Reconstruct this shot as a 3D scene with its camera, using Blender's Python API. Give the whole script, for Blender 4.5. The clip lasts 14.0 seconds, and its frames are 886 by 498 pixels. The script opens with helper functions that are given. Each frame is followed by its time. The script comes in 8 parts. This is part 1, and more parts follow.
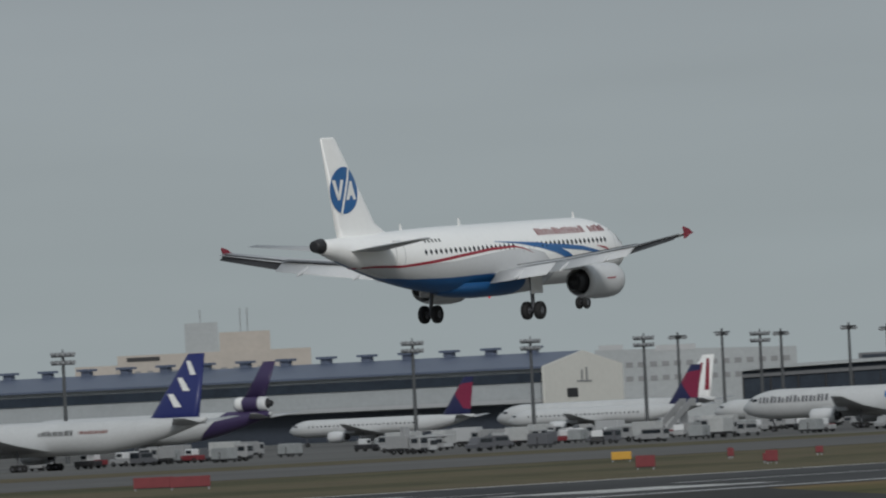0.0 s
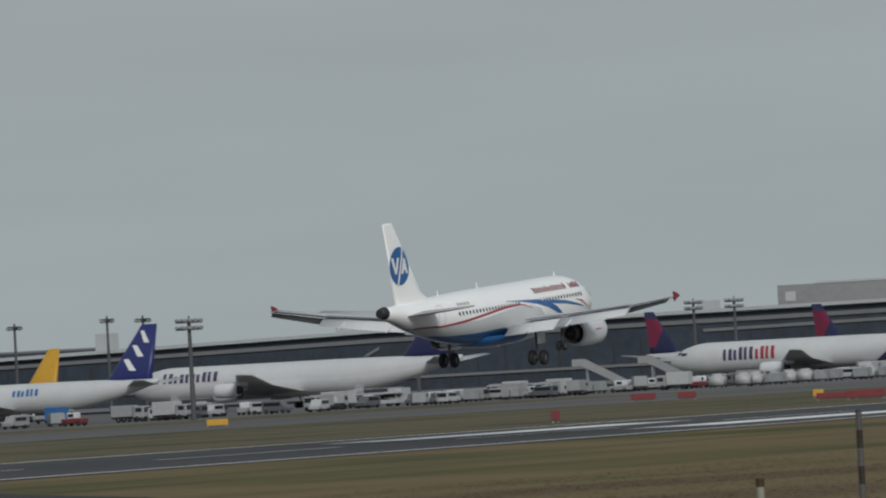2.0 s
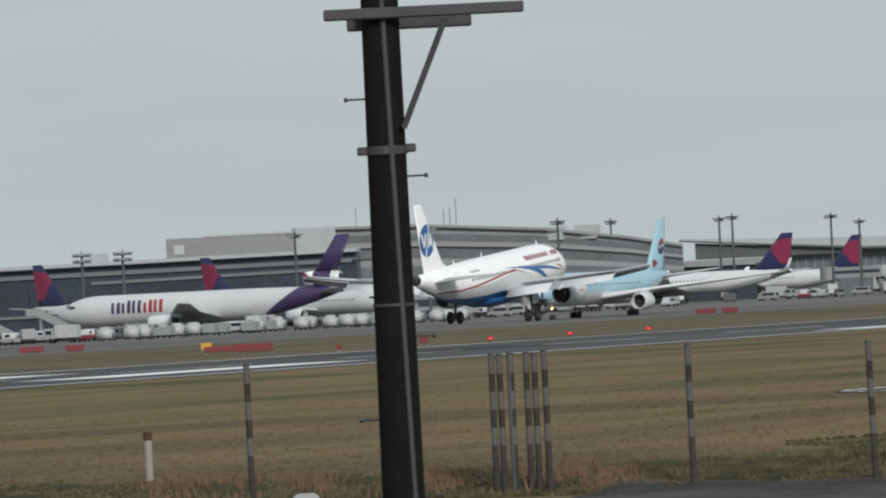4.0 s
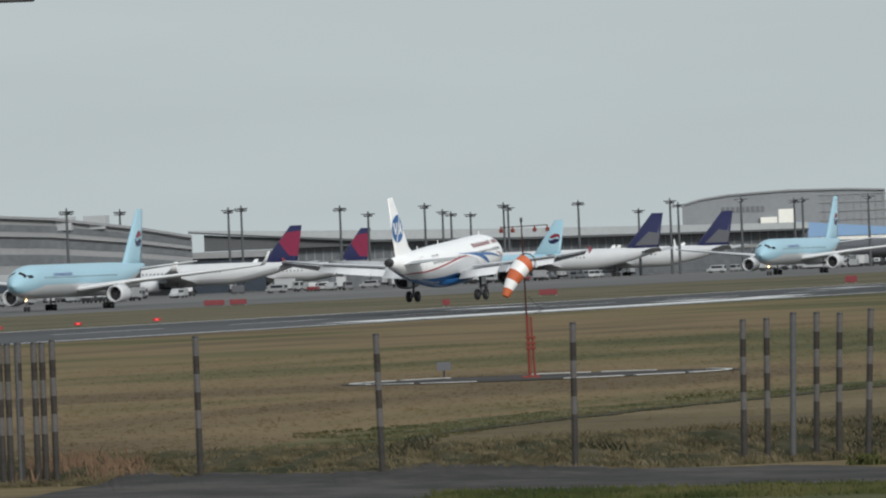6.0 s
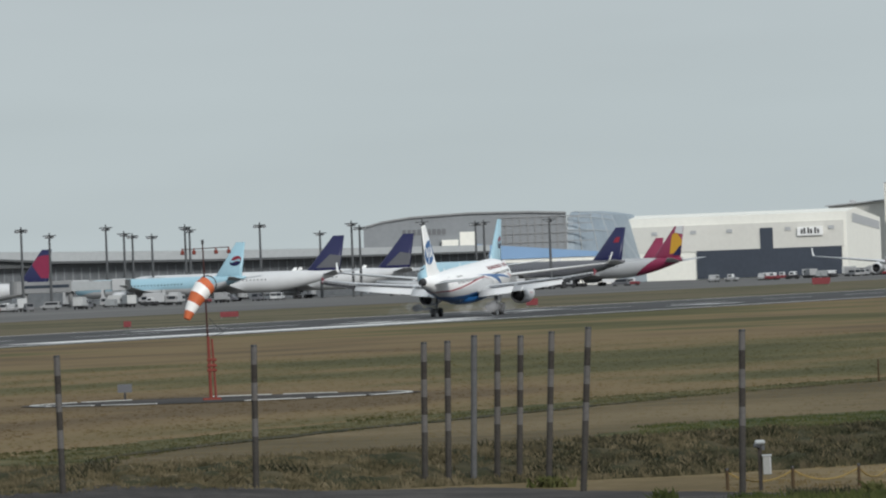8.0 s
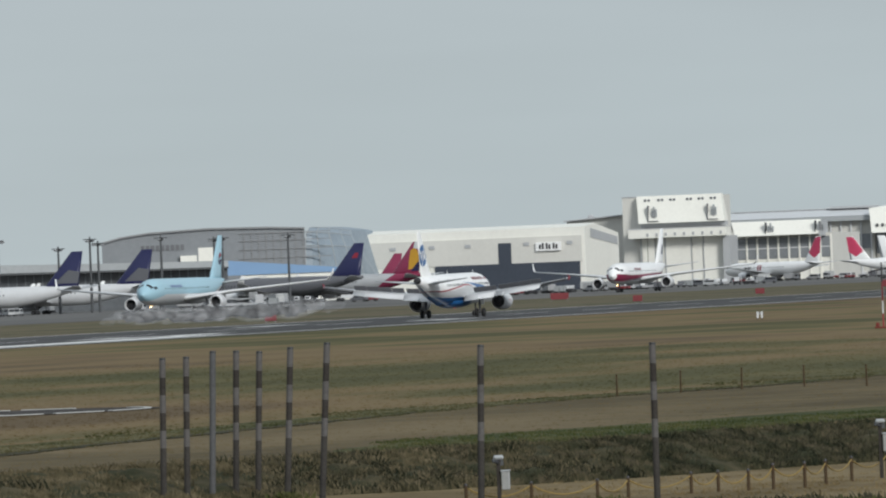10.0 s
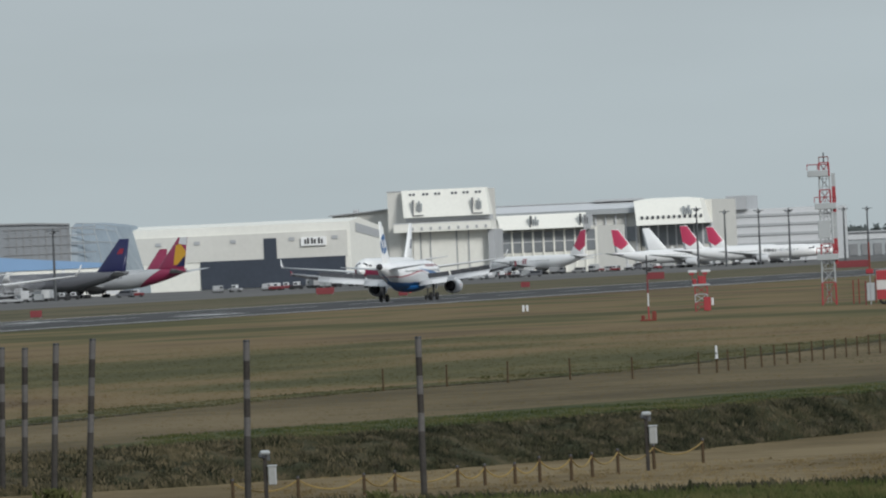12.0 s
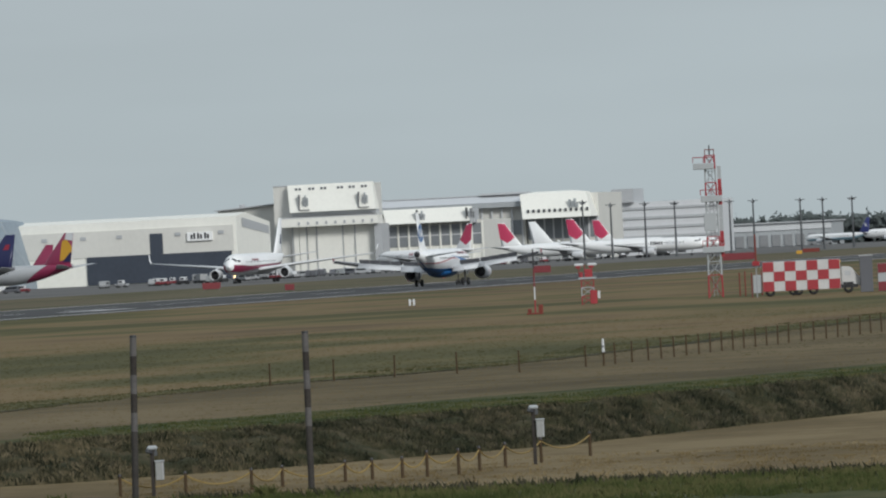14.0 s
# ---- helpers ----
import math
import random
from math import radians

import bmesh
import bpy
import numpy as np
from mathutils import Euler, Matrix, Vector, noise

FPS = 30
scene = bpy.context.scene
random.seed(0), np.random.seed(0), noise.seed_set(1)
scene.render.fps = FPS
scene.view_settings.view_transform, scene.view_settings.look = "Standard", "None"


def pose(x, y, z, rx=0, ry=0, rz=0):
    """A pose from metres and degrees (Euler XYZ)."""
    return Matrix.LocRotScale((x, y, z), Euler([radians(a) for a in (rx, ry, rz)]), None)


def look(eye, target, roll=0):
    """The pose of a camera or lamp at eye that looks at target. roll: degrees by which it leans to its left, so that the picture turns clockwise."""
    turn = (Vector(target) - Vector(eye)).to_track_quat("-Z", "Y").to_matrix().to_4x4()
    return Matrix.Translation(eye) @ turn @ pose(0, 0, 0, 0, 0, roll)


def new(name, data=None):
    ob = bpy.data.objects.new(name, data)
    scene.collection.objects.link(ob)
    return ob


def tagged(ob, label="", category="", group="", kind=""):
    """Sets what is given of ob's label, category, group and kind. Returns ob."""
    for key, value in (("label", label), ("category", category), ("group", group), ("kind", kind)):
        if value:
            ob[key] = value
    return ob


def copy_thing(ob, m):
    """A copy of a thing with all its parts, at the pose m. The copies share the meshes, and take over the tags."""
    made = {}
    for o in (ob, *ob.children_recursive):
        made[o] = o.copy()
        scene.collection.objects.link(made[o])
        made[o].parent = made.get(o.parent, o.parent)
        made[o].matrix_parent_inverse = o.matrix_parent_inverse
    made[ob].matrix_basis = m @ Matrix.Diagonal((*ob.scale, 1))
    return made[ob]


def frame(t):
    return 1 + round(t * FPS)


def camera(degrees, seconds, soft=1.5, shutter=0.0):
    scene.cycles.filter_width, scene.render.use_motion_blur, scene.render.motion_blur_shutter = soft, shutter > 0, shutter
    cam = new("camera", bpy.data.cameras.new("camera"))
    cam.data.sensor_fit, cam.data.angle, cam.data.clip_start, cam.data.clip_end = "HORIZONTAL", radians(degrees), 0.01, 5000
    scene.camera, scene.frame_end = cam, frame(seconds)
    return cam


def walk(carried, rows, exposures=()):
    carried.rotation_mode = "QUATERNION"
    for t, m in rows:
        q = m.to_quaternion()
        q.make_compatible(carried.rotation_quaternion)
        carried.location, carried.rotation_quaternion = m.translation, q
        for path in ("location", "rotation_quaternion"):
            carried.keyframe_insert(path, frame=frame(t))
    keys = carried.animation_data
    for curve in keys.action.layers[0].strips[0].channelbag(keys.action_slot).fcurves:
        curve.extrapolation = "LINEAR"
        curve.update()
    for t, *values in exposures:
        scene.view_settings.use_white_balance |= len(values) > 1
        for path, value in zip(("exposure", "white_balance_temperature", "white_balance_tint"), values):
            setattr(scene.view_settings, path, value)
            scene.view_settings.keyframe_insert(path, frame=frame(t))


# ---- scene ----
# The runway runs along +y, its centre 276 m to the left of the camera's stand; the apron and the buildings lie beyond it.
EYE_Z = 5.04
cam = camera(6.007, 14.0, soft=2.1, shutter=0.1)
TURNS = [  # seconds, yaw, pitch, roll
    (0.0, 31.463, 1.144, 2.724), (0.5, 29.631, 0.883, 2.872), (1.0, 28.452, 0.789, 3.089), (1.5, 26.999, 0.824, 2.56),
    (2.0, 25.543, 0.846, 3.108), (2.5, 24.582, 0.527, 3.513), (3.0, 23.521, 0.41, 3.634), (3.5, 22.217, 0.292, 3.388),
    (4.0, 21.388, 0.315, 2.847), (4.2, 21.063, 0.36, 2.791), (6.3, 17.704, 0.057, 2.283), (6.5, 17.504, 0.049, 2.281),
    (7.0, 16.868, 0.14, 2.185), (7.5, 16.393, 0.186, 2.199), (8.0, 15.887, 0.176, 2.17), (8.5, 15.241, 0.216, 2.097),
    (10.8, 13.576, 0.131, 2.368), (11.0, 13.395, 0.087, 2.386), (11.5, 12.909, 0.031, 2.464), (12.0, 12.519, 0.111, 2.582),
    (12.5, 12.263, 0.116, 2.739), (13.0, 12.092, 0.057, 2.807), (13.5, 11.87, 0.029, 2.873), (14.0, 11.747, 0.035, 2.853)]
walk(cam, [(t, pose(0, 0, EYE_Z, 90 + pitch, roll, yaw)) for t, yaw, pitch, roll in TURNS],
     exposures=[(0.0, -0.42, 6380, 10), (2.0, -0.28, 6430, 10), (3.0, 0.02, 6500, 10), (4.2, 0.28, 6520, 10), (6.5, 0.3, 6450, 10), (8.5, 0.3, 6420, 10), (11.0, 0.2, 6330, 10), (14.0, 0.14, 6300, 10)])

# ---------- light: a bright overcast sky and a wide, weak sun ----------
world = bpy.data.worlds.new("overcast_sky")
scene.world = world
world.use_nodes = True
wn, wl = world.node_tree.nodes, world.node_tree.links
wn.clear()
w_out = wn.new("ShaderNodeOutputWorld")
w_bg = wn.new("ShaderNodeBackground")
w_sky = wn.new("ShaderNodeTexSky")
w_sky.sky_type, w_sky.sun_disc = "NISHITA", False
w_sky.sun_elevation, w_sky.sun_rotation = radians(27), radians(139)
w_coord = wn.new("ShaderNodeTexCoord")
w_sep = wn.new("ShaderNodeSeparateXYZ")
w_ramp = wn.new("ShaderNodeValToRGB")
w_map = wn.new("ShaderNodeMapping")
w_noise = wn.new("ShaderNodeTexNoise")
w_mixn = wn.new("ShaderNodeMixRGB")
w_mix = wn.new("ShaderNodeMixRGB")
wl.new(w_coord.outputs["Generated"], w_sep.inputs[0])
wl.new(w_sep.outputs["Z"], w_ramp.inputs[0])
ramp = w_ramp.color_ramp
ramp.elements[0].position, ramp.elements[0].color = 0.0, (0.40, 0.455, 0.470, 1)
ramp.elements[1].position, ramp.elements[1].color = 0.06, (0.375, 0.415, 0.445, 1)
for at, c in ((0.02, (0.385, 0.44, 0.46, 1)), (1.0, (0.52, 0.57, 0.60, 1))):
    e = ramp.elements.new(at)
    e.color = c
w_map.inputs["Scale"].default_value = (9, 9, 60)
wl.new(w_coord.outputs["Generated"], w_map.inputs[0])
wl.new(w_map.outputs[0], w_noise.inputs["Vector"])
w_noise.inputs["Scale"].default_value, w_noise.inputs["Detail"].default_value = 1.0, 3.0
w_nr = wn.new("ShaderNodeMapRange")
w_nr.inputs["From Min"].default_value, w_nr.inputs["From Max"].default_value = 0.3, 0.7
w_nr.inputs["To Min"].default_value, w_nr.inputs["To Max"].default_value = 0.95, 1.05
wl.new(w_noise.outputs["Fac"], w_nr.inputs[0])
w_mixn.blend_type = "MULTIPLY"
w_mixn.inputs[0].default_value = 1.0
wl.new(w_ramp.outputs[0], w_mixn.inputs[1])
wl.new(w_nr.outputs[0], w_mixn.inputs[2])
w_sc = wn.new("ShaderNodeMixRGB")          # clear sky above the cloud, at a fraction of its strength
w_sc.blend_type = "MULTIPLY"
w_sc.inputs[0].default_value, w_sc.inputs[2].default_value = 1.0, (0.08, 0.08, 0.08, 1)
wl.new(w_sky.outputs[0], w_sc.inputs[1])
w_mix.inputs[0].default_value = 0.93        # cloud cover
wl.new(w_sc.outputs[0], w_mix.inputs[1])
wl.new(w_mixn.outputs[0], w_mix.inputs[2])
wl.new(w_mix.outputs[0], w_bg.inputs[0])
w_bg.inputs[1].default_value = 1.0
wl.new(w_bg.outputs[0], w_out.inputs[0])
sun = new("sun", bpy.data.lights.new("sun", "SUN"))
sun.data.energy, sun.data.angle, sun.data.color = 2.0, radians(14), (1.0, 0.98, 0.93)
sun.matrix_world = look((0, 0, 0), (-0.60, 0.68, -0.46))


# ---------- materials ----------
def nodes_of(name):
    m = bpy.data.materials.new(name)
    m.use_nodes = True
    return m, m.node_tree.nodes, m.node_tree.links, m.node_tree.nodes["Principled BSDF"]


def paint(name, color, rough=0.45, metal=0.0, vary=0.08, scale=1.5, fine=14.0, bump=0.0, coat=0.0, sheen=0.5):
    """A coloured surface with dirt and tone that vary at two scales, in metres of the object."""
    m, n, l, b = nodes_of(name)
    co = n.new("ShaderNodeTexCoord")
    big, small = n.new("ShaderNodeTexNoise"), n.new("ShaderNodeTexNoise")
    big.inputs["Scale"].default_value, small.inputs["Scale"].default_value = scale, fine
    big.inputs["Detail"].default_value = small.inputs["Detail"].default_value = 3
    add = n.new("ShaderNodeMath")
    add.operation = "ADD"
    rng = n.new("ShaderNodeMapRange")
    rng.inputs["From Min"].default_value, rng.inputs["From Max"].default_value = 0.6, 1.4
    rng.inputs["To Min"].default_value, rng.inputs["To Max"].default_value = 1 - vary, 1 + vary
    mul = n.new("ShaderNodeMixRGB")
    mul.blend_type = "MULTIPLY"
    mul.inputs[0].default_value, mul.inputs[1].default_value = 1, (*color, 1)
    l.new(co.outputs["Object"], big.inputs["Vector"])
    l.new(co.outputs["Object"], small.inputs["Vector"])
    l.new(big.outputs["Fac"], add.inputs[0])
    l.new(small.outputs["Fac"], add.inputs[1])
    l.new(add.outputs[0], rng.inputs[0])
    l.new(rng.outputs[0], mul.inputs[2])
    l.new(mul.outputs[0], b.inputs["Base Color"])
    b.inputs["Roughness"].default_value, b.inputs["Metallic"].default_value = rough, metal
    b.inputs["Coat Weight"].default_value = coat
    b.inputs["Specular IOR Level"].default_value = sheen
    if bump:
        bp = n.new("ShaderNodeBump")
        bp.inputs["Strength"].default_value = bump
        l.new(small.outputs["Fac"], bp.inputs["Height"])
        l.new(bp.outputs[0], b.inputs["Normal"])
    return m


def ground_mat(name, tones, scale, stretch=(1, 1, 1), rough=0.95, fine=1.2, bump=0.4, turn=0.0, mid=0.0, grain=0.38, island=0.0, detail=5, along_run=(1, 1, 1)):
    """Grass or earth: a ramp of tones over drawn-out patches, broken by streaks and fine grain."""
    m, n, l, b = nodes_of(name)
    co, mp = n.new("ShaderNodeTexCoord"), n.new("ShaderNodeMapping")
    mp.inputs["Scale"].default_value = stretch
    mp.inputs["Rotation"].default_value = (0, 0, radians(turn))
    l.new(co.outputs["Object"], mp.inputs[0])
    big, small = n.new("ShaderNodeTexNoise"), n.new("ShaderNodeTexNoise")
    big.inputs["Scale"].default_value, big.inputs["Detail"].default_value = scale, detail
    small.inputs["Scale"].default_value, small.inputs["Detail"].default_value = fine, 4
    l.new(mp.outputs[0], big.inputs["Vector"])
    l.new(co.outputs["Object"], small.inputs["Vector"])
    total = big.outputs["Fac"]
    shares = [(small.outputs["Fac"], grain)]
    if mid:
        streak = n.new("ShaderNodeTexNoise")
        streak.inputs["Scale"].default_value, streak.inputs["Detail"].default_value = mid, 2
        run = n.new("ShaderNodeMapping")
        run.inputs["Scale"].default_value = along_run
        l.new(co.outputs["Object"], run.inputs[0])
        l.new(run.outputs[0], streak.inputs["Vector"])
        shares.append((streak.outputs["Fac"], 0.42))
    if island:
        geo = n.new("ShaderNodeNewGeometry")
        shares.append((geo.outputs["Random Per Island"], island))
    for value, share in shares:
        off, mix = n.new("ShaderNodeMath"), n.new("ShaderNodeMath")
        off.operation, mix.operation = "SUBTRACT", "MULTIPLY_ADD"
        off.inputs[1].default_value, mix.inputs[1].default_value = 0.5, share
        l.new(value, off.inputs[0])
        l.new(off.outputs[0], mix.inputs[0])
        l.new(total, mix.inputs[2])
        total = mix.outputs[0]
    rp = n.new("ShaderNodeValToRGB")
    el = rp.color_ramp.elements
    el[0].position, el[0].color = tones[0][0], (*tones[0][1], 1)
    el[1].position, el[1].color = tones[-1][0], (*tones[-1][1], 1)
    for at, c in tones[1:-1]:
        e = el.new(at)
        e.color = (*c, 1)
    l.new(total, rp.inputs[0])
    l.new(rp.outputs[0], b.inputs["Base Color"])
    b.inputs["Roughness"].default_value = rough
    b.inputs["Specular IOR Level"].default_value = 0.15
    bp = n.new("ShaderNodeBump")
    bp.inputs["Strength"].default_value, bp.inputs["Distance"].default_value = bump, 0.1
    l.new(small.outputs["Fac"], bp.inputs["Height"])
    l.new(bp.outputs[0], b.inputs["Normal"])
    return m


def glow(name, color, strength):
    m, n, l, b = nodes_of(name)
    b.inputs["Emission Color"].default_value = (*color, 1)
    b.inputs["Emission Strength"].default_value = strength
    b.inputs["Base Color"].default_value = (*color, 1)
    return m


M_WHITE = paint("white_paint", (0.84, 0.84, 0.83), 0.35, vary=0.04, scale=0.3, fine=3, coat=0.2)
M_GLOSSWHITE = paint("glossy_white_paint", (0.93, 0.93, 0.92), 0.3, vary=0.03, scale=0.3, fine=3, coat=0.25)
M_WINGGREY = paint("pale_wing_grey", (0.52, 0.53, 0.54), 0.42, vary=0.06, scale=0.4, fine=4)
M_GREYPAINT = paint("grey_paint", (0.42, 0.43, 0.44), 0.45, vary=0.06, scale=0.4, fine=4)
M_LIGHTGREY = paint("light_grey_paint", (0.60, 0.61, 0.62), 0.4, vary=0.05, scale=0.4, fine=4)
M_DARK = paint("dark_metal", (0.035, 0.035, 0.038), 0.5, 0.3, vary=0.2)
M_TYRE = paint("tyre_rubber", (0.018, 0.018, 0.019), 0.8, vary=0.2)
M_GLASS = paint("dark_glazing", (0.02, 0.024, 0.03), 0.12, vary=0.2, scale=0.2)
M_BLUE = paint("airline_blue", (0.022, 0.125, 0.34), 0.35, vary=0.05, coat=0.2)
M_RED = paint("airline_red", (0.33, 0.015, 0.035), 0.4, vary=0.06)
M_NAVY = paint("navy_paint", (0.014, 0.016, 0.068), 0.38, vary=0.06)
M_DEEPBLUE = paint("royal_blue_paint", (0.022, 0.03, 0.14), 0.38, vary=0.06)
M_PURPLE = paint("purple_paint", (0.05, 0.034, 0.095), 0.4, vary=0.06)
M_PALEBLUE = paint("pale_blue_paint", (0.33, 0.52, 0.61), 0.38, vary=0.04)
M_PALETITLE = paint("faded_blue_lettering", (0.20, 0.27, 0.46), 0.4, vary=0.05)
# white of the far parked airliners, dimmed by haze in the colour
M_HAZEWHITE = paint("hazed_white_paint", (0.54, 0.55, 0.555), 0.4, vary=0.08, scale=0.3, fine=3)
M_YELLOW = paint("yellow_paint", (0.55, 0.3, 0.03), 0.45, vary=0.08)
M_ORANGE = paint("orange_paint", (0.52, 0.12, 0.04), 0.6, vary=0.1)
M_SIGNRED = paint("sign_red_paint", (0.3, 0.026, 0.034), 0.6, vary=0.12)
M_MAGENTA = paint("magenta_paint", (0.22, 0.022, 0.065), 0.4, vary=0.08)
M_CRIMSON = paint("crimson_paint", (0.25, 0.024, 0.045), 0.4, vary=0.08)
# fin red made pinker to carry the haze in its colour
M_HAZERED = paint("hazed_red_paint", (0.56, 0.055, 0.125), 0.4, vary=0.06)
M_BOARDRED = paint("dull_red_board_paint", (0.17, 0.022, 0.028), 0.6, vary=0.15)
M_BROWNRED = paint("oxide_red_paint", (0.17, 0.036, 0.026), 0.65, vary=0.15, sheen=0.3)
M_STEEL = paint("galvanised_steel", (0.30, 0.31, 0.32), 0.5, 0.4, vary=0.12, scale=0.6)
# mast paint, also the painted shade under the winged terminal's roof
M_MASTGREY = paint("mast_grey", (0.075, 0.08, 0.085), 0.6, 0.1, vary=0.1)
M_WOODPOLE = paint("dark_stained_pole", (0.010, 0.0095, 0.009), 0.9, vary=0.35, scale=2.0, fine=25, bump=0.3, sheen=0.1)
M_WHANGAR = paint("white_cladding", (0.81, 0.80, 0.735), 0.55, vary=0.05, scale=0.06, fine=0.8)
M_PALEWALL = paint("pale_wall_cladding", (0.63, 0.62, 0.575), 0.6, vary=0.05, scale=0.06, fine=0.8)
M_DARKGREY = paint("dark_grey_paint", (0.11, 0.113, 0.125), 0.4, vary=0.06, scale=0.4, fine=4)
# white greyed down, the haze over the apron's vehicles put into it
M_VEHICLE = paint("greyed_white_paint", (0.29, 0.295, 0.3), 0.5, vary=0.12, scale=0.4, fine=3)
M_BANDGREY = paint("grey_band_cladding", (0.23, 0.235, 0.24), 0.6, vary=0.1, scale=0.07, fine=0.9)
M_DOME = paint("blue_grey_lattice_cladding", (0.24, 0.29, 0.335), 0.5, vary=0.15, scale=0.15, fine=1.0)
M_CONCBAND = paint("dark_band_cladding", (0.14, 0.145, 0.155), 0.6, vary=0.1, scale=0.07, fine=0.9)
M_GHANGAR = paint("grey_cladding", (0.22, 0.235, 0.25), 0.5, vary=0.1, scale=0.05, fine=0.7)
M_BUILDGREY = paint("pale_concrete", (0.36, 0.38, 0.39), 0.7, vary=0.1, scale=0.07, fine=0.9)
# dark glass lifted to grey, distance haze included in its colour
M_HAZEGLASS = paint("hazed_facade_glazing", (0.115, 0.125, 0.135), 0.3, vary=0.3, scale=0.08, fine=0.6)
# paler still: more haze mixed into the farther hangars' glass
M_HANGARGLASS = paint("hazed_hangar_glazing", (0.22, 0.235, 0.25), 0.35, vary=0.15, scale=0.1, fine=0.6)
M_DARKFACADE = paint("dark_facade_glazing", (0.031, 0.041, 0.057), 0.4, vary=0.3, scale=0.08, fine=0.6, sheen=0.3)
M_BEIGE = paint("beige_render", (0.44, 0.40, 0.36), 0.8, vary=0.08, scale=0.08, fine=0.8)
M_BLUEROOF = paint("blue_grey_roof", (0.105, 0.128, 0.185), 0.5, vary=0.12, scale=0.1, fine=1.0)
M_DARKDOOR = paint("dark_hangar_door", (0.045, 0.055, 0.075), 0.5, vary=0.15, scale=0.1, fine=0.7)
M_ASPHALT = ground_mat("runway_asphalt", [(0.30, (0.042, 0.042, 0.043)), (0.5, (0.060, 0.060, 0.061)), (0.72, (0.086, 0.086, 0.087))], 0.02, (1, 0.12, 1), 0.8, 0.4, 0.1)
M_DARKASPHALT = ground_mat("dark_asphalt", [(0.34, (0.030, 0.029, 0.027)), (0.5, (0.040, 0.039, 0.036)), (0.64, (0.055, 0.053, 0.048))], 0.03, (1, 0.2, 1), 0.85, 0.4, 0.1)
M_CONCRETE = ground_mat("apron_concrete", [(0.3, (0.085, 0.083, 0.080)), (0.5, (0.115, 0.112, 0.107)), (0.7, (0.15, 0.146, 0.138))], 0.015, (1, 0.25, 1), 0.75, 0.3, 0.1)
GRASS_TONES = [(0.36, (0.066, 0.064, 0.024)), (0.435, (0.098, 0.087, 0.035)), (0.48, (0.128, 0.099, 0.044)), (0.54, (0.168, 0.122, 0.060)), (0.585, (0.144, 0.102, 0.051)), (0.65, (0.108, 0.077, 0.040))]
M_GRASS = ground_mat("dry_airfield_grass", GRASS_TONES, 0.014, (0.8, 0.8, 1), 0.95, 0.9, 0.3, 4, mid=0.085, grain=0.10, detail=2.0, along_run=(1, 0.16, 1))
M_SWARD = ground_mat("dry_grass_blades", GRASS_TONES, 0.014, (0.8, 0.8, 1), 0.95, 0.9, 0.0, 4, mid=0.085, grain=0.10, island=0.05, detail=2.0, along_run=(1, 0.16, 1))
M_DULLGRASS = ground_mat("dull_sparse_grass", [(0.36, (0.062, 0.061, 0.031)), (0.47, (0.100, 0.088, 0.049)), (0.56, (0.128, 0.106, 0.064)), (0.64, (0.104, 0.084, 0.052))], 0.03, (1, 0.5, 1), 0.95, 0.9, 0.2, mid=0.12)
M_FIELD = ground_mat("cut_dry_grass", [(0.36, (0.112, 0.083, 0.039)), (0.5, (0.150, 0.112, 0.056)), (0.62, (0.190, 0.146, 0.078))], 0.12, (1, 0.5, 1), 0.95, 2.0, 0.5, mid=0.35)
M_BANK = ground_mat("overgrown_bank", [(0.30, (0.022, 0.025, 0.011)), (0.45, (0.036, 0.037, 0.018)), (0.58, (0.055, 0.049, 0.026)), (0.72, (0.080, 0.067, 0.038))], 0.55, (1, 1, 1), 0.95, 2.0, 0.4)
M_BARE = ground_mat("worn_brown_grass", [(0.30, (0.070, 0.055, 0.027)), (0.44, (0.104, 0.081, 0.041)), (0.55, (0.131, 0.100, 0.052)), (0.68, (0.156, 0.120, 0.065))], 0.06, (1, 0.5, 1), 0.95, 1.2, 0.4, mid=0.25)
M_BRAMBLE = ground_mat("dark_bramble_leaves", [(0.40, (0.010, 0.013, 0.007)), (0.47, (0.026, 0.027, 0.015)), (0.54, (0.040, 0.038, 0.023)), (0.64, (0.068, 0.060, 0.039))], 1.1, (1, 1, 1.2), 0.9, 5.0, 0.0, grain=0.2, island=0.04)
M_DITCH = ground_mat("dark_ditch_growth", [(0.34, (0.030, 0.032, 0.016)), (0.5, (0.045, 0.042, 0.024)), (0.64, (0.07, 0.06, 0.035))], 0.4, (1, 0.5, 1), 0.95, 2.5, 0.5)
M_GREENGRASS = ground_mat("green_grass", [(0.36, (0.030, 0.041, 0.012)), (0.5, (0.049, 0.058, 0.018)), (0.64, (0.078, 0.076, 0.030))], 0.3, (1, 0.6, 1), 0.95, 3.0, 0.5, mid=0.9)
M_OLIVE = ground_mat("olive_grass", [(0.34, (0.050, 0.054, 0.018)), (0.48, (0.076, 0.074, 0.027)), (0.62, (0.112, 0.096, 0.043))], 0.25, (1, 0.6, 1), 0.95, 2.0, 0.3, mid=0.5, island=0.05)
M_SCRUB = ground_mat("scrub_leaves", [(0.38, (0.027, 0.029, 0.015)), (0.46, (0.043, 0.042, 0.022)), (0.54, (0.062, 0.056, 0.031)), (0.64, (0.098, 0.082, 0.050))], 1.1, (1, 1, 1.2), 0.9, 5.0, 0.0, grain=0.2, island=0.04)
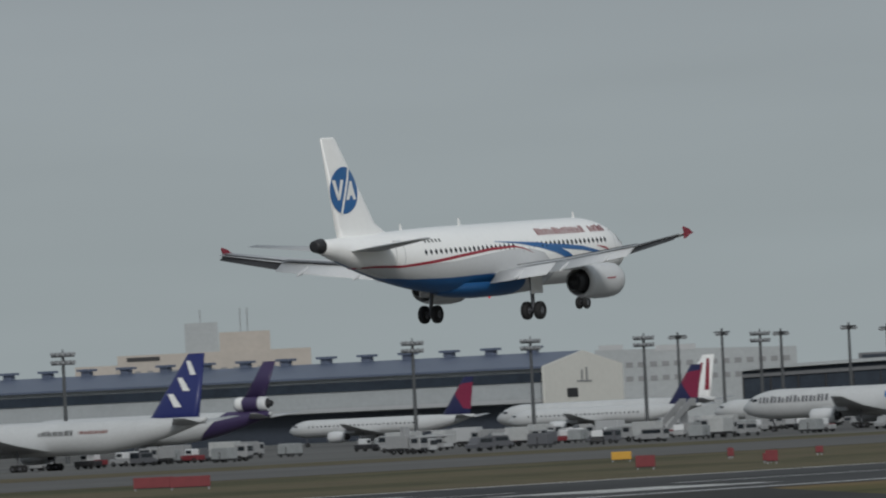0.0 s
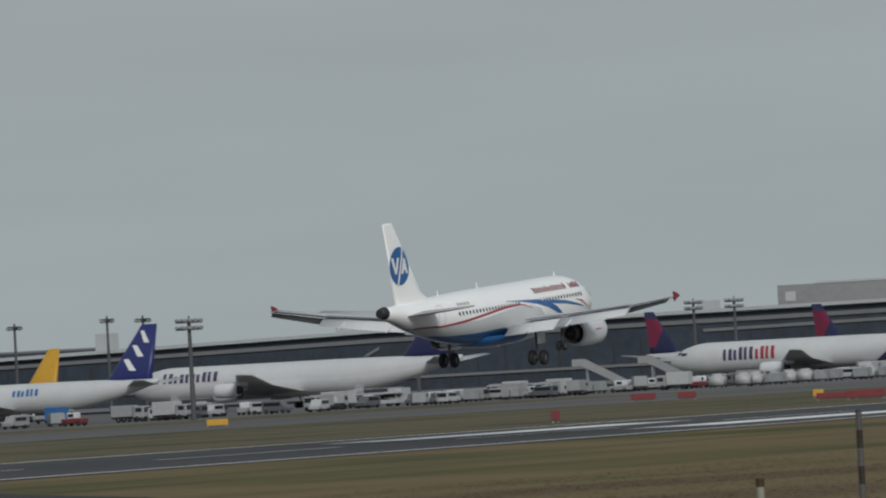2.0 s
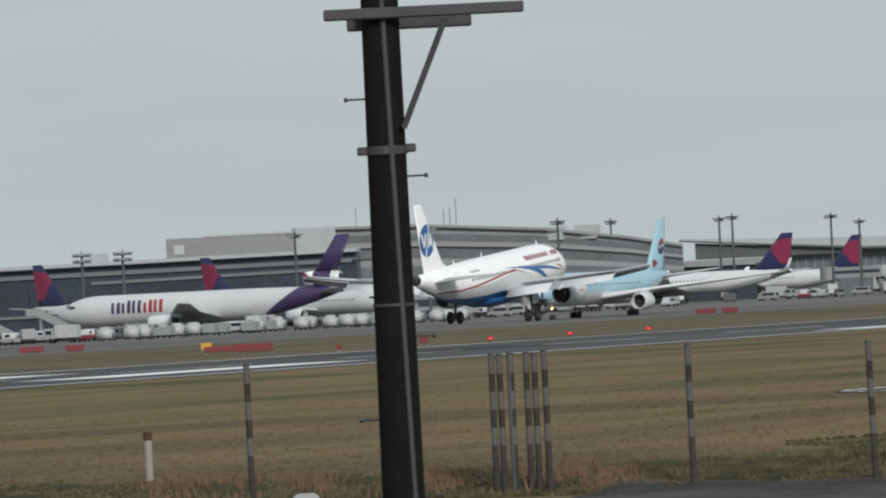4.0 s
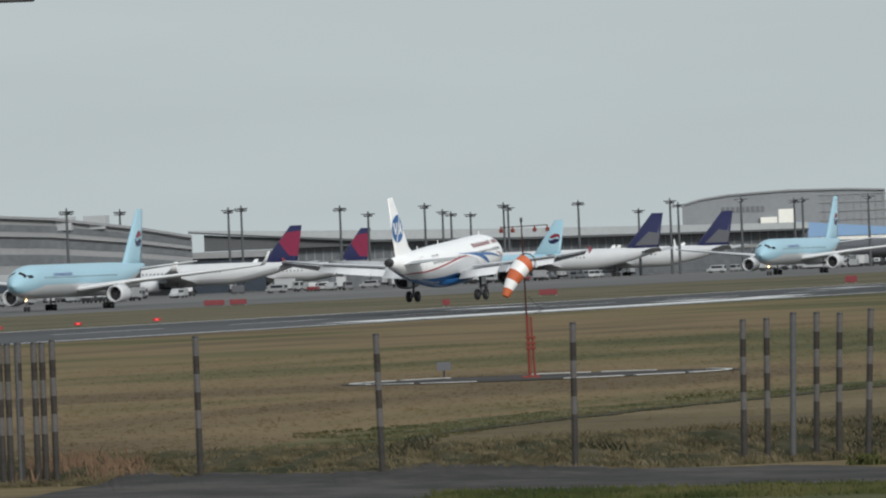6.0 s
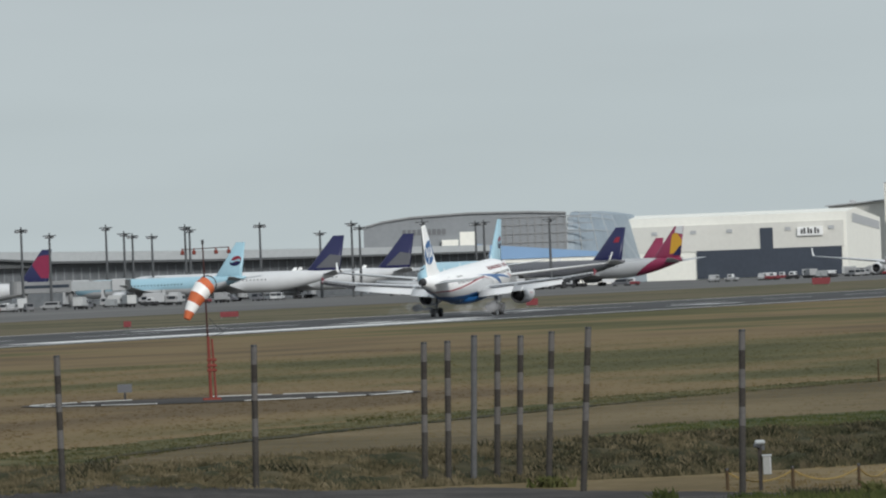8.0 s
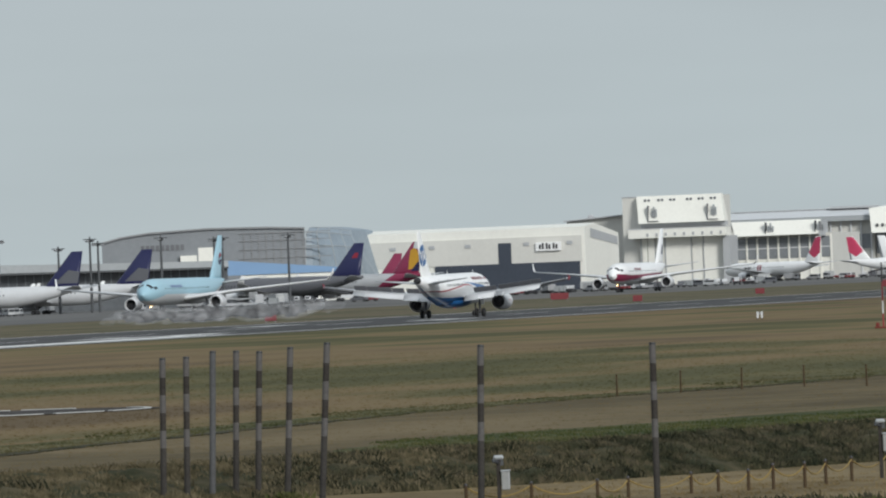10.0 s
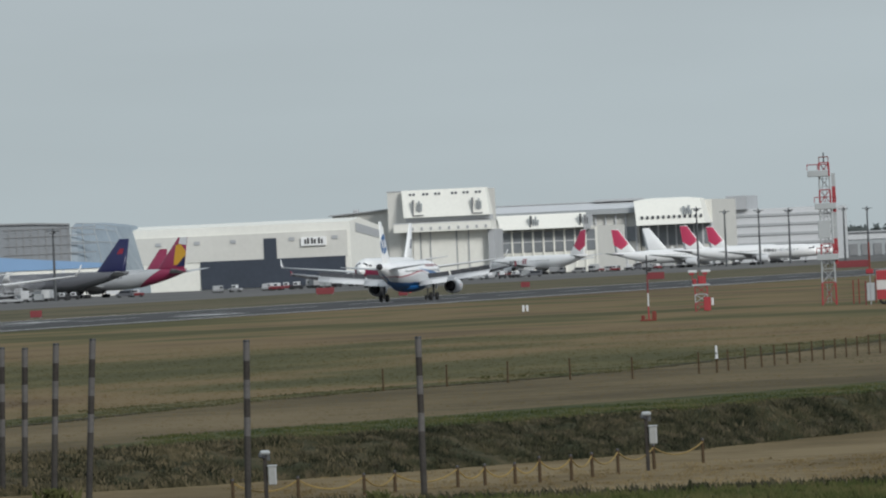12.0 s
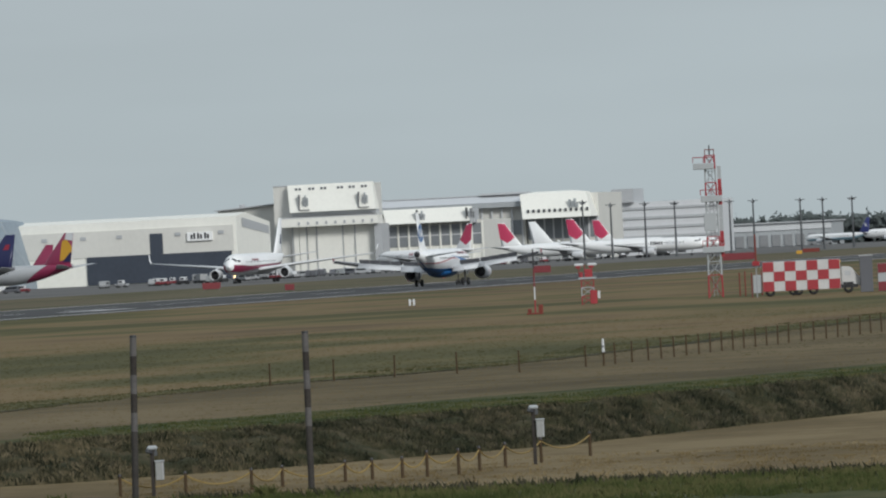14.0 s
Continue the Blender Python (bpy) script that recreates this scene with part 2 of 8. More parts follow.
M_SCRUBDRY = ground_mat("dry_scrub", [(0.32, (0.045, 0.041, 0.022)), (0.48, (0.088, 0.074, 0.041)), (0.68, (0.155, 0.127, 0.078))], 1.3, (1, 1, 1.4), 0.9, 5.0, 0.0, island=0.08)
M_REEDS = paint("reddish_dry_reeds", (0.14, 0.085, 0.05), 0.95, vary=0.4, scale=0.6, fine=3.0)
# foliage turned blue-grey, with the haze of distance painted in
M_TREE = paint("hazed_foliage", (0.105, 0.122, 0.12), 0.95, vary=0.3, scale=0.05, fine=0.3, sheen=0.1)
M_LINE = paint("worn_white_marking", (0.78, 0.78, 0.76), 0.7, vary=0.15, scale=0.15, fine=1.2)
M_MORTAR = ground_mat("old_grey_asphalt", [(0.33, (0.029, 0.027, 0.025)), (0.5, (0.045, 0.041, 0.038)), (0.64, (0.070, 0.064, 0.058))], 0.25, (1, 1, 1), 0.9, 2.2, 0.3, mid=0.8)
M_DULLRED = paint("dull_red_fin_paint", (0.22, 0.02, 0.06), 0.45, vary=0.1)
M_REDLIGHT = glow("red_lamp", (0.9, 0.06, 0.05), 0.7)
M_TITLERED = paint("dark_red_lettering", (0.21, 0.008, 0.02), 0.4, vary=0.05)
M_LANDLIGHT = glow("warm_landing_lamp", (1.0, 0.62, 0.25), 9.0)
M_COVER = paint("tarpaulin", (0.42, 0.43, 0.43), 0.6, vary=0.15, scale=0.8, fine=5)
M_COVERGREY = paint("grey_tarpaulin", (0.27, 0.285, 0.29), 0.7, vary=0.15, scale=0.8, fine=5)
M_TRUCKWHITE = paint("dusty_truck_white", (0.50, 0.495, 0.485), 0.5, vary=0.1, scale=0.8, fine=5)
M_MASTRED = paint("dark_red_mast_paint", (0.055, 0.022, 0.02), 0.7, vary=0.2, sheen=0.2)
M_KERB = paint("weathered_kerb_paint", (0.46, 0.46, 0.44), 0.8, vary=0.2, scale=0.5, fine=4)
M_POSTPLAIN = paint("dull_galvanised_steel", (0.095, 0.096, 0.098), 0.8, vary=0.2, scale=2, fine=12, sheen=0.15)
M_POSTBASE = paint("weathered_galvanised_steel", (0.052, 0.048, 0.044), 0.85, vary=0.3, scale=2, fine=12, sheen=0.1)
M_POSTWHITE = paint("weathered_white_paint", (0.110, 0.104, 0.100), 0.85, vary=0.2, scale=2, fine=12, sheen=0.1)
M_POSTDARK = paint("weathered_grey_paint", (0.046, 0.041, 0.037), 0.85, vary=0.3, scale=2, fine=12, sheen=0.1)
M_BOXGREY = paint("off_white_box_paint", (0.28, 0.285, 0.275), 0.6, vary=0.1, scale=2, fine=10)
M_POSTPALE = paint("pale_grey_beige_paint", (0.27, 0.26, 0.22), 0.8, vary=0.12, scale=2, fine=12)
M_STAKE = paint("weathered_wood", (0.070, 0.048, 0.028), 0.9, vary=0.3, scale=3, fine=20, sheen=0.15)
M_ROPE = paint("yellow_rope", (0.24, 0.165, 0.05), 0.8, vary=0.2, scale=3, fine=20)
M_ARM = paint("dull_grey_steel", (0.055, 0.055, 0.06), 0.6, 0.3, vary=0.2, scale=3, fine=20)


# ---------- mesh helpers ----------
def link(name, bm, mat, parent=None, label="", smooth=False):
    me = bpy.data.meshes.new(name)
    if smooth:
        for f in bm.faces:
            f.smooth = True
    bm.to_mesh(me)
    bm.free()
    for mm in (mat if isinstance(mat, (list, tuple)) else [mat]):
        me.materials.append(mm)
    ob = new(name, me)
    if parent is not None:
        ob.parent = parent
    if label:
        ob["label"] = label
    return ob


def part(name, bm, mat, parent, label="", smooth=False):
    return link(name, bm, mat, parent, label, smooth)


def thing(name, m, label, category, group="", kind=""):
    ob = new(name)
    ob.empty_display_size = 0.5
    ob.matrix_world = m
    return tagged(ob, label, category, group, kind)


def quad_prism(bm, pts, z0, z1):
    """A prism over a plan polygon (anticlockwise)."""
    lo = [bm.verts.new((x, y, z0)) for x, y in pts]
    hi = [bm.verts.new((x, y, z1)) for x, y in pts]
    bm.faces.new(hi)
    bm.faces.new(lo[::-1])
    for i in range(len(pts)):
        j = (i + 1) % len(pts)
        bm.faces.new((lo[i], lo[j], hi[j], hi[i]))
    return bm


def box(bm, x0, x1, y0, y1, z0, z1):
    return quad_prism(bm, [(x0, y0), (x1, y0), (x1, y1), (x0, y1)], z0, z1)


def bx(x0, x1, y0, y1, z0, z1, bevel=0.0):
    bm = box(bmesh.new(), x0, x1, y0, y1, z0, z1)
    if bevel:
        bmesh.ops.bevel(bm, geom=bm.edges[:], offset=bevel, segments=1, affect="EDGES")
    return bm


def tube(bm, a, b, r0, r1=None, seg=10, caps=True):
    a, b = Vector(a), Vector(b)
    r1 = r0 if r1 is None else r1
    q = (b - a).to_track_quat("Z", "Y").to_matrix()
    ra, rb = [], []
    for i in range(seg):
        c, s = math.cos(2 * math.pi * i / seg), math.sin(2 * math.pi * i / seg)
        d = q @ Vector((c, s, 0))
        ra.append(bm.verts.new(a + d * r0))
        rb.append(bm.verts.new(b + d * r1))
    for i in range(seg):
        j = (i + 1) % seg
        bm.faces.new((ra[i], ra[j], rb[j], rb[i]))
    if caps:
        bm.faces.new([bm.verts.new(v.co) for v in ra[::-1]])
        bm.faces.new([bm.verts.new(v.co) for v in rb])
    return bm


def loft(bm, rings, close=True, cap0=True, cap1=True):
    vs = [[bm.verts.new(p) for p in r] for r in rings]
    n = len(rings[0])
    for a, b in zip(vs, vs[1:]):
        for i in range(n if close else n - 1):
            j = (i + 1) % n
            bm.faces.new((a[i], a[j], b[j], b[i]))
    if cap0:
        bm.faces.new(vs[0][::-1])
    if cap1:
        bm.faces.new(vs[-1])
    bmesh.ops.recalc_face_normals(bm, faces=bm.faces[:])
    return bm


def revolve(bm, profile, axis_at, seg=20):
    """Turns (along y, radius) pairs about a line along y through axis_at."""
    ax, ay, az = axis_at
    rings = [[(ax + r * math.cos(2 * math.pi * i / seg), ay + y, az + r * math.sin(2 * math.pi * i / seg)) for i in range(seg)] for y, r in profile]
    return loft(bm, rings, cap0=False, cap1=False)


def soft_lit(me, normal):
    """Grass takes its light as the sward does as a whole."""
    me.shade_smooth()
    me.normals_split_custom_set_from_vertices([normal] * len(me.vertices))


def lerp_table(tab, v):
    for (a, p), (b, q) in zip(tab, tab[1:]):
        if v <= b:
            k = 0 if b == a else max(0.0, (v - a) / (b - a))
            return p + (q - p) * k
    return tab[-1][1]


# ---------- airliners: nose along +y, the ground under the main wheels at the origin ----------
class Hull:
    """The fuselage's section along its length: radius and centre height."""

    def __init__(self, nose, tail, r, zc, nose_len, tail_len, end_r=0.28, drop=0.5, lift=0.86):
        self.nose, self.tail, self.r, self.zc, self.nose_len, self.tail_len = nose, tail, r, zc, nose_len, tail_len
        self.end_r, self.drop, self.lift = end_r, drop, lift

    def at(self, y):
        s, e = self.nose - y, y - self.tail
        r, z = self.r, self.zc
        if s < self.nose_len:
            k = 1 - max(s, 0) / self.nose_len
            r = self.r * max(0.02, (1 - k ** 2.15)) ** 0.62
            z = self.zc - self.drop * k ** 2.2
        if e < self.tail_len:
            k = 1 - max(e, 0) / self.tail_len
            r = self.r + (self.end_r - self.r) * (0.25 * k + 0.75 * k ** 1.7)
            z = self.zc + (self.r - r) * self.lift
        return r, z

    def side(self, y, z, out=0.01):
        r, zc = self.at(y)
        d = max(-0.999, min(0.999, (z - zc) / r))
        return math.sqrt(1 - d * d) * (r + out), zc + d * (r + out)

    def mesh(self, seg=28):
        ys = [self.nose - self.nose_len * (i / 11) ** 1.9 for i in range(12)]
        mid = self.tail + self.tail_len
        ys += [ys[-1] + (mid - ys[-1]) * i / 8 for i in range(1, 9)]
        ys += [mid - self.tail_len * i / 12 for i in range(1, 13)]
        rings = []
        for y in ys:
            r, z = self.at(y)
            rings.append([(r * math.sin(2 * math.pi * i / seg), y, z + r * math.cos(2 * math.pi * i / seg)) for i in range(seg)])
        return loft(bmesh.new(), rings)

    def band(self, table, sides=(1, -1), out=0.012, step=0.35):
        """A painted band on both flanks: table of y, lower z, upper z."""
        bm = bmesh.new()
        n = max(2, int((table[-1][0] - table[0][0]) / step))
        lo_t, hi_t = [(t[0], t[1]) for t in table], [(t[0], t[2]) for t in table]
        for sd in sides:
            prev = None
            for i in range(n + 1):
                y = table[0][0] + (table[-1][0] - table[0][0]) * i / n
                a, b = lerp_table(lo_t, y), lerp_table(hi_t, y)
                m = max(2, int(max(t[2] - t[1] for t in table) / 0.25) + 1)
                row = []
                for j in range(m if prev is None else len(prev)):
                    mm = (m if prev is None else len(prev)) - 1
                    x, zz = self.side(y, a + (b - a) * j / mm, out)
                    row.append(bm.verts.new((sd * x, y, zz)))
                if prev:
                    for j in range(len(row) - 1):
                        bm.faces.new((prev[j], row[j], row[j + 1], prev[j + 1]))
                prev = row
        bmesh.ops.recalc_face_normals(bm, faces=bm.faces[:])
        return bm

    def belly(self, table, out=0.014, seg=18):
        """Paint that wraps under the hull up to the height z on both flanks: table of y, z."""
        bm, prev = bmesh.new(), None
        n = int((table[-1][0] - table[0][0]) / 0.4)
        for i in range(n + 1):
            y = table[0][0] + (table[-1][0] - table[0][0]) * i / n
            r, zc = self.at(y)
            d = max(-0.995, min(0.995, (lerp_table(table, y) - zc) / r))
            half = math.acos(-d)
            row = [bm.verts.new(((r + out) * math.sin(-half + 2 * half * j / seg), y, zc - (r + out) * math.cos(-half + 2 * half * j / seg))) for j in range(seg + 1)]
            if prev:
                for j in range(seg):
                    bm.faces.new((prev[j], row[j], row[j + 1], prev[j + 1]))
            prev = row
        bmesh.ops.recalc_face_normals(bm, faces=bm.faces[:])
        return bm


AIRFOIL = [(0.0, 0.0), (0.04, 0.035), (0.15, 0.06), (0.35, 0.068), (0.6, 0.045), (0.85, 0.015), (1.0, 0.002), (1.0, -0.002), (0.8, -0.018), (0.5, -0.045), (0.2, -0.05), (0.05, -0.028)]


def foil(x, le, chord, z, thick=1.0, droop=0.0):
    return [(x, le - u * chord, z + w * chord * thick - droop * u * chord) for u, w in AIRFOIL]


def wing_mesh(sections, side, thick=1.0):
    return loft(bmesh.new(), [foil(side * x, le, c, z, thick, 0.035) for x, le, c, z in sections])


def upright(sections, thick=0.9):
    """A fin: sections of z, leading edge y, chord."""
    return loft(bmesh.new(), [[(w * c * thick, le - u * c, z) for u, w in AIRFOIL[:7]] + [(-w * c * thick, le - u * c, z) for u, w in AIRFOIL[5:0:-1]] for z, le, c in sections])


def fin_at(sections, y, z, thick=0.9):
    """Half thickness of the fin at a place on its side."""
    for (za, la, ca), (zb, lb, cb) in zip(sections, sections[1:]):
        if z <= zb or zb == sections[-1][0]:
            k = (z - za) / (zb - za)
            le, c = la + (lb - la) * k, ca + (cb - ca) * k
            u = min(1, max(0, (le - y) / c))
            return lerp_table(AIRFOIL[:7], u) * c * thick
    return 0.05


def fin_paint(sections, poly, out=0.015, sides=(1, -1), rings=7):
    """A painted figure on both sides of the fin: rings of a polygon of y, z about its middle, laid on the fin's skin."""
    bm = bmesh.new()
    cy, cz = sum(p[0] for p in poly) / len(poly), sum(p[1] for p in poly) / len(poly)
    for sd in sides:
        c = bm.verts.new((sd * (fin_at(sections, cy, cz) + out), cy, cz))
        prev = None
        for r in range(1, rings + 1):
            k = r / rings
            vs = []
            for y, z in poly:
                yy, zz = cy + (y - cy) * k, cz + (z - cz) * k
                vs.append(bm.verts.new((sd * (fin_at(sections, yy, zz) + out), yy, zz)))
            for i in range(len(vs)):
                j = (i + 1) % len(vs)
                f = (c, vs[i], vs[j]) if prev is None else (prev[i], vs[i], vs[j], prev[j])
                bm.faces.new(f if sd > 0 else f[::-1])
            prev = vs
    return bm


def dense(poly, step=0.4):
    out = []
    for (a, b), (c, d) in zip(poly, poly[1:] + poly[:1]):
        n = max(1, int(math.hypot(c - a, d - b) / step))
        out += [(a + (c - a) * i / n, b + (d - b) * i / n) for i in range(n)]
    return out


def nacelle(parent, x, y, z, r, length, skin, seg=24, core=True, label=""):
    """An engine: cowl with a lip and hollow ends, fan, core and exhaust cone."""
    eng = part("engine", revolve(bmesh.new(), [(0.5 * length, r * 0.80), (0.515 * length, r * 0.87), (0.47 * length, r * 0.94), (0.3 * length, r * 1.0), (0.0, r * 1.0),
               (-0.3 * length, r * 0.9), (-0.42 * length, r * 0.78), (-0.41 * length, r * 0.73), (0.0, r * 0.80), (0.3 * length, r * 0.80), (0.5 * length, r * 0.80)], (x, y, z), seg), skin, parent, label, True)
    part("fan", revolve(bmesh.new(), [(0.36 * length, 0.02), (0.30 * length, r * 0.25), (0.26 * length, r * 0.80), (0.2 * length, r * 0.80)], (x, y, z), seg), M_DARK, eng, "", True)
    if core:
        part("exhaust_core", revolve(bmesh.new(), [(-0.05 * length, r * 0.78), (-0.28 * length, r * 0.60), (-0.52 * length, r * 0.46), (-0.55 * length, r * 0.40), (-0.50 * length, r * 0.30), (-0.62 * length, 0.04)], (x, y, z), seg), M_DARK, eng, "dark metal exhaust core", True)
    return eng


def wheel_mesh(r, w):
    bm = revolve(bmesh.new(), [(-w / 2, r * 0.45), (-w / 2, r * 0.82), (-w * 0.38, r * 0.95), (-w * 0.15, r), (w * 0.15, r), (w * 0.38, r * 0.95), (w / 2, r * 0.82), (w / 2, r * 0.45)], (0, 0, 0), 18)
    bm.transform(Matrix.Rotation(radians(90), 4, "Z"))
    return bm


def hub_mesh(r, w):
    bm = revolve(bmesh.new(), [(-w * 0.3, 0.02), (-w * 0.42, r * 0.3), (-w * 0.42, r * 0.46), (w * 0.42, r * 0.46), (w * 0.42, r * 0.3), (w * 0.3, 0.02)], (0, 0, 0), 12)
    bm.transform(Matrix.Rotation(radians(90), 4, "Z"))
    return bm


def gear(parent, x, y, top, r, w, half, rows=1, name="main_gear", door=0.0, lean=0.0):
    bm = tube(bmesh.new(), (x + lean, y + 0.15, top), (x, y, r), 0.15 if r > 0.45 else 0.1, 0.12 if r > 0.45 else 0.08)
    tube(bm, (x - half, y, r), (x + half, y, r), 0.09)
    tube(bm, (x + lean, y + 1.0, top), (x, y, r + 0.8), 0.06)
    leg = part(name, bm, M_DARK if r < 0.45 else M_DARKGREY, parent, "undercarriage leg with wheels", True)
    tyre = hub = None
    for row in range(rows):
        yy = y + (row - (rows - 1) / 2) * 2.3 * r
        for sx in (-1, 1):
            if tyre is None:
                tyre = part("tyre", wheel_mesh(r, w), M_TYRE, leg, "black rubber tyre", True)
                hub = part("hub", hub_mesh(r, w), M_DARKGREY, leg, "dark grey wheel hub", True)
                pair = (tyre, hub)
            else:
                pair = (new("tyre", tyre.data), new("hub", hub.data))
                for o in pair:
                    o.parent = leg
            for o in pair:
                o.location = (x + sx * half, yy, r)
    if door:
        part("gear_door", bx(x + 0.30 * math.copysign(1, x), x + 0.36 * math.copysign(1, x), y - 0.7, y + 0.7, top - door, top - 0.1, 0.02), M_WHITE, leg)
    return leg


def bars_on_hull(hull, spans, z0, z1, mat, parent, name="title_bar", sides=(1, -1)):
    """Plain blocks in place of lettering."""
    for a, b in spans:
        for sd in sides:
            part(name, hull.band([(a, z0, z1), (b, z0, z1)], (sd,), 0.02, 0.8), mat, parent)


def strokes_on_hull(hull, cells, w, z0, z1, mat, parent, name="title_mark", sides=(1, -1), slant=0.0):
    """Plain pairs of bars in place of letters, each pair one mesh; every other pair is a little lower."""
    for i, a in enumerate(cells):
        top = z1 if i == 0 or i % 3 == 1 else z1 - 0.12 * (z1 - z0)
        for sd in sides:
            bm = bmesh.new()
            for y0, y1, hi in ((a, a + 0.36 * w, top), (a + 0.62 * w, a + 0.92 * w, top - (0.2 if i % 2 else 0.0) * (z1 - z0))):
                n, prev = max(1, int((hi - z0) / 0.2)), None
                for k in range(n + 1):
                    z = z0 + (hi - z0) * k / n
                    row = []
                    for y in (y0, y1):
                        x, q = hull.side(y + slant * (z - z0), z, 0.03)
                        row.append(bm.verts.new((sd * x, y + slant * (z - z0), q)))
                    if prev:
                        f = (prev[0], prev[1], row[1], row[0])
                        bm.faces.new(f if sd > 0 else f[::-1])
                    prev = row
            part(name, bm, mat, parent)


def window_row(hull, y0, y1, pitch, z, wy, wz, parent, each=False, sides=(1, -1)):
    n = int((y1 - y0) / pitch)
    if not each:
        bm = bmesh.new()
        for sd in sides:
            for i in range(n):
                y = y0 + i * pitch
                quad = []
                for yy, zz in ((y, z - wz / 2), (y + wy, z - wz / 2), (y + wy, z + wz / 2), (y, z + wz / 2)):
                    x, q = hull.side(yy, zz, 0.02)
                    quad.append(bm.verts.new((sd * x, yy, q)))
                bm.faces.new(quad if sd > 0 else quad[::-1])
        part("window_row", bm, M_GLASS, parent, "row of dark cabin windows")
        return
    x, q = hull.side(0, z, 0.0)
    tilt = math.asin(max(-1, min(1, (z - hull.zc) / hull.r)))
    me = None
    for sd in sides:
        for i in range(n):
            y = y0 + i * pitch
            if me is None:
                bm = bx(-0.012, 0.012, -wy / 2, wy / 2, -wz / 2, wz / 2)
                bmesh.ops.bevel(bm, geom=[e for e in bm.edges if abs(e.verts[0].co.x - e.verts[1].co.x) > 0.01], offset=0.09, segments=2, affect="EDGES")
                ob = part("window", bm, M_GLASS, parent)
                me = ob.data
            else:
                ob = new("window", me)
                ob.parent = parent
            xx, qq = hull.side(y, z, 0.0)
            ob.matrix_basis = Matrix.Translation((sd * xx, y, qq)) @ Matrix.Rotation(-sd * tilt, 4, "Y")


TYPES = {  # nose, tail, radius, centre height, half span, fin tip height, engine radius
    "twin_narrow": dict(nose=21.0, tail=-26.0, r=1.9, zc=3.9, half=19.0, fin=13.6, er=1.25, ex=6.5, root=8.0, tipc=1.7, fy=-25.2, fr=7.2),
    "twin_mid": dict(nose=25.0, tail=-29.5, r=2.5, zc=4.6, half=23.8, fin=15.85, er=1.35, ex=7.9, root=9.5, tipc=2.2, fy=-28.6, fr=8.6),
    "twin_wide": dict(nose=31.6, tail=-32.0, r=2.82, zc=4.98, half=30.2, fin=16.8, er=1.5, ex=9.4, root=11.5, tipc=2.4, fy=-31.4, fr=9.6),
    "tri_wide": dict(nose=31.0, tail=-28.5, r=3.0, zc=5.2, half=25.8, fin=17.6, er=1.45, ex=8.4, root=10.5, tipc=2.6, fy=-28.0, fr=8.0),
    "four_wide": dict(nose=33.0, tail=-37.5, r=3.3, zc=5.6, half=32.2, fin=19.4, er=1.4, ex=11.7, root=14.0, tipc=3.6, fy=-36.0, fr=11.0),
}


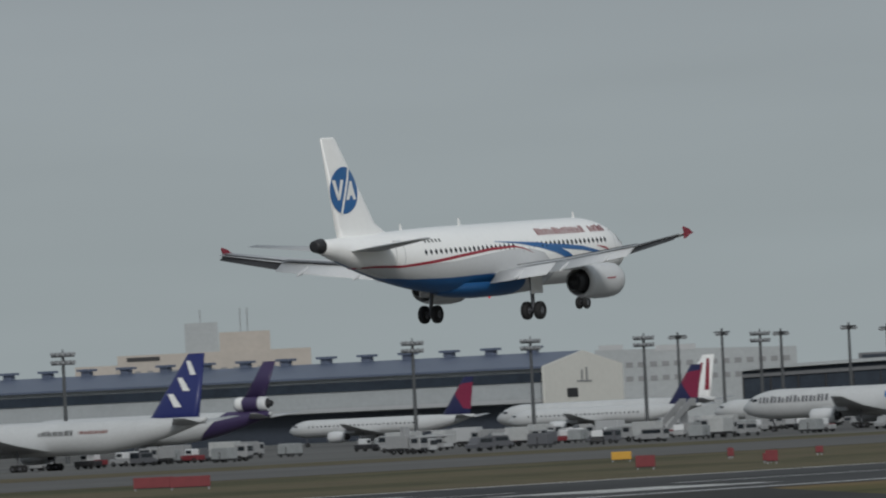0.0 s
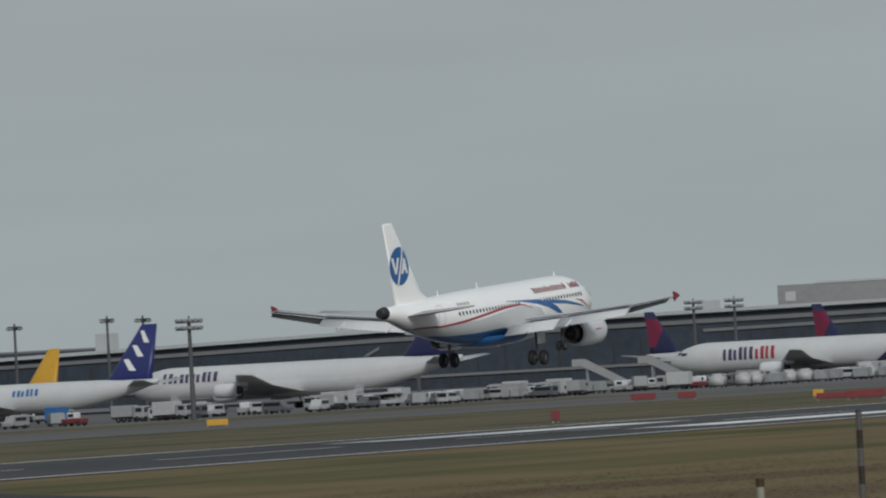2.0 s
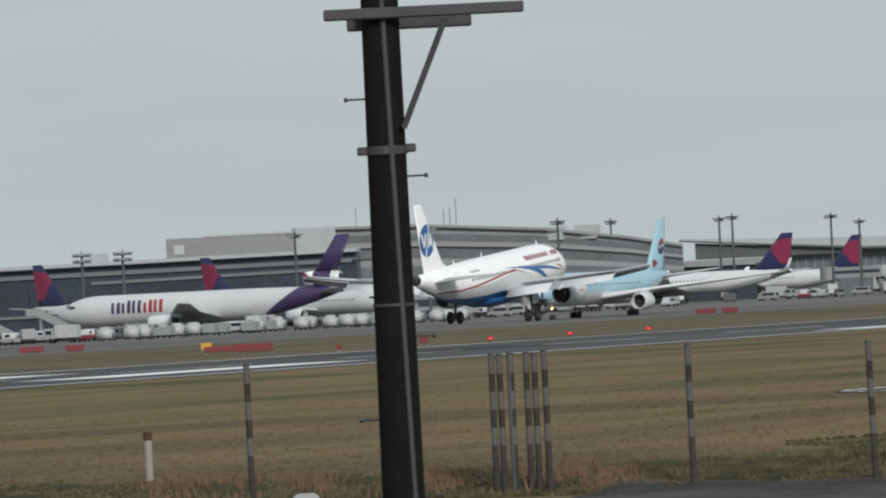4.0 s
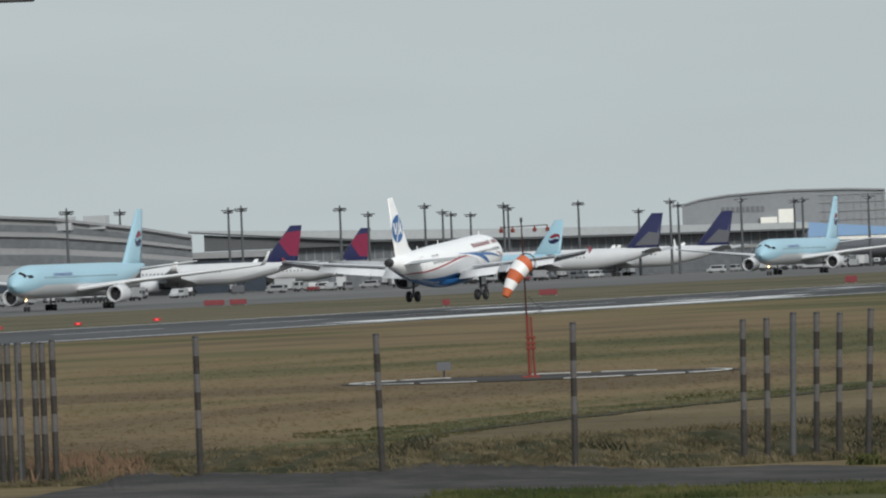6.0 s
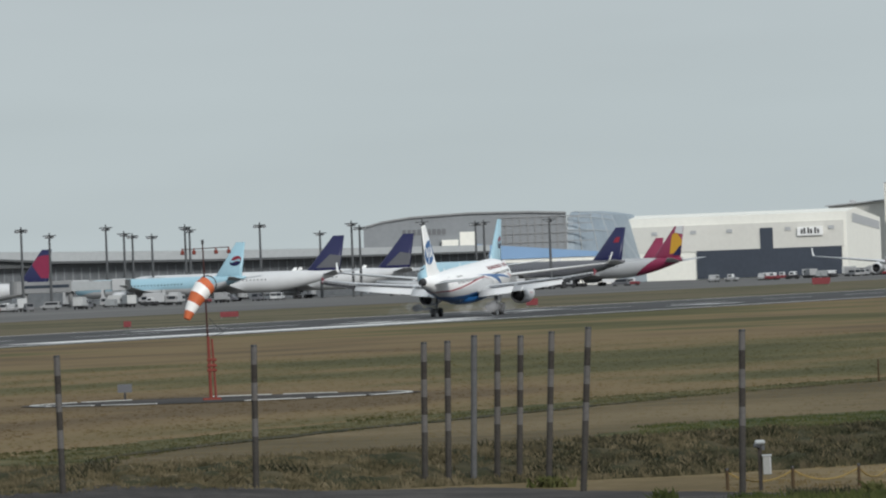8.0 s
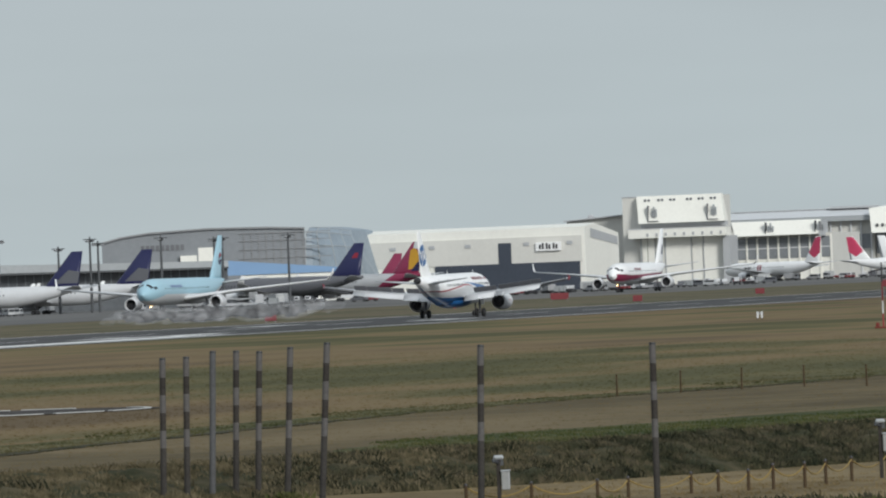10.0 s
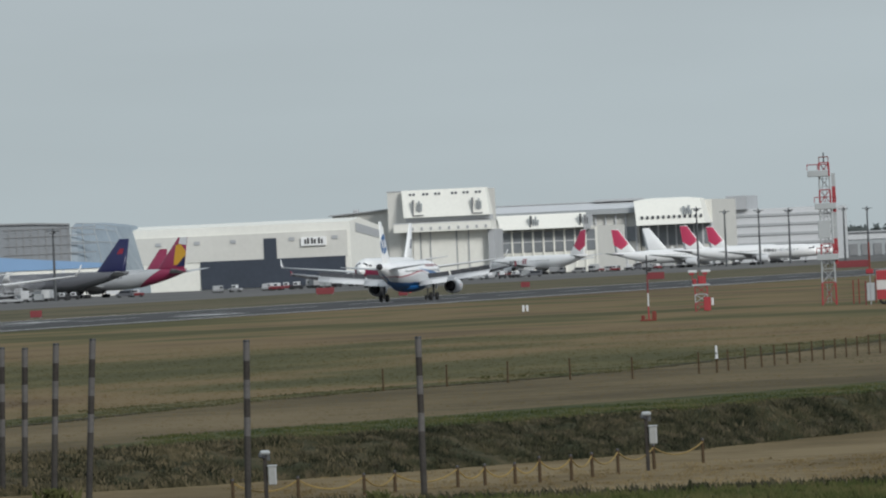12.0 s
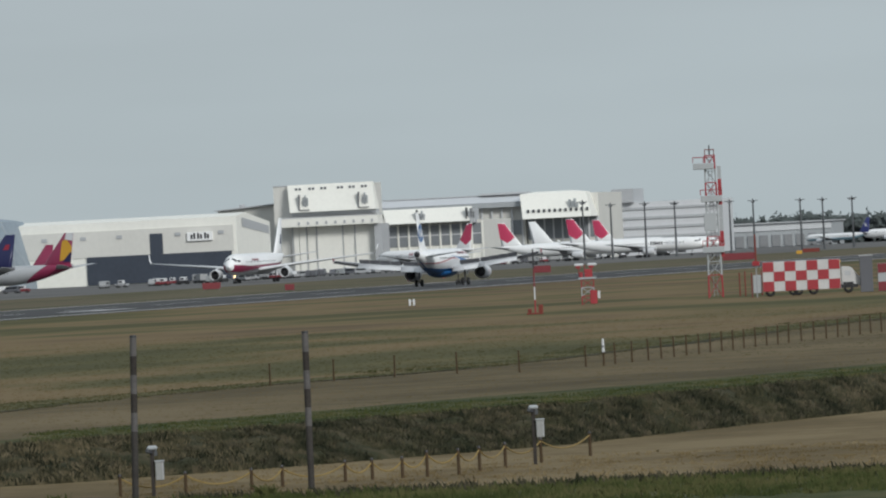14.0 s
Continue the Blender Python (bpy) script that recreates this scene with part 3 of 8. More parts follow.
def airliner(name, kind, m, label, body, fin_mat, belly=None, belly_z=None, engine_mat=None, tail_paint=None, figures=(), titles=(), windows=True, wing_mat=None, lights=False, group=""):
    s = TYPES[kind]
    top = thing(name, m, label, "airliner", group)
    hull = Hull(s["nose"], s["tail"], s["r"], s["zc"], s["r"] * 3.0, s["r"] * 7.2, s["r"] * 0.12, s["r"] * 0.22)
    r, zc = s["r"], s["zc"]
    fus = part("fuselage", hull.mesh(24), body, top, "", True)
    if belly is not None:
        bz = zc - 0.45 * r if belly_z is None else zc + belly_z * r
        part("belly_paint", hull.belly([(s["tail"] + 2.2 * r, hull.at(s["tail"] + 2.2 * r)[1] - 0.1), (s["tail"] + 6 * r, bz), (s["nose"] - 3 * r, bz), (s["nose"] - 0.3 * r, zc - 0.7 * r)]), belly, fus)
    if tail_paint is not None:
        a, b = tail_paint[1], tail_paint[2]
        part("tail_paint", hull.belly([(s["tail"] + 0.2, 99.0), (a, 99.0), (a + 0.01, zc + r), (b, zc - r)], 0.13), tail_paint[0], fus, "", True)
    if windows:
        window_row(hull, s["tail"] + 7.5 * r, s["nose"] - 2.6 * r, 1.06, zc + 0.22 * r, 0.34, 0.36, fus, lights)
    screen = []
    for u in (1.0, 0.88, 0.74):
        rr, zz = hull.at(s["nose"] - u * r)
        screen.append((s["nose"] - u * r, zz + rr * 0.58, zz + rr * 0.985))
    part("windscreen", hull.band(screen, (1, -1), 0.03), M_GLASS, fus, "dark cockpit windscreen")
    part("cockpit_window", hull.band([(s["nose"] - 1.5 * r, zc + 0.24 * r, zc + 0.40 * r), (s["nose"] - 1.05 * r, zc + 0.2 * r, zc + 0.40 * r)], (1, -1), 0.03), M_GLASS, fus)
    h = s["half"]
    wz = zc - 0.55 * r
    sweep = 0.52 * (h - r)
    sections = [(r * 0.5, 0.66 * s["root"] + 0.3, s["root"] * 1.08, wz), (r * 0.98, 0.66 * s["root"], s["root"], wz + 0.05),
                (h * 0.36, 0.66 * s["root"] - sweep * 0.30, s["root"] * 0.56, wz + 0.10 * h * 0.36), (h, 0.66 * s["root"] - sweep, s["tipc"], wz + 0.095 * h)]
    wm = wing_mat or M_GREYPAINT
    for sd in (1, -1):
        part("wing", wing_mesh(sections, sd), wm, top, "", True)
        part("tailplane", loft(bmesh.new(), [foil(sd * x, le, c, z, 0.8) for x, le, c, z in
             ((0.2 * r, s["fy"] + s["fr"] * 0.55, s["fr"] * 0.62, zc + 0.5 * r), (h * 0.31, s["fy"] + s["fr"] * 0.55 - h * 0.2, s["fr"] * 0.22, zc + 0.5 * r + 0.035 * h))]), wm, top, "", True)
    if kind == "twin_wide":
        for sd in (1, -1):
            _, le, c, z = sections[-1]
            part("winglet", loft(bmesh.new(), [[(sd * (h + dx) + w * 0.5, le - dy - u * cc, z + dz) for u, w in AIRFOIL]
                 for dx, dy, dz, cc in ((0.0, 0.0, 0.0, c), (0.5, 0.7, 0.7, c * 0.75), (0.9, 2.0, 2.3, c * 0.4))]), M_WHITE, top, "white upturned winglet", True)
    ft = s["fin"]
    fin_sec = [(zc + 0.55 * r, s["fy"] + s["fr"] * 1.12, s["fr"] * 1.12 - 0.3), (zc + r * 1.15, s["fy"] + s["fr"] * 0.95, s["fr"] * 0.93), (ft, s["fy"] + s["fr"] * 0.20, s["fr"] * 0.33)]
    if kind == "tri_wide":
        fin_sec = [(zc + 1.75 * r, s["fy"] + s["fr"] * 0.72, s["fr"] * 0.62), (ft, s["fy"] + s["fr"] * 0.10, s["fr"] * 0.36)]
        ey = s["fy"] + s["fr"] * 0.35
        part("tail_pylon", upright([(zc + 0.5 * r, ey + 4.2, 6.6), (zc + 1.8 * r, ey + 3.4, 5.6)]), fin_mat, top, "", True)
        er, ez = s["er"] * 0.98, zc + 1.42 * r
        eng = nacelle(top, 0, ey + 0.6, ez, er, 7.6, fin_mat, 18, label="purple tail engine with white ends")
        part("intake_lip", revolve(bmesh.new(), [(2.0, er * 1.03), (3.3, er * 1.0), (3.95, er * 0.9), (3.9, er * 0.78)], (0, ey + 0.6, ez), 18), M_WHITE, eng, "white intake lip", True)
        part("exhaust_ring", revolve(bmesh.new(), [(-1.6, er * 1.02), (-2.4, er * 0.96), (-3.3, er * 0.82), (-3.25, er * 0.7)], (0, ey + 0.6, ez), 18), M_LIGHTGREY, eng, "pale exhaust ring", True)
    fin = part("fin", upright(fin_sec), fin_mat, top, "", True)
    for layer, (mat, poly) in enumerate(figures):
        z0, z1 = fin_sec[1][0] if len(fin_sec) > 2 else fin_sec[0][0], ft
        pts = []
        for u, v in poly:     # u: 0 trailing edge to 1 leading edge, v: 0 root to 1 tip
            k = v
            le = fin_sec[-2][1] + (fin_sec[-1][1] - fin_sec[-2][1]) * k
            c = fin_sec[-2][2] + (fin_sec[-1][2] - fin_sec[-2][2]) * k
            pts.append((le - c + c * u, z0 + (z1 - z0) * v))
        part("fin_figure", fin_paint(fin_sec, dense(pts, 0.7), 0.03 + 0.05 * layer), mat, fin)
    exs = [s["ex"]] + ([s["ex"] * 1.78] if kind == "four_wide" else [])
    for ex in exs:
        ky = 0.66 * s["root"] - sweep * (ex - r) / (h - r)
        zz = wz + 0.095 * ex - s["er"] * 1.25
        for sd in (1, -1):
            e = nacelle(top, sd * ex, ky + 1.5, max(zz, s["er"] + 0.6), s["er"], s["er"] * 3.7, engine_mat or M_LIGHTGREY, 18)
            part("pylon", bx(sd * ex - 0.18, sd * ex + 0.18, ky - 2.6, ky + 2.2, zz + s["er"] * 0.55, wz + 0.095 * ex - 0.05, 0.05), wm, e)
    rows = 1 if kind == "twin_narrow" else 2
    for sd in (1, -1):
        gear(top, sd * r * 1.85, 0, wz + 0.3, 0.55, 0.42, 0.5, rows)
    gear(top, 0, s["nose"] - 2.3 * r, zc - 0.8 * r, 0.45, 0.32, 0.32, 1, "nose_gear")
    for y0, y1, z0, z1, mat, *letters in titles:
        n = letters[0] if letters else max(1, int((y1 - y0) / (1.15 * (z1 - z0) * r)))
        w = (y1 - y0) / n
        strokes_on_hull(hull, [y0 + i * w for i in range(n)], 0.92 * w, zc + z0 * r, zc + z1 * r, mat, fus)
    if lights:
        bm = bmesh.new()
        bmesh.ops.create_icosphere(bm, subdivisions=1, radius=0.18, matrix=Matrix.Translation((0, s["nose"] - 2.3 * r + 0.35, 1.9)))
        part("taxi_lamp", bm, M_LANDLIGHT, top, "lit warm taxi lamp")
    return top


# ---------- the ground ----------
def sheet(name, pts, z, mat, label, category, kind="structure", thick=0.0):
    bm = bmesh.new()
    vs = [bm.verts.new((x, y, z)) for x, y in pts]
    f = bm.faces.new(vs)
    if f.normal.z < 0:
        f.normal_flip()
    bmesh.ops.triangulate(bm, faces=bm.faces[:])
    if thick:
        g = bmesh.ops.extrude_face_region(bm, geom=bm.faces[:])
        bmesh.ops.translate(bm, vec=(0, 0, -thick), verts=[v for v in g["geom"] if isinstance(v, bmesh.types.BMVert)])
        bmesh.ops.recalc_face_normals(bm, faces=bm.faces[:])
    return tagged(link(name, bm, mat), label, category, "", kind)


# top edge of the bank that parts the airfield from the lower field in front, and how far the field lies below
BANK = [(-330, 250), (-170, 232), (-103.4, 229), (-93.4, 221), (-88, 224.6), (-82, 226), (-74, 226), (-68, 236), (-63, 244), (-58, 253), (-52, 268), (-46.8, 294), (-36, 345), (-10, 470), (60, 800)]
DROP = [(-330, 0.3), (-101, 0.45), (-74, 0.8), (-63, 1.05), (-52, 1.15), (60, 1.15)]


AZ = sorted((math.atan2(-x, y), math.hypot(x, y), lerp_table(DROP, x)) for x, y in BANK)
AZ_D, AZ_H = [(a, d) for a, d, _ in AZ], [(a, h) for a, _, h in AZ]


def field_z(x, y):
    """Height of the ground in front of and on the bank."""
    a, d = math.atan2(-x, y), math.hypot(x, y)
    top, drop = lerp_table(AZ_D, a), lerp_table(AZ_H, a)
    foot = top - 7.0
    if d >= top:
        return 0.0
    if d >= foot:
        return -drop * (top - d) / 7.0
    return -drop + (drop - 1.2) * (1 - d / foot)


def polar(az_deg, d):
    a = radians(az_deg)
    return (-math.sin(a) * d, math.cos(a) * d)


def build_ground():
    edge = [AZ[-1][0] + (AZ[0][0] - AZ[-1][0]) * i / 240 for i in range(241)]
    far = [(-math.sin(a) * (lerp_table(AZ_D, a) - 0.15), math.cos(a) * (lerp_table(AZ_D, a) - 0.15)) for a in edge] + [(900, 4990), (-4900, 4990), (-4900, 150), (-900, 260)]
    sheet("ground", far, 0.0, M_GRASS, "dry brown and green airfield grass", "ground")
    # the field in front, a wheel of sectors round the camera's stand that meets the bank's foot
    bm, prev = bmesh.new(), None
    middle = []
    for i in range(721):
        az = -180 + i * 0.5
        foot = lerp_table(AZ_D, radians(az)) - 7.0
        row = []
        for k in (0.02, 0.1, 0.3, 0.5, 0.7, 0.85, 0.95, 1.0):
            x, y = polar(az, foot * k + 0.01)
            row.append(bm.verts.new((x, y, field_z(x, y))))
        if prev:
            for a, b, c, d in zip(prev, prev[1:], row[1:], row):
                bm.faces.new((a, b, c, d))
        prev = row
        middle.append(row[0])
    bm.faces.new(middle[:-1])
    bmesh.ops.recalc_face_normals(bm, faces=bm.faces[:])
    tagged(link("field", bm, M_FIELD), "dry cut grass field below the airfield", "field", "", "structure")
    bm, prev = bmesh.new(), None
    lo, hi = math.degrees(AZ[0][0]), math.degrees(AZ[-1][0])
    steps = [lo + i * 0.5 for i in range(int((7 - lo) * 2))] + [7 + i * 0.05 for i in range(330)] + [23.5 + i * 0.5 for i in range(int((hi - 23.5) * 2) + 1)]
    for az in steps:      # finer where the bank comes into view
        a = radians(az)
        top = lerp_table(AZ_D, a)
        row = []
        for k in range(27):
            d = top + 0.01 - 7.0 * k / 26
            x, y = -math.sin(a) * d, math.cos(a) * d
            lump = 0.0
            if 0 < k < 26:
                lump = 0.08 + 0.17 * noise.noise(Vector((x * 1.1, y * 0.5, 3))) + 0.10 * noise.noise(Vector((x * 2.9, y * 1.3, 8)))
            row.append(bm.verts.new((x, y, field_z(x, y) + max(0.0, lump) * min(1.0, k / 4, (26 - k) / 4))))
        if prev:
            for p, q, r, t in zip(prev, prev[1:], row[1:], row):
                bm.faces.new((p, q, r, t))
        prev = row
    bmesh.ops.recalc_face_normals(bm, faces=bm.faces[:])
    tagged(link("bank", bm, M_BANK, smooth=True), "overgrown earth bank at the airfield's edge", "bank", "", "structure")


build_ground()
EXITWAY = [(-243.5, 250), (-243.5, 434), (-238, 426), (-204, 378), (-184, 352), (-177, 341), (-168, 328), (-167.5, 250)]
RWX0, RWX1 = -307.0, -243.5
sheet("runway", [(RWX1, -200), (RWX1, 4950), (RWX0, 4950), (RWX0, -200)], 0.02, M_ASPHALT, "grey asphalt runway with worn white markings", "runway")
TAXI = [(-442, -150), (-440, 700), (-446, 930), (-442, 1200), (-446, 1500), (-452, 2100), (-460, 4950), (-1500, 4950), (-1500, -150)]
sheet("apron", TAXI, 0.03, M_CONCRETE, "grey concrete apron and taxiways", "apron")
sheet("grass_strip", [(-307.6, -180), (-307.6, 4900), (-459, 4900), (-451.4, 2100), (-445.4, 1500), (-441.4, 1200), (-445.4, 930), (-439.4, 700), (-441.4, -140)], 0.006, M_DULLGRASS, "dull sparse grass between runway and taxiway", "grass strip")
sheet("grass_strip", [(-534, 100), (-534, 1240), (-585, 1240), (-585, 100)], 0.05, M_DULLGRASS, "strip of grass between the taxiway and the apron", "grass strip")


# an exit taxiway that leaves the runway on the near side
sheet("exit_taxiway", EXITWAY, 0.012, M_DARKASPHALT, "dark asphalt exit taxiway beside the runway", "taxiway")


def mark(name, x0, x1, y0, y1, label="worn white runway line", z=0.045, mat=None):
    sheet(name, [(x1, y0), (x1, y1), (x0, y1), (x0, y0)], z, mat or M_LINE, label, "marking")


mark("runway_edge_line", -247.6, -246.3, -150, 4900)
mark("runway_edge_line", -306.3, -305.0, -150, 4900)
for y in range(-120, 4800, 50):
    mark("runway_centre_dash", -276.6, -275.8, y, y + 30)

# ---------- the landing airliner ----------
def build_lander():
    top = thing("airliner", pose(-276, 460, 11), "white twin-engine airliner with blue belly landing, wheels and flaps down", "airliner")
    hull = Hull(17.5, -19.2, 2.10, 3.84, 6.4, 14.5, 0.34, 0.55, 0.78)
    fus = part("fuselage", hull.mesh(40), M_GLOSSWHITE, top, "glossy white painted fuselage", True)
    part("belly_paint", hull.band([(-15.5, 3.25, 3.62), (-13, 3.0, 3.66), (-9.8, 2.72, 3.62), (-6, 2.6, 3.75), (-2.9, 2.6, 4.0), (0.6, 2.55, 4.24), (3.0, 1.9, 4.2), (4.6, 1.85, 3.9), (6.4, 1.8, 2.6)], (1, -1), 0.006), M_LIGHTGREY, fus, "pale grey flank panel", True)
    part("belly_paint", hull.belly([(-17.2, 3.75), (-16, 3.42), (-13.3, 3.04), (-9.8, 2.78), (-6.3, 2.72), (-3.4, 2.78), (-0.6, 2.80), (0.8, 2.66), (1.6, 2.35), (2.1, 1.9), (2.4, 1.76)]), M_BLUE, fus, "blue painted belly", True)
    for sd in (1, -1):
        part("stripe", hull.band([(-16.2, 3.62, 3.70), (-14, 3.66, 3.78), (-11.5, 3.55, 3.70), (-8.5, 3.70, 3.88), (-5.3, 3.98, 4.16), (-1.8, 4.24, 4.41), (1.0, 4.33, 4.45), (2.2, 4.18, 4.25), (3.2, 3.9, 3.92)], (sd,), 0.02), M_RED, fus, "red painted stripe", True)
    for sd in (1, -1):
        part("stripe", hull.band([(-1.2, 4.76, 4.79), (1.7, 4.53, 4.66), (4.1, 4.20, 4.54), (6.1, 3.80, 4.27), (7.6, 3.35, 3.80), (9.0, 2.98, 3.1)], (sd,), 0.02), M_BLUE, fus, "blue painted swoosh", True)
    for sd in (1, -1):
        part("stripe", hull.band([(5.3, 4.25, 4.42), (7.4, 4.0, 4.30), (9.4, 3.85, 4.12), (11.2, 3.62, 3.80), (12.8, 3.42, 3.46)], (sd,), 0.022), M_BLUE, fus, "", True)
    for sd in (1, -1):
        part("stripe", hull.band([(11.2, 4.08, 4.12), (12.4, 3.82, 3.96), (13.8, 3.3, 3.34)], (sd,), 0.024), M_RED, fus, "", True)
    window_row(hull, -9.2, 1.6, 0.533, 4.42, 0.26, 0.38, fus, True)
    window_row(hull, 3.4, 13.0, 0.533, 4.42, 0.26, 0.38, fus, True)
    # title and registration as plain blocks
    cells = [4.4 + i * 0.55 for i in range(11)] + [11.0 + i * 0.55 for i in range(4)]
    strokes_on_hull(hull, cells, 0.42, 4.97, 5.40, M_TITLERED, fus)
    bars_on_hull(hull, [(-9.0 + i * 0.4, -9.0 + i * 0.4 + 0.17) for i in range(5)], 5.0, 5.2, M_MASTGREY, fus, "registration_bar")
    # door outlines
    for y0, w, z0, z1 in ((-12.2, 0.85, 3.6, 5.2), (14.0, 0.85, 3.3, 5.0)):
        for a, b, c, d in ((y0, y0 + 0.04, z0, z1), (y0 + w, y0 + w + 0.04, z0, z1), (y0, y0 + w, z1, z1 + 0.04), (y0, y0 + w, z0, z0 + 0.04)):
            for sd in (1, -1):
                part("door_outline", hull.band([(a, c, d), (b, c, d)], (sd,), 0.016), M_GREYPAINT, fus)
    for y in (2.0, 2.8):
        for sd in (1, -1):
            part("exit_outline", hull.band([(y, 3.95, 4.75), (y + 0.05, 3.95, 4.75)], (sd,), 0.016), M_GREYPAINT, fus)
    part("cockpit_window", hull.band([(15.05, 4.3, 4.75), (15.9, 4.12, 4.55), (16.6, 3.95, 4.25)], (1, -1), 0.02), M_GLASS, fus)
    bm = revolve(bmesh.new(), [(0.4, 0.49), (0.0, 0.41), (-0.3, 0.36), (-0.34, 0.26), (-0.3, 0.0)], (0, -19.1, hull.at(-19.1)[1]), 16)
    part("tail_exhaust", bm, M_DARK, top, "black auxiliary power exhaust", True)
    for y, zz in ((-9.2, 5.7), (-2.2, 5.82), (12.0, 5.75)):
        part("antenna", upright([(zz - 0.1, y + 0.25, 0.5), (zz + 0.55, y, 0.2)], 0.4), M_WHITE, fus)
    # fairing under the wing root
    for stations, mat in ((((6.6, 0.6, 0.05), (5.2, 1.75, 0.28), (2.0, 2.15, 0.42)), M_LIGHTGREY), (((2.0, 2.15, 0.42), (-1.5, 2.15, 0.42), (-3.8, 1.7, 0.25), (-5.6, 0.5, 0.02)), M_BLUE)):
        rings = [[(w * math.cos(a), y, 2.3 - (0.60 + dz) * math.sin(a)) for a in [math.pi * i / 12 for i in range(13)]] for y, w, dz in stations]
        part("wing_root_fairing", loft(bmesh.new(), rings, False, False, False), mat, top, "blue wing root fairing" if mat is M_BLUE else "pale wing root fairing", True)
    # wings with flaps, ailerons, spoilers, fences and flap track fairings
    sec = [(1.2, 5.9, 7.6, 2.92), (2.0, 5.2, 6.4, 2.98), (6.4, 2.9, 4.05, 3.42), (13.0, -0.55, 2.35, 4.16), (16.95, -2.62, 1.45, 4.78)]

    def at_span(x):
        for a, b in zip(sec, sec[1:]):
            if x <= b[0]:
                k = (x - a[0]) / (b[0] - a[0])
                return [p + (q - p) * k for p, q in zip(a, b)]
        return sec[-1]

    spoilers, legs = [], []
    for sd in (1, -1):
        wing = part("wing", wing_mesh(sec, sd, 0.95), M_WINGGREY, top, "pale grey metal wing", True)
        for x0, x1, ch, ang in ((2.15, 6.3, 1.6, 27), (6.36, 12.95, 1.35, 27)):
            rings = []
            for x in (x0, (x0 + x1) / 2, x1):
                _, le, c, z = at_span(x)
                te = le - c
                k = ch * (1 if x < 6.4 else 1.15 - 0.045 * (x - 6.4))
                ca, sa = math.cos(radians(ang)), math.sin(radians(ang))
                rings.append([(sd * x, te + 0.18 - (u * k * ca + w * k * sa * 0.9), z - 0.10 - u * k * sa + w * k * ca * 0.9) for u, w in AIRFOIL])
            part("flap", loft(bmesh.new(), rings), M_LIGHTGREY, wing, "lowered pale grey landing flap", True)
        rings = []
        for x in (13.05, 14.9, 16.7):
            _, le, c, z = at_span(x)
            k = 0.55 * c
            rings.append([(sd * x, le - 0.70 * c - u * k, z + 0.02 - u * k * 0.42 + w * k * 1.3) for u, w in AIRFOIL])
        # near-black colour stands for the outer wing's shaded underside
        part("aileron", loft(bmesh.new(), rings), M_DARK, wing, "drooped aileron, darkened as if in shade", True)
        for xs in (4.1, 7.6, 11.2):
            _, le, c, z = at_span(xs)
            te = le - c
            bm = bmesh.new()
            loft(bm, [[(sd * xs + rr * 0.5 * math.cos(a), te + yy, z + zz + rr * math.sin(a)) for a in [2 * math.pi * i / 10 for i in range(10)]]
                      for yy, zz, rr in ((1.6, -0.22, 0.03), (0.9, -0.28, 0.18), (-0.2, -0.38, 0.2), (-1.0, -0.6, 0.14), (-1.6, -0.78, 0.03))])
            part("flap_track_fairing", bm, M_LIGHTGREY, wing, "", True)
        _, le, c, z = sec[-1]
        bm = bmesh.new()
        pts = [(0.68 * u, 0.66 * v) for u, v in ((0.3, 0.0), (-0.45, 0.42), (-1.4, 0.66), (-1.5, 0.5), (-1.25, 0.06), (-1.6, -0.04), (-1.3, -0.2), (-1.35, -0.48), (-1.0, -0.42), (-0.3, -0.12))]
        a = [bm.verts.new((sd * 17.0 - 0.04, le + y, z + q)) for y, q in pts]
        b = [bm.verts.new((sd * 17.0 + 0.04, le + y, z + q)) for y, q in pts]
        bm.faces.new(a)
        bm.faces.new(b[::-1])
        for i in range(len(pts)):
            j = (i + 1) % len(pts)
            bm.faces.new((a[i], a[j], b[j], b[i]))
        bmesh.ops.recalc_face_normals(bm, faces=bm.faces[:])
        part("wingtip_fence", bm, M_CRIMSON, wing, "red arrow-shaped wingtip fence")
        for x0, x1 in ((3.0, 6.25), (6.55, 8.12), (8.16, 9.72), (9.76, 11.32), (11.36, 12.9)):
            _, le0, c0, z0 = at_span(x0)
            _, le1, c1, z1 = at_span(x1)
            hy0, hy1 = le0 - 0.70 * c0, le1 - 0.70 * c1
            hz0, hz1 = z0 + 0.028 * c0, z1 + 0.028 * c1
            mid = Vector((sd * (x0 + x1) / 2, (hy0 + hy1) / 2, (hz0 + hz1) / 2))
            bm = bmesh.new()
            plan = [(sd * x0 - mid.x, hy0 - mid.y, hz0 - mid.z), (sd * x1 - mid.x, hy1 - mid.y, hz1 - mid.z),
                    (sd * x1 - mid.x, hy1 - mid.y - 0.85, hz1 - mid.z - 0.03), (sd * x0 - mid.x, hy0 - mid.y - 0.95, hz0 - mid.z - 0.03)]
            lo = [bm.verts.new(p) for p in plan]
            hi = [bm.verts.new((p[0], p[1], p[2] + 0.05)) for p in plan]
            bm.faces.new(lo)
            bm.faces.new(hi[::-1])
            for i in range(4):
                j = (i + 1) % 4
                bm.faces.new((lo[i], lo[j], hi[j], hi[i]))
            bmesh.ops.recalc_face_normals(bm, faces=bm.faces[:])
            sp = part("spoiler", bm, M_DARKGREY, top, "dark grey wing spoiler panel")
            sp.location = mid
            spoilers.append((sp, mid, Vector((x1 - x0, sd * (hy1 - hy0), sd * (hz1 - hz0)))))
        eng = nacelle(top, sd * 5.75, 4.3, 1.95, 1.13, 4.5, M_LIGHTGREY, 32, label="pale grey engine with dark exhaust")
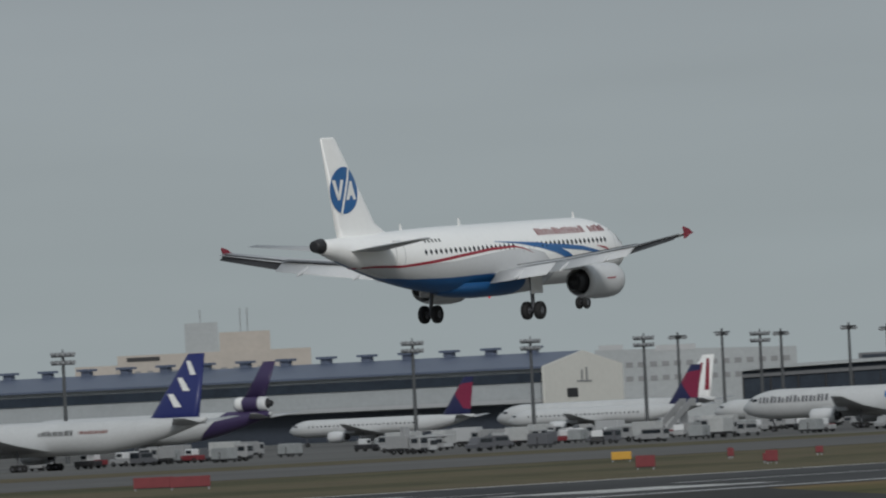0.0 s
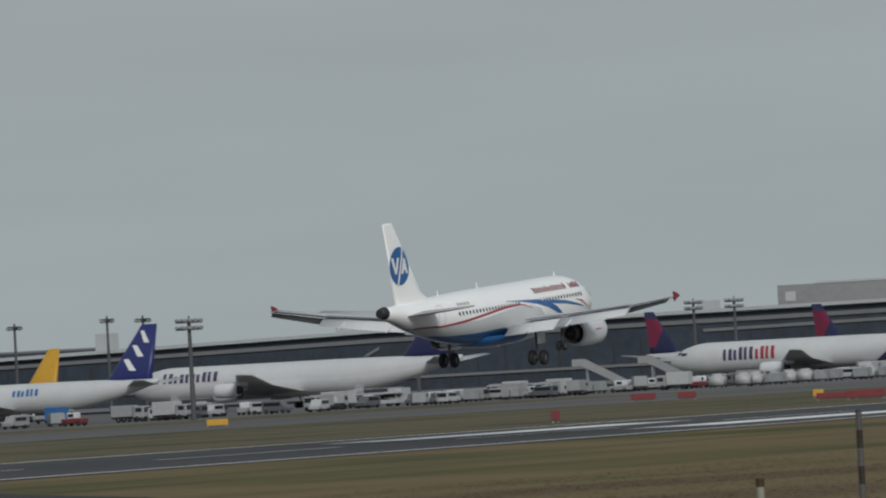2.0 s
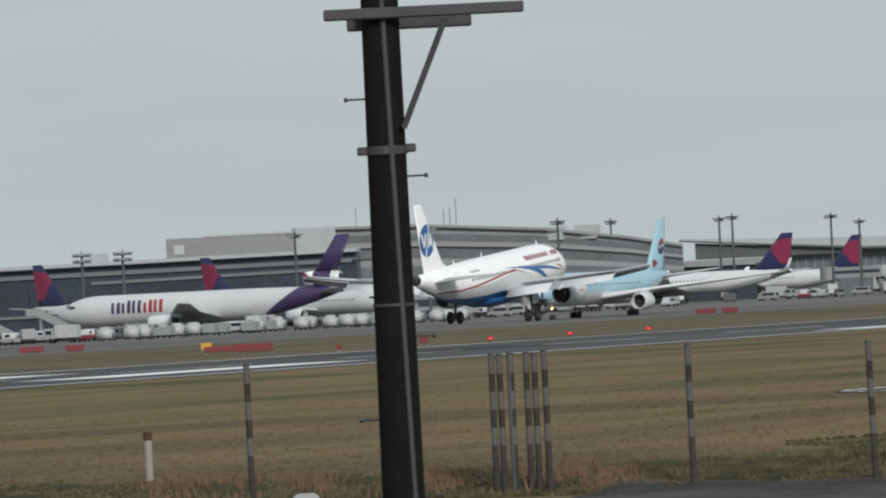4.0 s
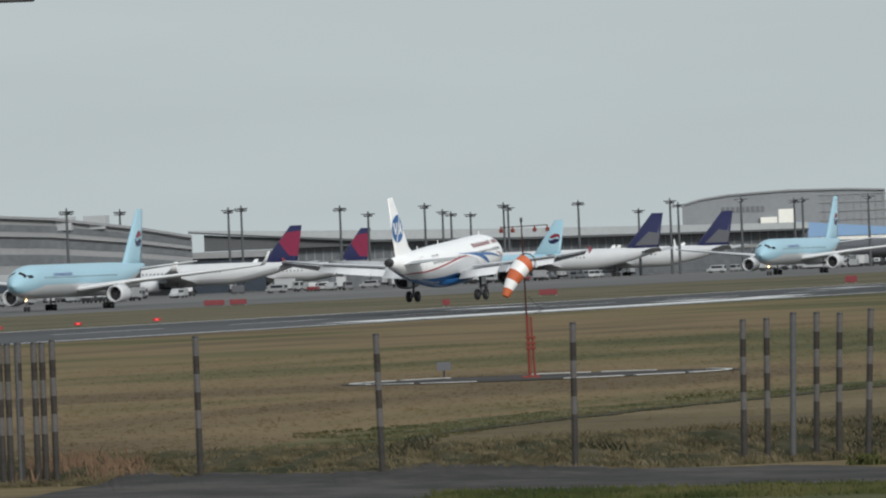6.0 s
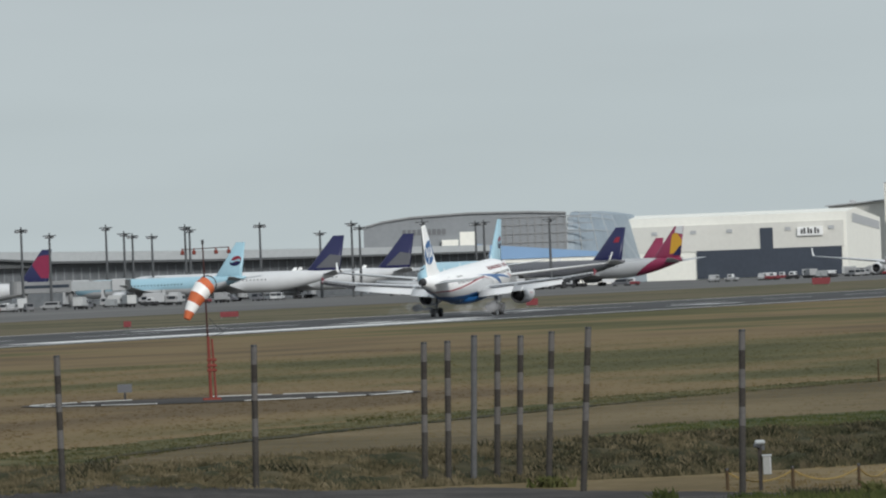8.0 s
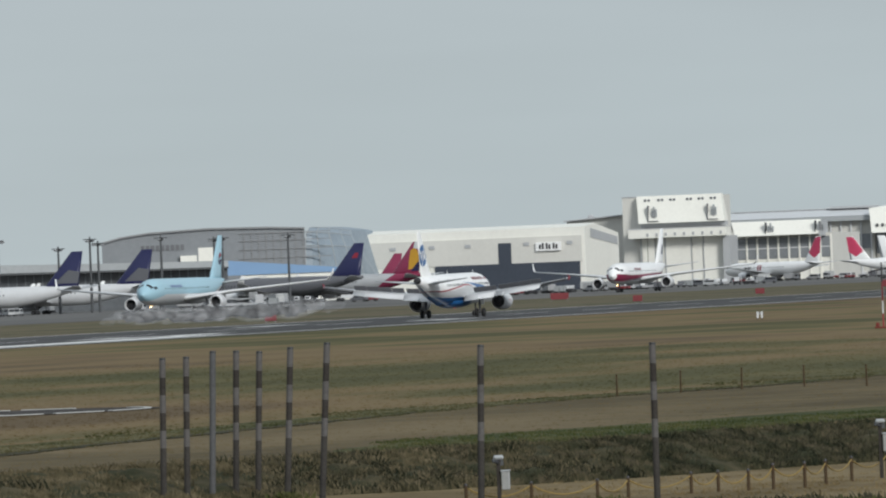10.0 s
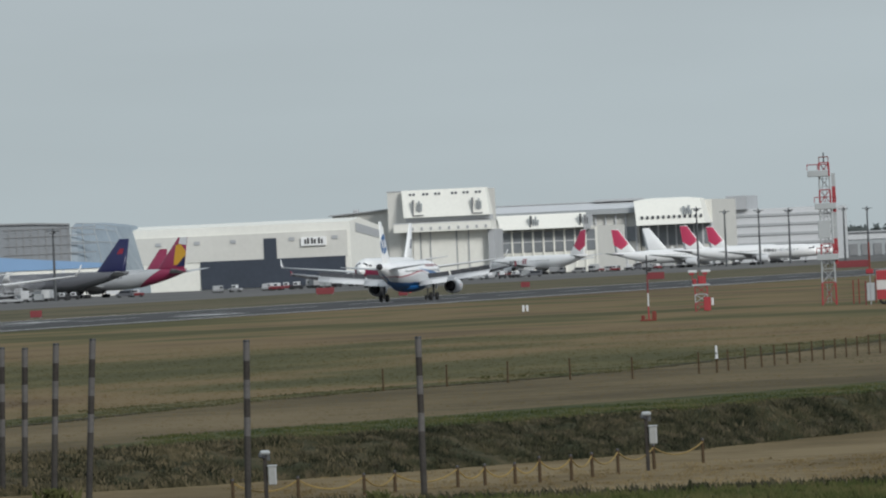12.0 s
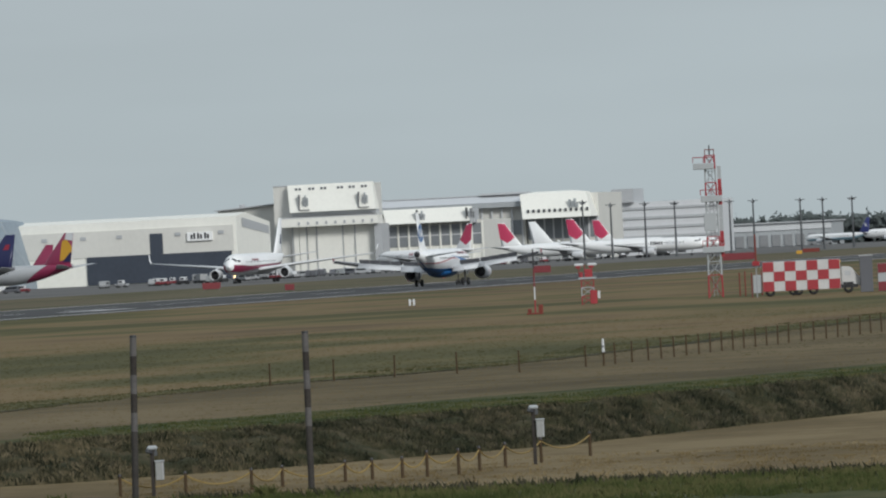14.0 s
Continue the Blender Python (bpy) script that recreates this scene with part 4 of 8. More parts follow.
        part("pylon", bx(sd * 5.75 - 0.16, sd * 5.75 + 0.16, 0.2, 5.4, 2.75, 3.3, 0.06), M_GREYPAINT, eng)
        part("cowl_mark", bx(sd * 6.86, sd * 6.9, 4.2, 5.2, 2.05, 2.13), M_RED, eng)
        part("tailplane", loft(bmesh.new(), [foil(sd * x, lee, cc, zz, 0.8) for x, lee, cc, zz in ((0.6, -12.3, 4.1, 4.75), (6.22, -15.9, 1.5, 5.35))]), M_GREYPAINT, top, "grey tailplane", True)
        legs.append(gear(top, sd * 3.8, 0, 2.85, 0.58, 0.42, 0.47, 1, "main_gear", 1.2, -sd * 0.15))
    gear(top, 0, 12.64, 2.2, 0.40, 0.24, 0.27, 1, "nose_gear")
    fsec = [(5.2, -9.9, 7.0), (5.75, -11.0, 5.8), (6.4, -12.3, 4.7), (11.74, -16.4, 1.75), (11.84, -16.6, 1.4)]
    fin = part("fin", upright(fsec, 0.8), M_GLOSSWHITE, top, "tall white fin with a round blue emblem", True)
    cy, cz, rr = -15.9, 8.55, 1.45
    disc = [(cy + rr * math.cos(2 * math.pi * i / 40), cz + rr * math.sin(2 * math.pi * i / 40)) for i in range(40)]
    part("fin_emblem", fin_paint(fsec, disc, 0.03), M_BLUE, fin, "round blue emblem")
    for poly in ([(-16.35, 7.05), (-16.15, 7.03), (-15.25, 9.9), (-15.45, 9.98)],
                 [(-17.15, 9.2), (-16.8, 9.2), (-16.35, 7.95), (-16.6, 7.95)],
                 [(-16.6, 7.95), (-16.35, 7.95), (-15.98, 9.2), (-16.28, 9.2)],
                 [(-15.75, 7.95), (-15.45, 7.95), (-15.35, 8.2), (-15.1, 8.2), (-15.05, 7.95), (-14.75, 7.95), (-15.1, 9.1), (-15.35, 9.1)]):
        part("fin_emblem", fin_paint(fsec, dense(poly, 0.2), 0.045), M_WHITE, fin)
    bm = bmesh.new()
    bmesh.ops.create_icosphere(bm, subdivisions=1, radius=0.09, matrix=Matrix.Translation((0, 1.0, 1.25)))
    part("beacon", bm, M_REDLIGHT, top, "lit red beacon")
    return top, spoilers, legs


lander, lander_spoilers, lander_legs = build_lander()
LANDING = [  # seconds, way along the runway, height of the wheels, nose up, bank
    (0.0, 456.7, 11.24, 1.7, 0.7), (0.5, 489.1, 9.57, 2.1, 1.5), (1.0, 521.6, 7.9, 2.9, 1.9), (1.5, 554.5, 6.68, 3.0, 1.4),
    (2.0, 587.1, 5.64, 3.2, 1.1), (2.5, 619.6, 4.78, 3.0, 0.6), (3.0, 652.3, 4.03, 3.1, 1.0), (4.2, 730.8, 2.36, 4.1, 0.6),
    (6.5, 881.5, 1.3, 3.6, 0.2), (7.5, 947.6, 0.6, 3.8, 0.3), (8.5, 1012.6, 0.0, 2.6, 0.2), (9.5, 1073.5, 0.0, 0.8, 0.0),
    (11.0, 1162.4, 0.0, 0.0, 0.0), (11.5, 1191.1, 0.0, 0.0, 0.0), (12.5, 1248.0, 0.0, 0.0, 0.0), (14.0, 1326.7, 0.0, 0.0, 0.0)]
LANE = -276.2


# ---------- buildings beyond the apron ----------
def wall_frame(a, b):
    """Along and away (from the airfield) directions of a front from a to b, with b to the right of a."""
    a, b = Vector((a[0], a[1])), Vector((b[0], b[1]))
    u = (b - a).normalized()
    n = Vector((-u.y, u.x))
    if n.dot(a) < 0:
        n = -n
    return a, u, n, (b - a).length


def prism_front(bm, a, b, depth, z0a, z1a, z0b=None, z1b=None, push=0.0):
    """A slab behind the front a-b, its foot and top at each end."""
    z0b = z0a if z0b is None else z0b
    z1b = z1a if z1b is None else z1b
    p, u, n, ln = wall_frame(a, b)
    pts = []
    for s, z0, z1 in ((0, z0a, z1a), (ln, z0b, z1b)):
        for d in (push, depth):
            q = p + u * s + n * d
            pts.append((bm.verts.new((q.x, q.y, z0)), bm.verts.new((q.x, q.y, z1))))
    f0, k0, f1, k1 = pts
    for quad in ((f0[0], f1[0], f1[1], f0[1]), (k1[0], k0[0], k0[1], k1[1]), (k0[0], f0[0], f0[1], k0[1]), (f1[0], k1[0], k1[1], f1[1]), (f0[1], f1[1], k1[1], k0[1]), (f0[0], k0[0], k1[0], f1[0])):
        bm.faces.new(quad)
    bmesh.ops.recalc_face_normals(bm, faces=bm.faces[:])
    return bm


def along(a, b, k):
    return (a[0] + (b[0] - a[0]) * k, a[1] + (b[1] - a[1]) * k)


def strip(parent, name, a, b, k0, k1, z0, z1, mat, out=0.25, depth=0.3, label=""):
    """A panel, window or fascia on a front, between shares k0 and k1 of its length."""
    return part(name, prism_front(bmesh.new(), along(a, b, k0), along(a, b, k1), depth, z0, z1, push=-out), mat, parent, label)


def build_warehouse():
    w = thing("cargo_warehouse", pose(0, 0, 0), "long pale cargo warehouse with blue-grey roof and white gable", "warehouse")
    y0, y1, x1, x0 = 1765.0, 1800.0, -1050.0, -1420.0
    part("wall", bx(x0, x1, y0, y1, 0, 16.2), M_BUILDGREY, w)
    bm = bmesh.new()
    rid = (y0 + y1) / 2
    vs = [[bm.verts.new((x, yy, zz)) for yy, zz in ((y0 - 1.5, 15.9), (rid, 19.4), (y1 + 1.5, 15.9), (y1 + 1.5, 16.4), (rid, 19.9), (y0 - 1.5, 16.4))] for x in (x0, x1 - 0.6)]
    for i in range(6):
        j = (i + 1) % 6
        bm.faces.new((vs[0][i], vs[0][j], vs[1][j], vs[1][i]))
    bm.faces.new(vs[0])
    bm.faces.new(vs[1][::-1])
    bmesh.ops.recalc_face_normals(bm, faces=bm.faces[:])
    part("roof", bm, M_BLUEROOF, w, "blue-grey metal roof")
    bm = bmesh.new()
    g = [bm.verts.new((x1 + 0.3, yy, zz)) for yy, zz in ((y0 - 1.5, 5.5), (y1 + 1.5, 5.5), (y1 + 1.5, 16.4), (rid, 19.9), (y0 - 1.5, 16.4))]
    h2 = [bm.verts.new((x1 - 0.4, v.co.y, v.co.z)) for v in g]
    bm.faces.new(g)
    bm.faces.new(h2[::-1])
    for i in range(5):
        j = (i + 1) % 5
        bm.faces.new((g[i], h2[i], h2[j], g[j]))
    bmesh.ops.recalc_face_normals(bm, faces=bm.faces[:])
    gable = part("gable", bm, M_PALEWALL, w, "dull white gable wall")
    part("emblem", bx(x1 + 0.35, x1 + 0.45, 1779, 1786, 12.2, 12.6), M_BANDGREY, gable)
    part("emblem", bx(x1 + 0.35, x1 + 0.45, 1781, 1781.8, 12.6, 15.2), M_BANDGREY, gable)
    part("emblem", bx(x1 + 0.35, x1 + 0.45, 1783.2, 1784.0, 12.6, 15.8), M_BANDGREY, gable)
    part("window", bx(x1 + 0.35, x1 + 0.45, 1774, 1779, 8.6, 10.8), M_DARK, gable)
    part("door", bx(x1 - 0.2, x1 + 0.2, y0 + 1, y1 - 1, 0, 4.6), M_DARKDOOR, w)
    part("clerestory", bx(x0, x1 - 1, y0 - 0.3, y0 - 0.02, 12.6, 14.9), M_DARKFACADE, w, "dark band of high windows")
    part("canopy", bx(x0, x1 - 1, y0 - 6, y0 - 0.4, 7.6, 8.5), M_GREYPAINT, w)
    part("loading_bay", bx(x0, x1 - 1, y0 - 0.3, y0 - 0.03, 0.3, 7.3), M_DARKDOOR, w)
    me = None
    for i in range(28):
        x = x1 - 14 - i * 12.0
        if me is None:
            bm = bx(-1.2, 1.2, -1.0, 1.0, 0.0, 1.3)
            box(bm, -2.1, 2.1, -1.6, 1.6, 1.3, 1.9)
            ob = part("roof_vent", bm, M_BLUEROOF, w)
            me = ob.data
        else:
            ob = new("roof_vent", me)
            ob.parent = w
        ob.location = (x, rid, 19.7)


def windows_on(parent, a, b, ks, zs, wk, hz, mat=None, name="window"):
    for k in ks:
        for z in zs:
            strip(parent, name, a, b, k, k + wk, z, z + hz, mat or M_BANDGREY, 0.12, 0.1)


def build_office():
    w = thing("office_building", pose(0, 0, 0), "beige office block with plant rooms on its roof", "office building")
    a, b = (-1339.7, 1990.7), (-1283.4, 2027.3)
    part("wall", prism_front(bmesh.new(), along(a, b, 0.18), b, 30, 0, 26.8), M_BEIGE, w)
    part("wall", prism_front(bmesh.new(), a, along(a, b, 0.178), 25, 0, 24.2), M_BEIGE, w)
    part("plant_room", prism_front(bmesh.new(), along(a, b, 0.47), along(a, b, 0.61), 20, 26.8, 35.2, push=1), M_BUILDGREY, w)
    part("plant_room", prism_front(bmesh.new(), along(a, b, 0.615), along(a, b, 0.83), 18, 26.8, 32.2, push=0.5), M_BEIGE, w)
    strip(w, "window", a, b, 0.22, 0.36, 25.0, 26.2, M_DARK, 0.12)
    windows_on(w, a, b, [0.2 + 0.052 * i for i in range(14)], [21.0, 17.2], 0.026, 1.3)
    for k in (0.55, 0.72, 0.75):
        p = along(a, b, k)
        part("roof_mast", tube(bmesh.new(), (p[0] - 3, p[1] + 3, 31), (p[0] - 3, p[1] + 3, 39), 0.15), M_STEEL, w)


def build_grey_block():
    w = thing("service_building", pose(0, 0, 0), "pale grey service building with dark window bands", "building")
    a, b = (-1164.0, 1983.0), (-1116.4, 2010.3)
    part("wall", prism_front(bmesh.new(), a, b, 30, 0, 21.4, 0, 20.0), M_BUILDGREY, w)
    strip(w, "roof_plant", a, b, 0.02, 0.14, 21.2, 22.6, M_GREYPAINT, 0.1, 6)
    strip(w, "roof_plant", a, b, 0.3, 0.5, 20.4, 22.0, M_GREYPAINT, 0.1, 6)
    windows_on(w, a, b, [0.03 + 0.06 * i for i in range(16)], [16.2, 12.4], 0.035, 1.4)


def build_concourse():
    w = thing("terminal_concourse", pose(0, 0, 0), "long dark glazed terminal concourse with pale bands", "terminal")
    a, m, b = (-952, 1688), (-842, 1729), (-716, 1776)
    for i, (p, q, zp, zq) in enumerate(((a, m, 13.4, 15.9), (m, b, 15.9, 16.8))):
        part("wall", prism_front(bmesh.new(), p, q, 30, 0, zp - 1.0, 0, zq - 1.0), M_DARKFACADE, w, "dark glazed wall")
        part("roof", prism_front(bmesh.new(), p, q, 33, zp - 0.8, zp, zq - 0.8, zq, -2.0), M_BUILDGREY, w, "pale grey roof edge")
        for lo, hi in ((12.9, 13.8), (4.3, 4.9), (0.6, 1.5)):
            part("pale_band", prism_front(bmesh.new(), p, q, 0.3, lo * zp / 15.9, hi * zp / 15.9, lo * zq / 15.9, hi * zq / 15.9, -0.6), M_CONCBAND, w)
        part("pale_band", prism_front(bmesh.new(), along(p, q, 0.55 if i else 0.97), along(p, q, 0.97 if i else 1.0), 0.3, 11.3 * zp / 15.9, 12.0 * zp / 15.9, 11.3 * zq / 15.9, 12.0 * zq / 15.9, -0.5), M_CONCBAND, w)
    for i in range(40):
        k = i / 40
        p, q = (a, m) if k < 0.46 else (m, b)
        kk = k / 0.46 if k < 0.46 else (k - 0.46) / 0.54
        strip(w, "mullion", p, q, kk, kk + 0.003, 1.6, 11.0, M_DARK, 0.3, 0.2)
    for k in (0.2, 0.42, 0.75):
        p = along(a, b, k)
        part("roof_plant", bx(p[0] - 2, p[0] + 2, p[1] + 8, p[1] + 12, 13, 18.4), M_GREYPAINT, w)
    c = thing("control_gallery", pose(0, 0, 0), "low grey ramp control gallery on a stalk above the concourse", "building")
    a2, b2 = (-1021, 1871), (-997, 1885)
    part("gallery", prism_front(bmesh.new(), a2, b2, 9, 14.6, 16.4), M_CONCBAND, c)
    strip(c, "window", a2, b2, 0.02, 0.98, 15.0, 15.9, M_DARKFACADE, 0.1, 0.1)
    p = along(a2, b2, 0.5)
    part("stalk", bx(p[0] - 4, p[0] + 4, p[1] + 2, p[1] + 6, 0, 14.6), M_GREYPAINT, c)


def build_main_terminal():
    w = thing("main_terminal", pose(0, 0, 0), "pale grey main terminal with stepped roofs and dark bands", "terminal")
    a, b = (-789.4, 1837.6), (-761.4, 1849.4)
    part("upper_hall", prism_front(bmesh.new(), a, b, 25, 10, 21.6), M_BANDGREY, w)
    strip(w, "roof_edge", a, b, 0.3, 1.0, 21.6, 22.1, M_GREYPAINT, 0.2, 4)
    strip(w, "window", a, b, 0.06, 0.14, 17.8, 20.0, M_GREYPAINT, 0.1)
    c, d = (-761.2, 1849.6), (-752.4, 1853.2)
    part("stair_tower", prism_front(bmesh.new(), c, d, 40, 0, 22.6), M_BUILDGREY, w, "blank pale stair tower")
    e, f = (-838, 2034), (-736, 2073)
    prof = [(0.0, 24.4), (0.3, 23.9), (0.6, 21.4), (0.8, 18.2), (0.93, 15.4)]
    for (k0, z0), (k1, z1) in zip(prof, prof[1:]):
        p, q = along(e, f, k0), along(e, f, k1)
        part("wall", prism_front(bmesh.new(), p, q, 40, 0, z0 - 0.7, 0, z1 - 0.7), M_BANDGREY, w)
        part("roof", prism_front(bmesh.new(), p, q, 42, z0 - 0.7, z0, z1 - 0.7, z1, -1.5), M_BANDGREY, w)
        for s0, s1, glass in ((0.82, 0.9, M_HAZEGLASS), (0.63, 0.73, M_HAZEGLASS), (0.42, 0.55, M_HAZEGLASS), (0.1, 0.32, M_DARKFACADE)):
            part("window_band", prism_front(bmesh.new(), p, q, 0.2, z0 * s0, z0 * s1, z1 * s0, z1 * s1, -0.15), glass, w)
        part("parapet", prism_front(bmesh.new(), p, q, 0.4, z0 * 0.76, z0 * 0.81, z1 * 0.76, z1 * 0.81, -1.2), M_BANDGREY, w)
    for k, h in ((0.36, 30.5), (0.345, 28), (0.33, 27.5), (0.12, 29)):
        p = along(e, f, k)
        part("roof_mast", tube(bmesh.new(), (p[0], p[1] + 10, 20), (p[0], p[1] + 10, h), 0.16), M_STEEL, w)
    for k in (0.62, 0.7):
        p = along(e, f, k)
        part("roof_plant", bx(p[0] - 3, p[0] + 3, p[1] - 0.5, p[1] + 3, 18, 21.5), M_GREYPAINT, w)
    g, h2 = (-800, 2103), (-742, 2124)
    part("pier", prism_front(bmesh.new(), g, h2, 16, 0, 9.6, 0, 9.2), M_DARKFACADE, w, "dark glazed pier")
    part("roof", prism_front(bmesh.new(), g, h2, 18, 9.6, 10.5, 9.2, 10.1, -1.2), M_BANDGREY, w)
    part("pale_band", prism_front(bmesh.new(), g, h2, 0.3, 5.4, 6.6, 5.2, 6.4, -0.4), M_BANDGREY, w)


def build_wing_terminal():
    w = thing("winged_terminal", pose(0, 0, 0), "low terminal with a broad pale grey winged roof and dark glazing", "terminal")
    a, b = (-846, 2354), (-672, 2412)
    prof = [(0.0, 18.2, 17.6), (0.14, 17.1, 15.4), (0.3, 16.2, 13.0), (0.55, 14.9, 12.0), (0.8, 14.0, 11.6), (1.0, 13.4, 11.4)]
    for (k0, t0, u0), (k1, t1, u1) in zip(prof, prof[1:]):
        p, q = along(a, b, k0), along(a, b, k1)
        part("roof", prism_front(bmesh.new(), p, q, 46, u0, t0, u1, t1, -5), M_BUILDGREY, w, "pale grey curved roof")
        # shade of the overhang, painted as a dark strip along the roof's lower edge
        part("soffit_shade", prism_front(bmesh.new(), p, q, 0.2, u0 - 0.3, u0 + (t0 - u0) * (0.35 if k0 < 0.1 else 0.12), u1 - 0.3, u1 + (t1 - u1) * 0.12, -5.3), M_MASTGREY, w)
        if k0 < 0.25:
            # dark block put in for the shade beneath the raised end
            part("deep_soffit_shade", prism_front(bmesh.new(), along(a, b, max(k0, 0.025)), q, 6, 11.8, u0 - (0.9 if k0 < 0.1 else 0.3), 11.8, u1 - 0.3, -3.5), M_MASTGREY, w, "dark block painted as shade under the roof's raised end")
        if k0 > 0.05:
            part("glazing", prism_front(bmesh.new(), p, q, 30, 0, u0 - 0.3, 0, u1 - 0.3), M_HAZEGLASS, w, "dark glazing")
    for i in range(60):
        k = 0.16 + 0.83 * i / 60
        strip(w, "mullion", a, b, k, k + 0.002, 5.5, 11.2, M_GHANGAR, 0.3, 0.1)
    part("pale_band", prism_front(bmesh.new(), along(a, b, 0.1), b, 0.4, 6.6, 7.6, push=-0.6), M_BANDGREY, w)
    part("annexe", prism_front(bmesh.new(), along(a, b, -0.12), along(a, b, 0.16), 20, 0, 11.6, push=-8), M_BANDGREY, w)
    strip(w, "window", a, b, -0.1, 0.14, 8.2, 10.0, M_DARKFACADE, 8.3)


def build_curved_hangar():
    w = thing("curved_hangar", pose(0, 0, 0), "dark grey hangar with a curved roof and a lattice end", "hangar")
    a, b = (-819.6, 2782), (-741.5, 2804)
    prof = [(0.0, 22.6), (0.08, 24.2), (0.2, 25.4), (0.45, 26.2), (0.7, 25.9), (0.86, 25.2)]
    for (k0, z0), (k1, z1) in zip(prof, prof[1:]):
        p, q = along(a, b, k0), along(a, b, k1)
        part("wall", prism_front(bmesh.new(), p, q, 50, 0, z0 - 0.6, 0, z1 - 0.6), M_GHANGAR, w)
        part("roof", prism_front(bmesh.new(), p, q, 52, z0 - 0.6, z0, z1 - 0.6, z1, -0.8), M_BANDGREY, w)
    rings = []
    for i in range(9):
        an = math.pi * i / 16
        top = 25.2 - 1.6 * (1 - math.cos(an))
        ring = []
        for z, lean, back in ((0.0, 0.155, 0.0), (top * 0.45, 0.145, 0.2), (top * 0.75, 0.12, 0.8), (top * 0.93, 0.095, 2.5), (top, 0.075, 8.0)):
            p = along(a, b, 0.86 + lean * math.sin(an))
            ring.append((p[0], p[1] + back + 30 * (1 - math.cos(an)), z))
        ring += [(ring[4][0], ring[4][1] + 30, top), (ring[0][0], ring[4][1] + 30, 0.0)]
        rings.append(ring)
    end = part("rounded_end", loft(bmesh.new(), rings), M_DOME, w, "rounded lattice-clad end")
    for i in range(0, 9, 2):
        bm = bmesh.new()
        for p, q in zip(rings[i][:4], rings[i][1:5]):
            tube(bm, (p[0], p[1] - 0.3, p[2]), (q[0], q[1] - 0.3, q[2]), 0.16, 0.16, 5)
        part("lattice_rib", bm, M_BUILDGREY, end)
    for k in (1, 2, 3, 4):
        bm = bmesh.new()
        for r0, r1 in zip(rings, rings[1:]):
            tube(bm, (r0[k][0], r0[k][1] - 0.3, r0[k][2]), (r1[k][0], r1[k][1] - 0.3, r1[k][2]), 0.13, 0.13, 5)
        part("lattice_ring", bm, M_BUILDGREY, end)
    for i in range(9):
        k = 0.60 + 0.25 * i / 8
        strip(w, "lattice_post", a, b, k, k + 0.004, 12, 24.0, M_BANDGREY, 0.3, 0.1)
    for z in (15, 18, 21, 23.6):
        strip(w, "lattice_rail", a, b, 0.58, 0.97, z, z + 0.25, M_BANDGREY, 0.35, 0.1)
    n = 9
    for i in range(n):
        strip(w, "title_bar", a, b, 0.165 + i * 0.021, 0.165 + i * 0.021 + 0.015, 19.0, 20.9, M_CONCBAND, 0.25, 0.1)
    part("door", prism_front(bmesh.new(), along(a, b, 0.33), along(a, b, 0.40), 0.4, 0, 17.0, push=-2.0), M_WHANGAR, w)
    s = thing("low_hangar", pose(0, 0, 0), "low white hangar with a light blue sloping roof", "hangar")
    c, d = (-745, 2690), (-708, 2700)
    part("wall", prism_front(bmesh.new(), c, d, 30, 0, 9.4), M_WHANGAR, s)
    part("roof", prism_front(bmesh.new(), along(c, d, -0.35), along(c, d, 0.98), 34, 9.4, 15.2, 9.4, 10.4, -0.5), paint("light_blue_roof", (0.20, 0.33, 0.52), 0.5, vary=0.08, scale=0.1), s, "light blue sloping roof")
    part("tower", prism_front(bmesh.new(), along(c, d, -0.36), along(c, d, -0.22), 6, 0, 19.0, push=-1), M_WHANGAR, s)
    windows_on(s, c, d, [0.1 + 0.15 * i for i in range(6)], [0.4], 0.11, 7.6, M_LIGHTGREY, "door")


def visor(top, foot, z1, z0, y1, y0, back):
    """A front that slopes from y1 at its top to y0 at its foot; top and foot are spans of x."""
    bm = bmesh.new()
    rows = [[bm.verts.new((x, y, z)) for x, y, z in ((xs[0], back, z), (xs[0], y, z), (xs[1], y, z), (xs[1], back, z))] for xs, y, z in ((foot, y0, z0), (top, y1, z1))]
    for i in range(4):
        j = (i + 1) % 4
        bm.faces.new((rows[0][i], rows[0][j], rows[1][j], rows[1][i]))
    bm.faces.new(rows[0])
    bm.faces.new(rows[1][::-1])
    bmesh.ops.recalc_face_normals(bm, faces=bm.faces[:])
    return bm


def slant_front(x0, x1, ys, tops, thick=0.0):
    """A block whose top rises from x0 to x1; with a thickness only the sheet along that top."""
    return prism_front(bmesh.new(), (x0, ys[0]), (x1, ys[0]), ys[1] - ys[0], tops[0] - thick if thick else 0, tops[0], tops[1] - thick if thick else 0, tops[1])


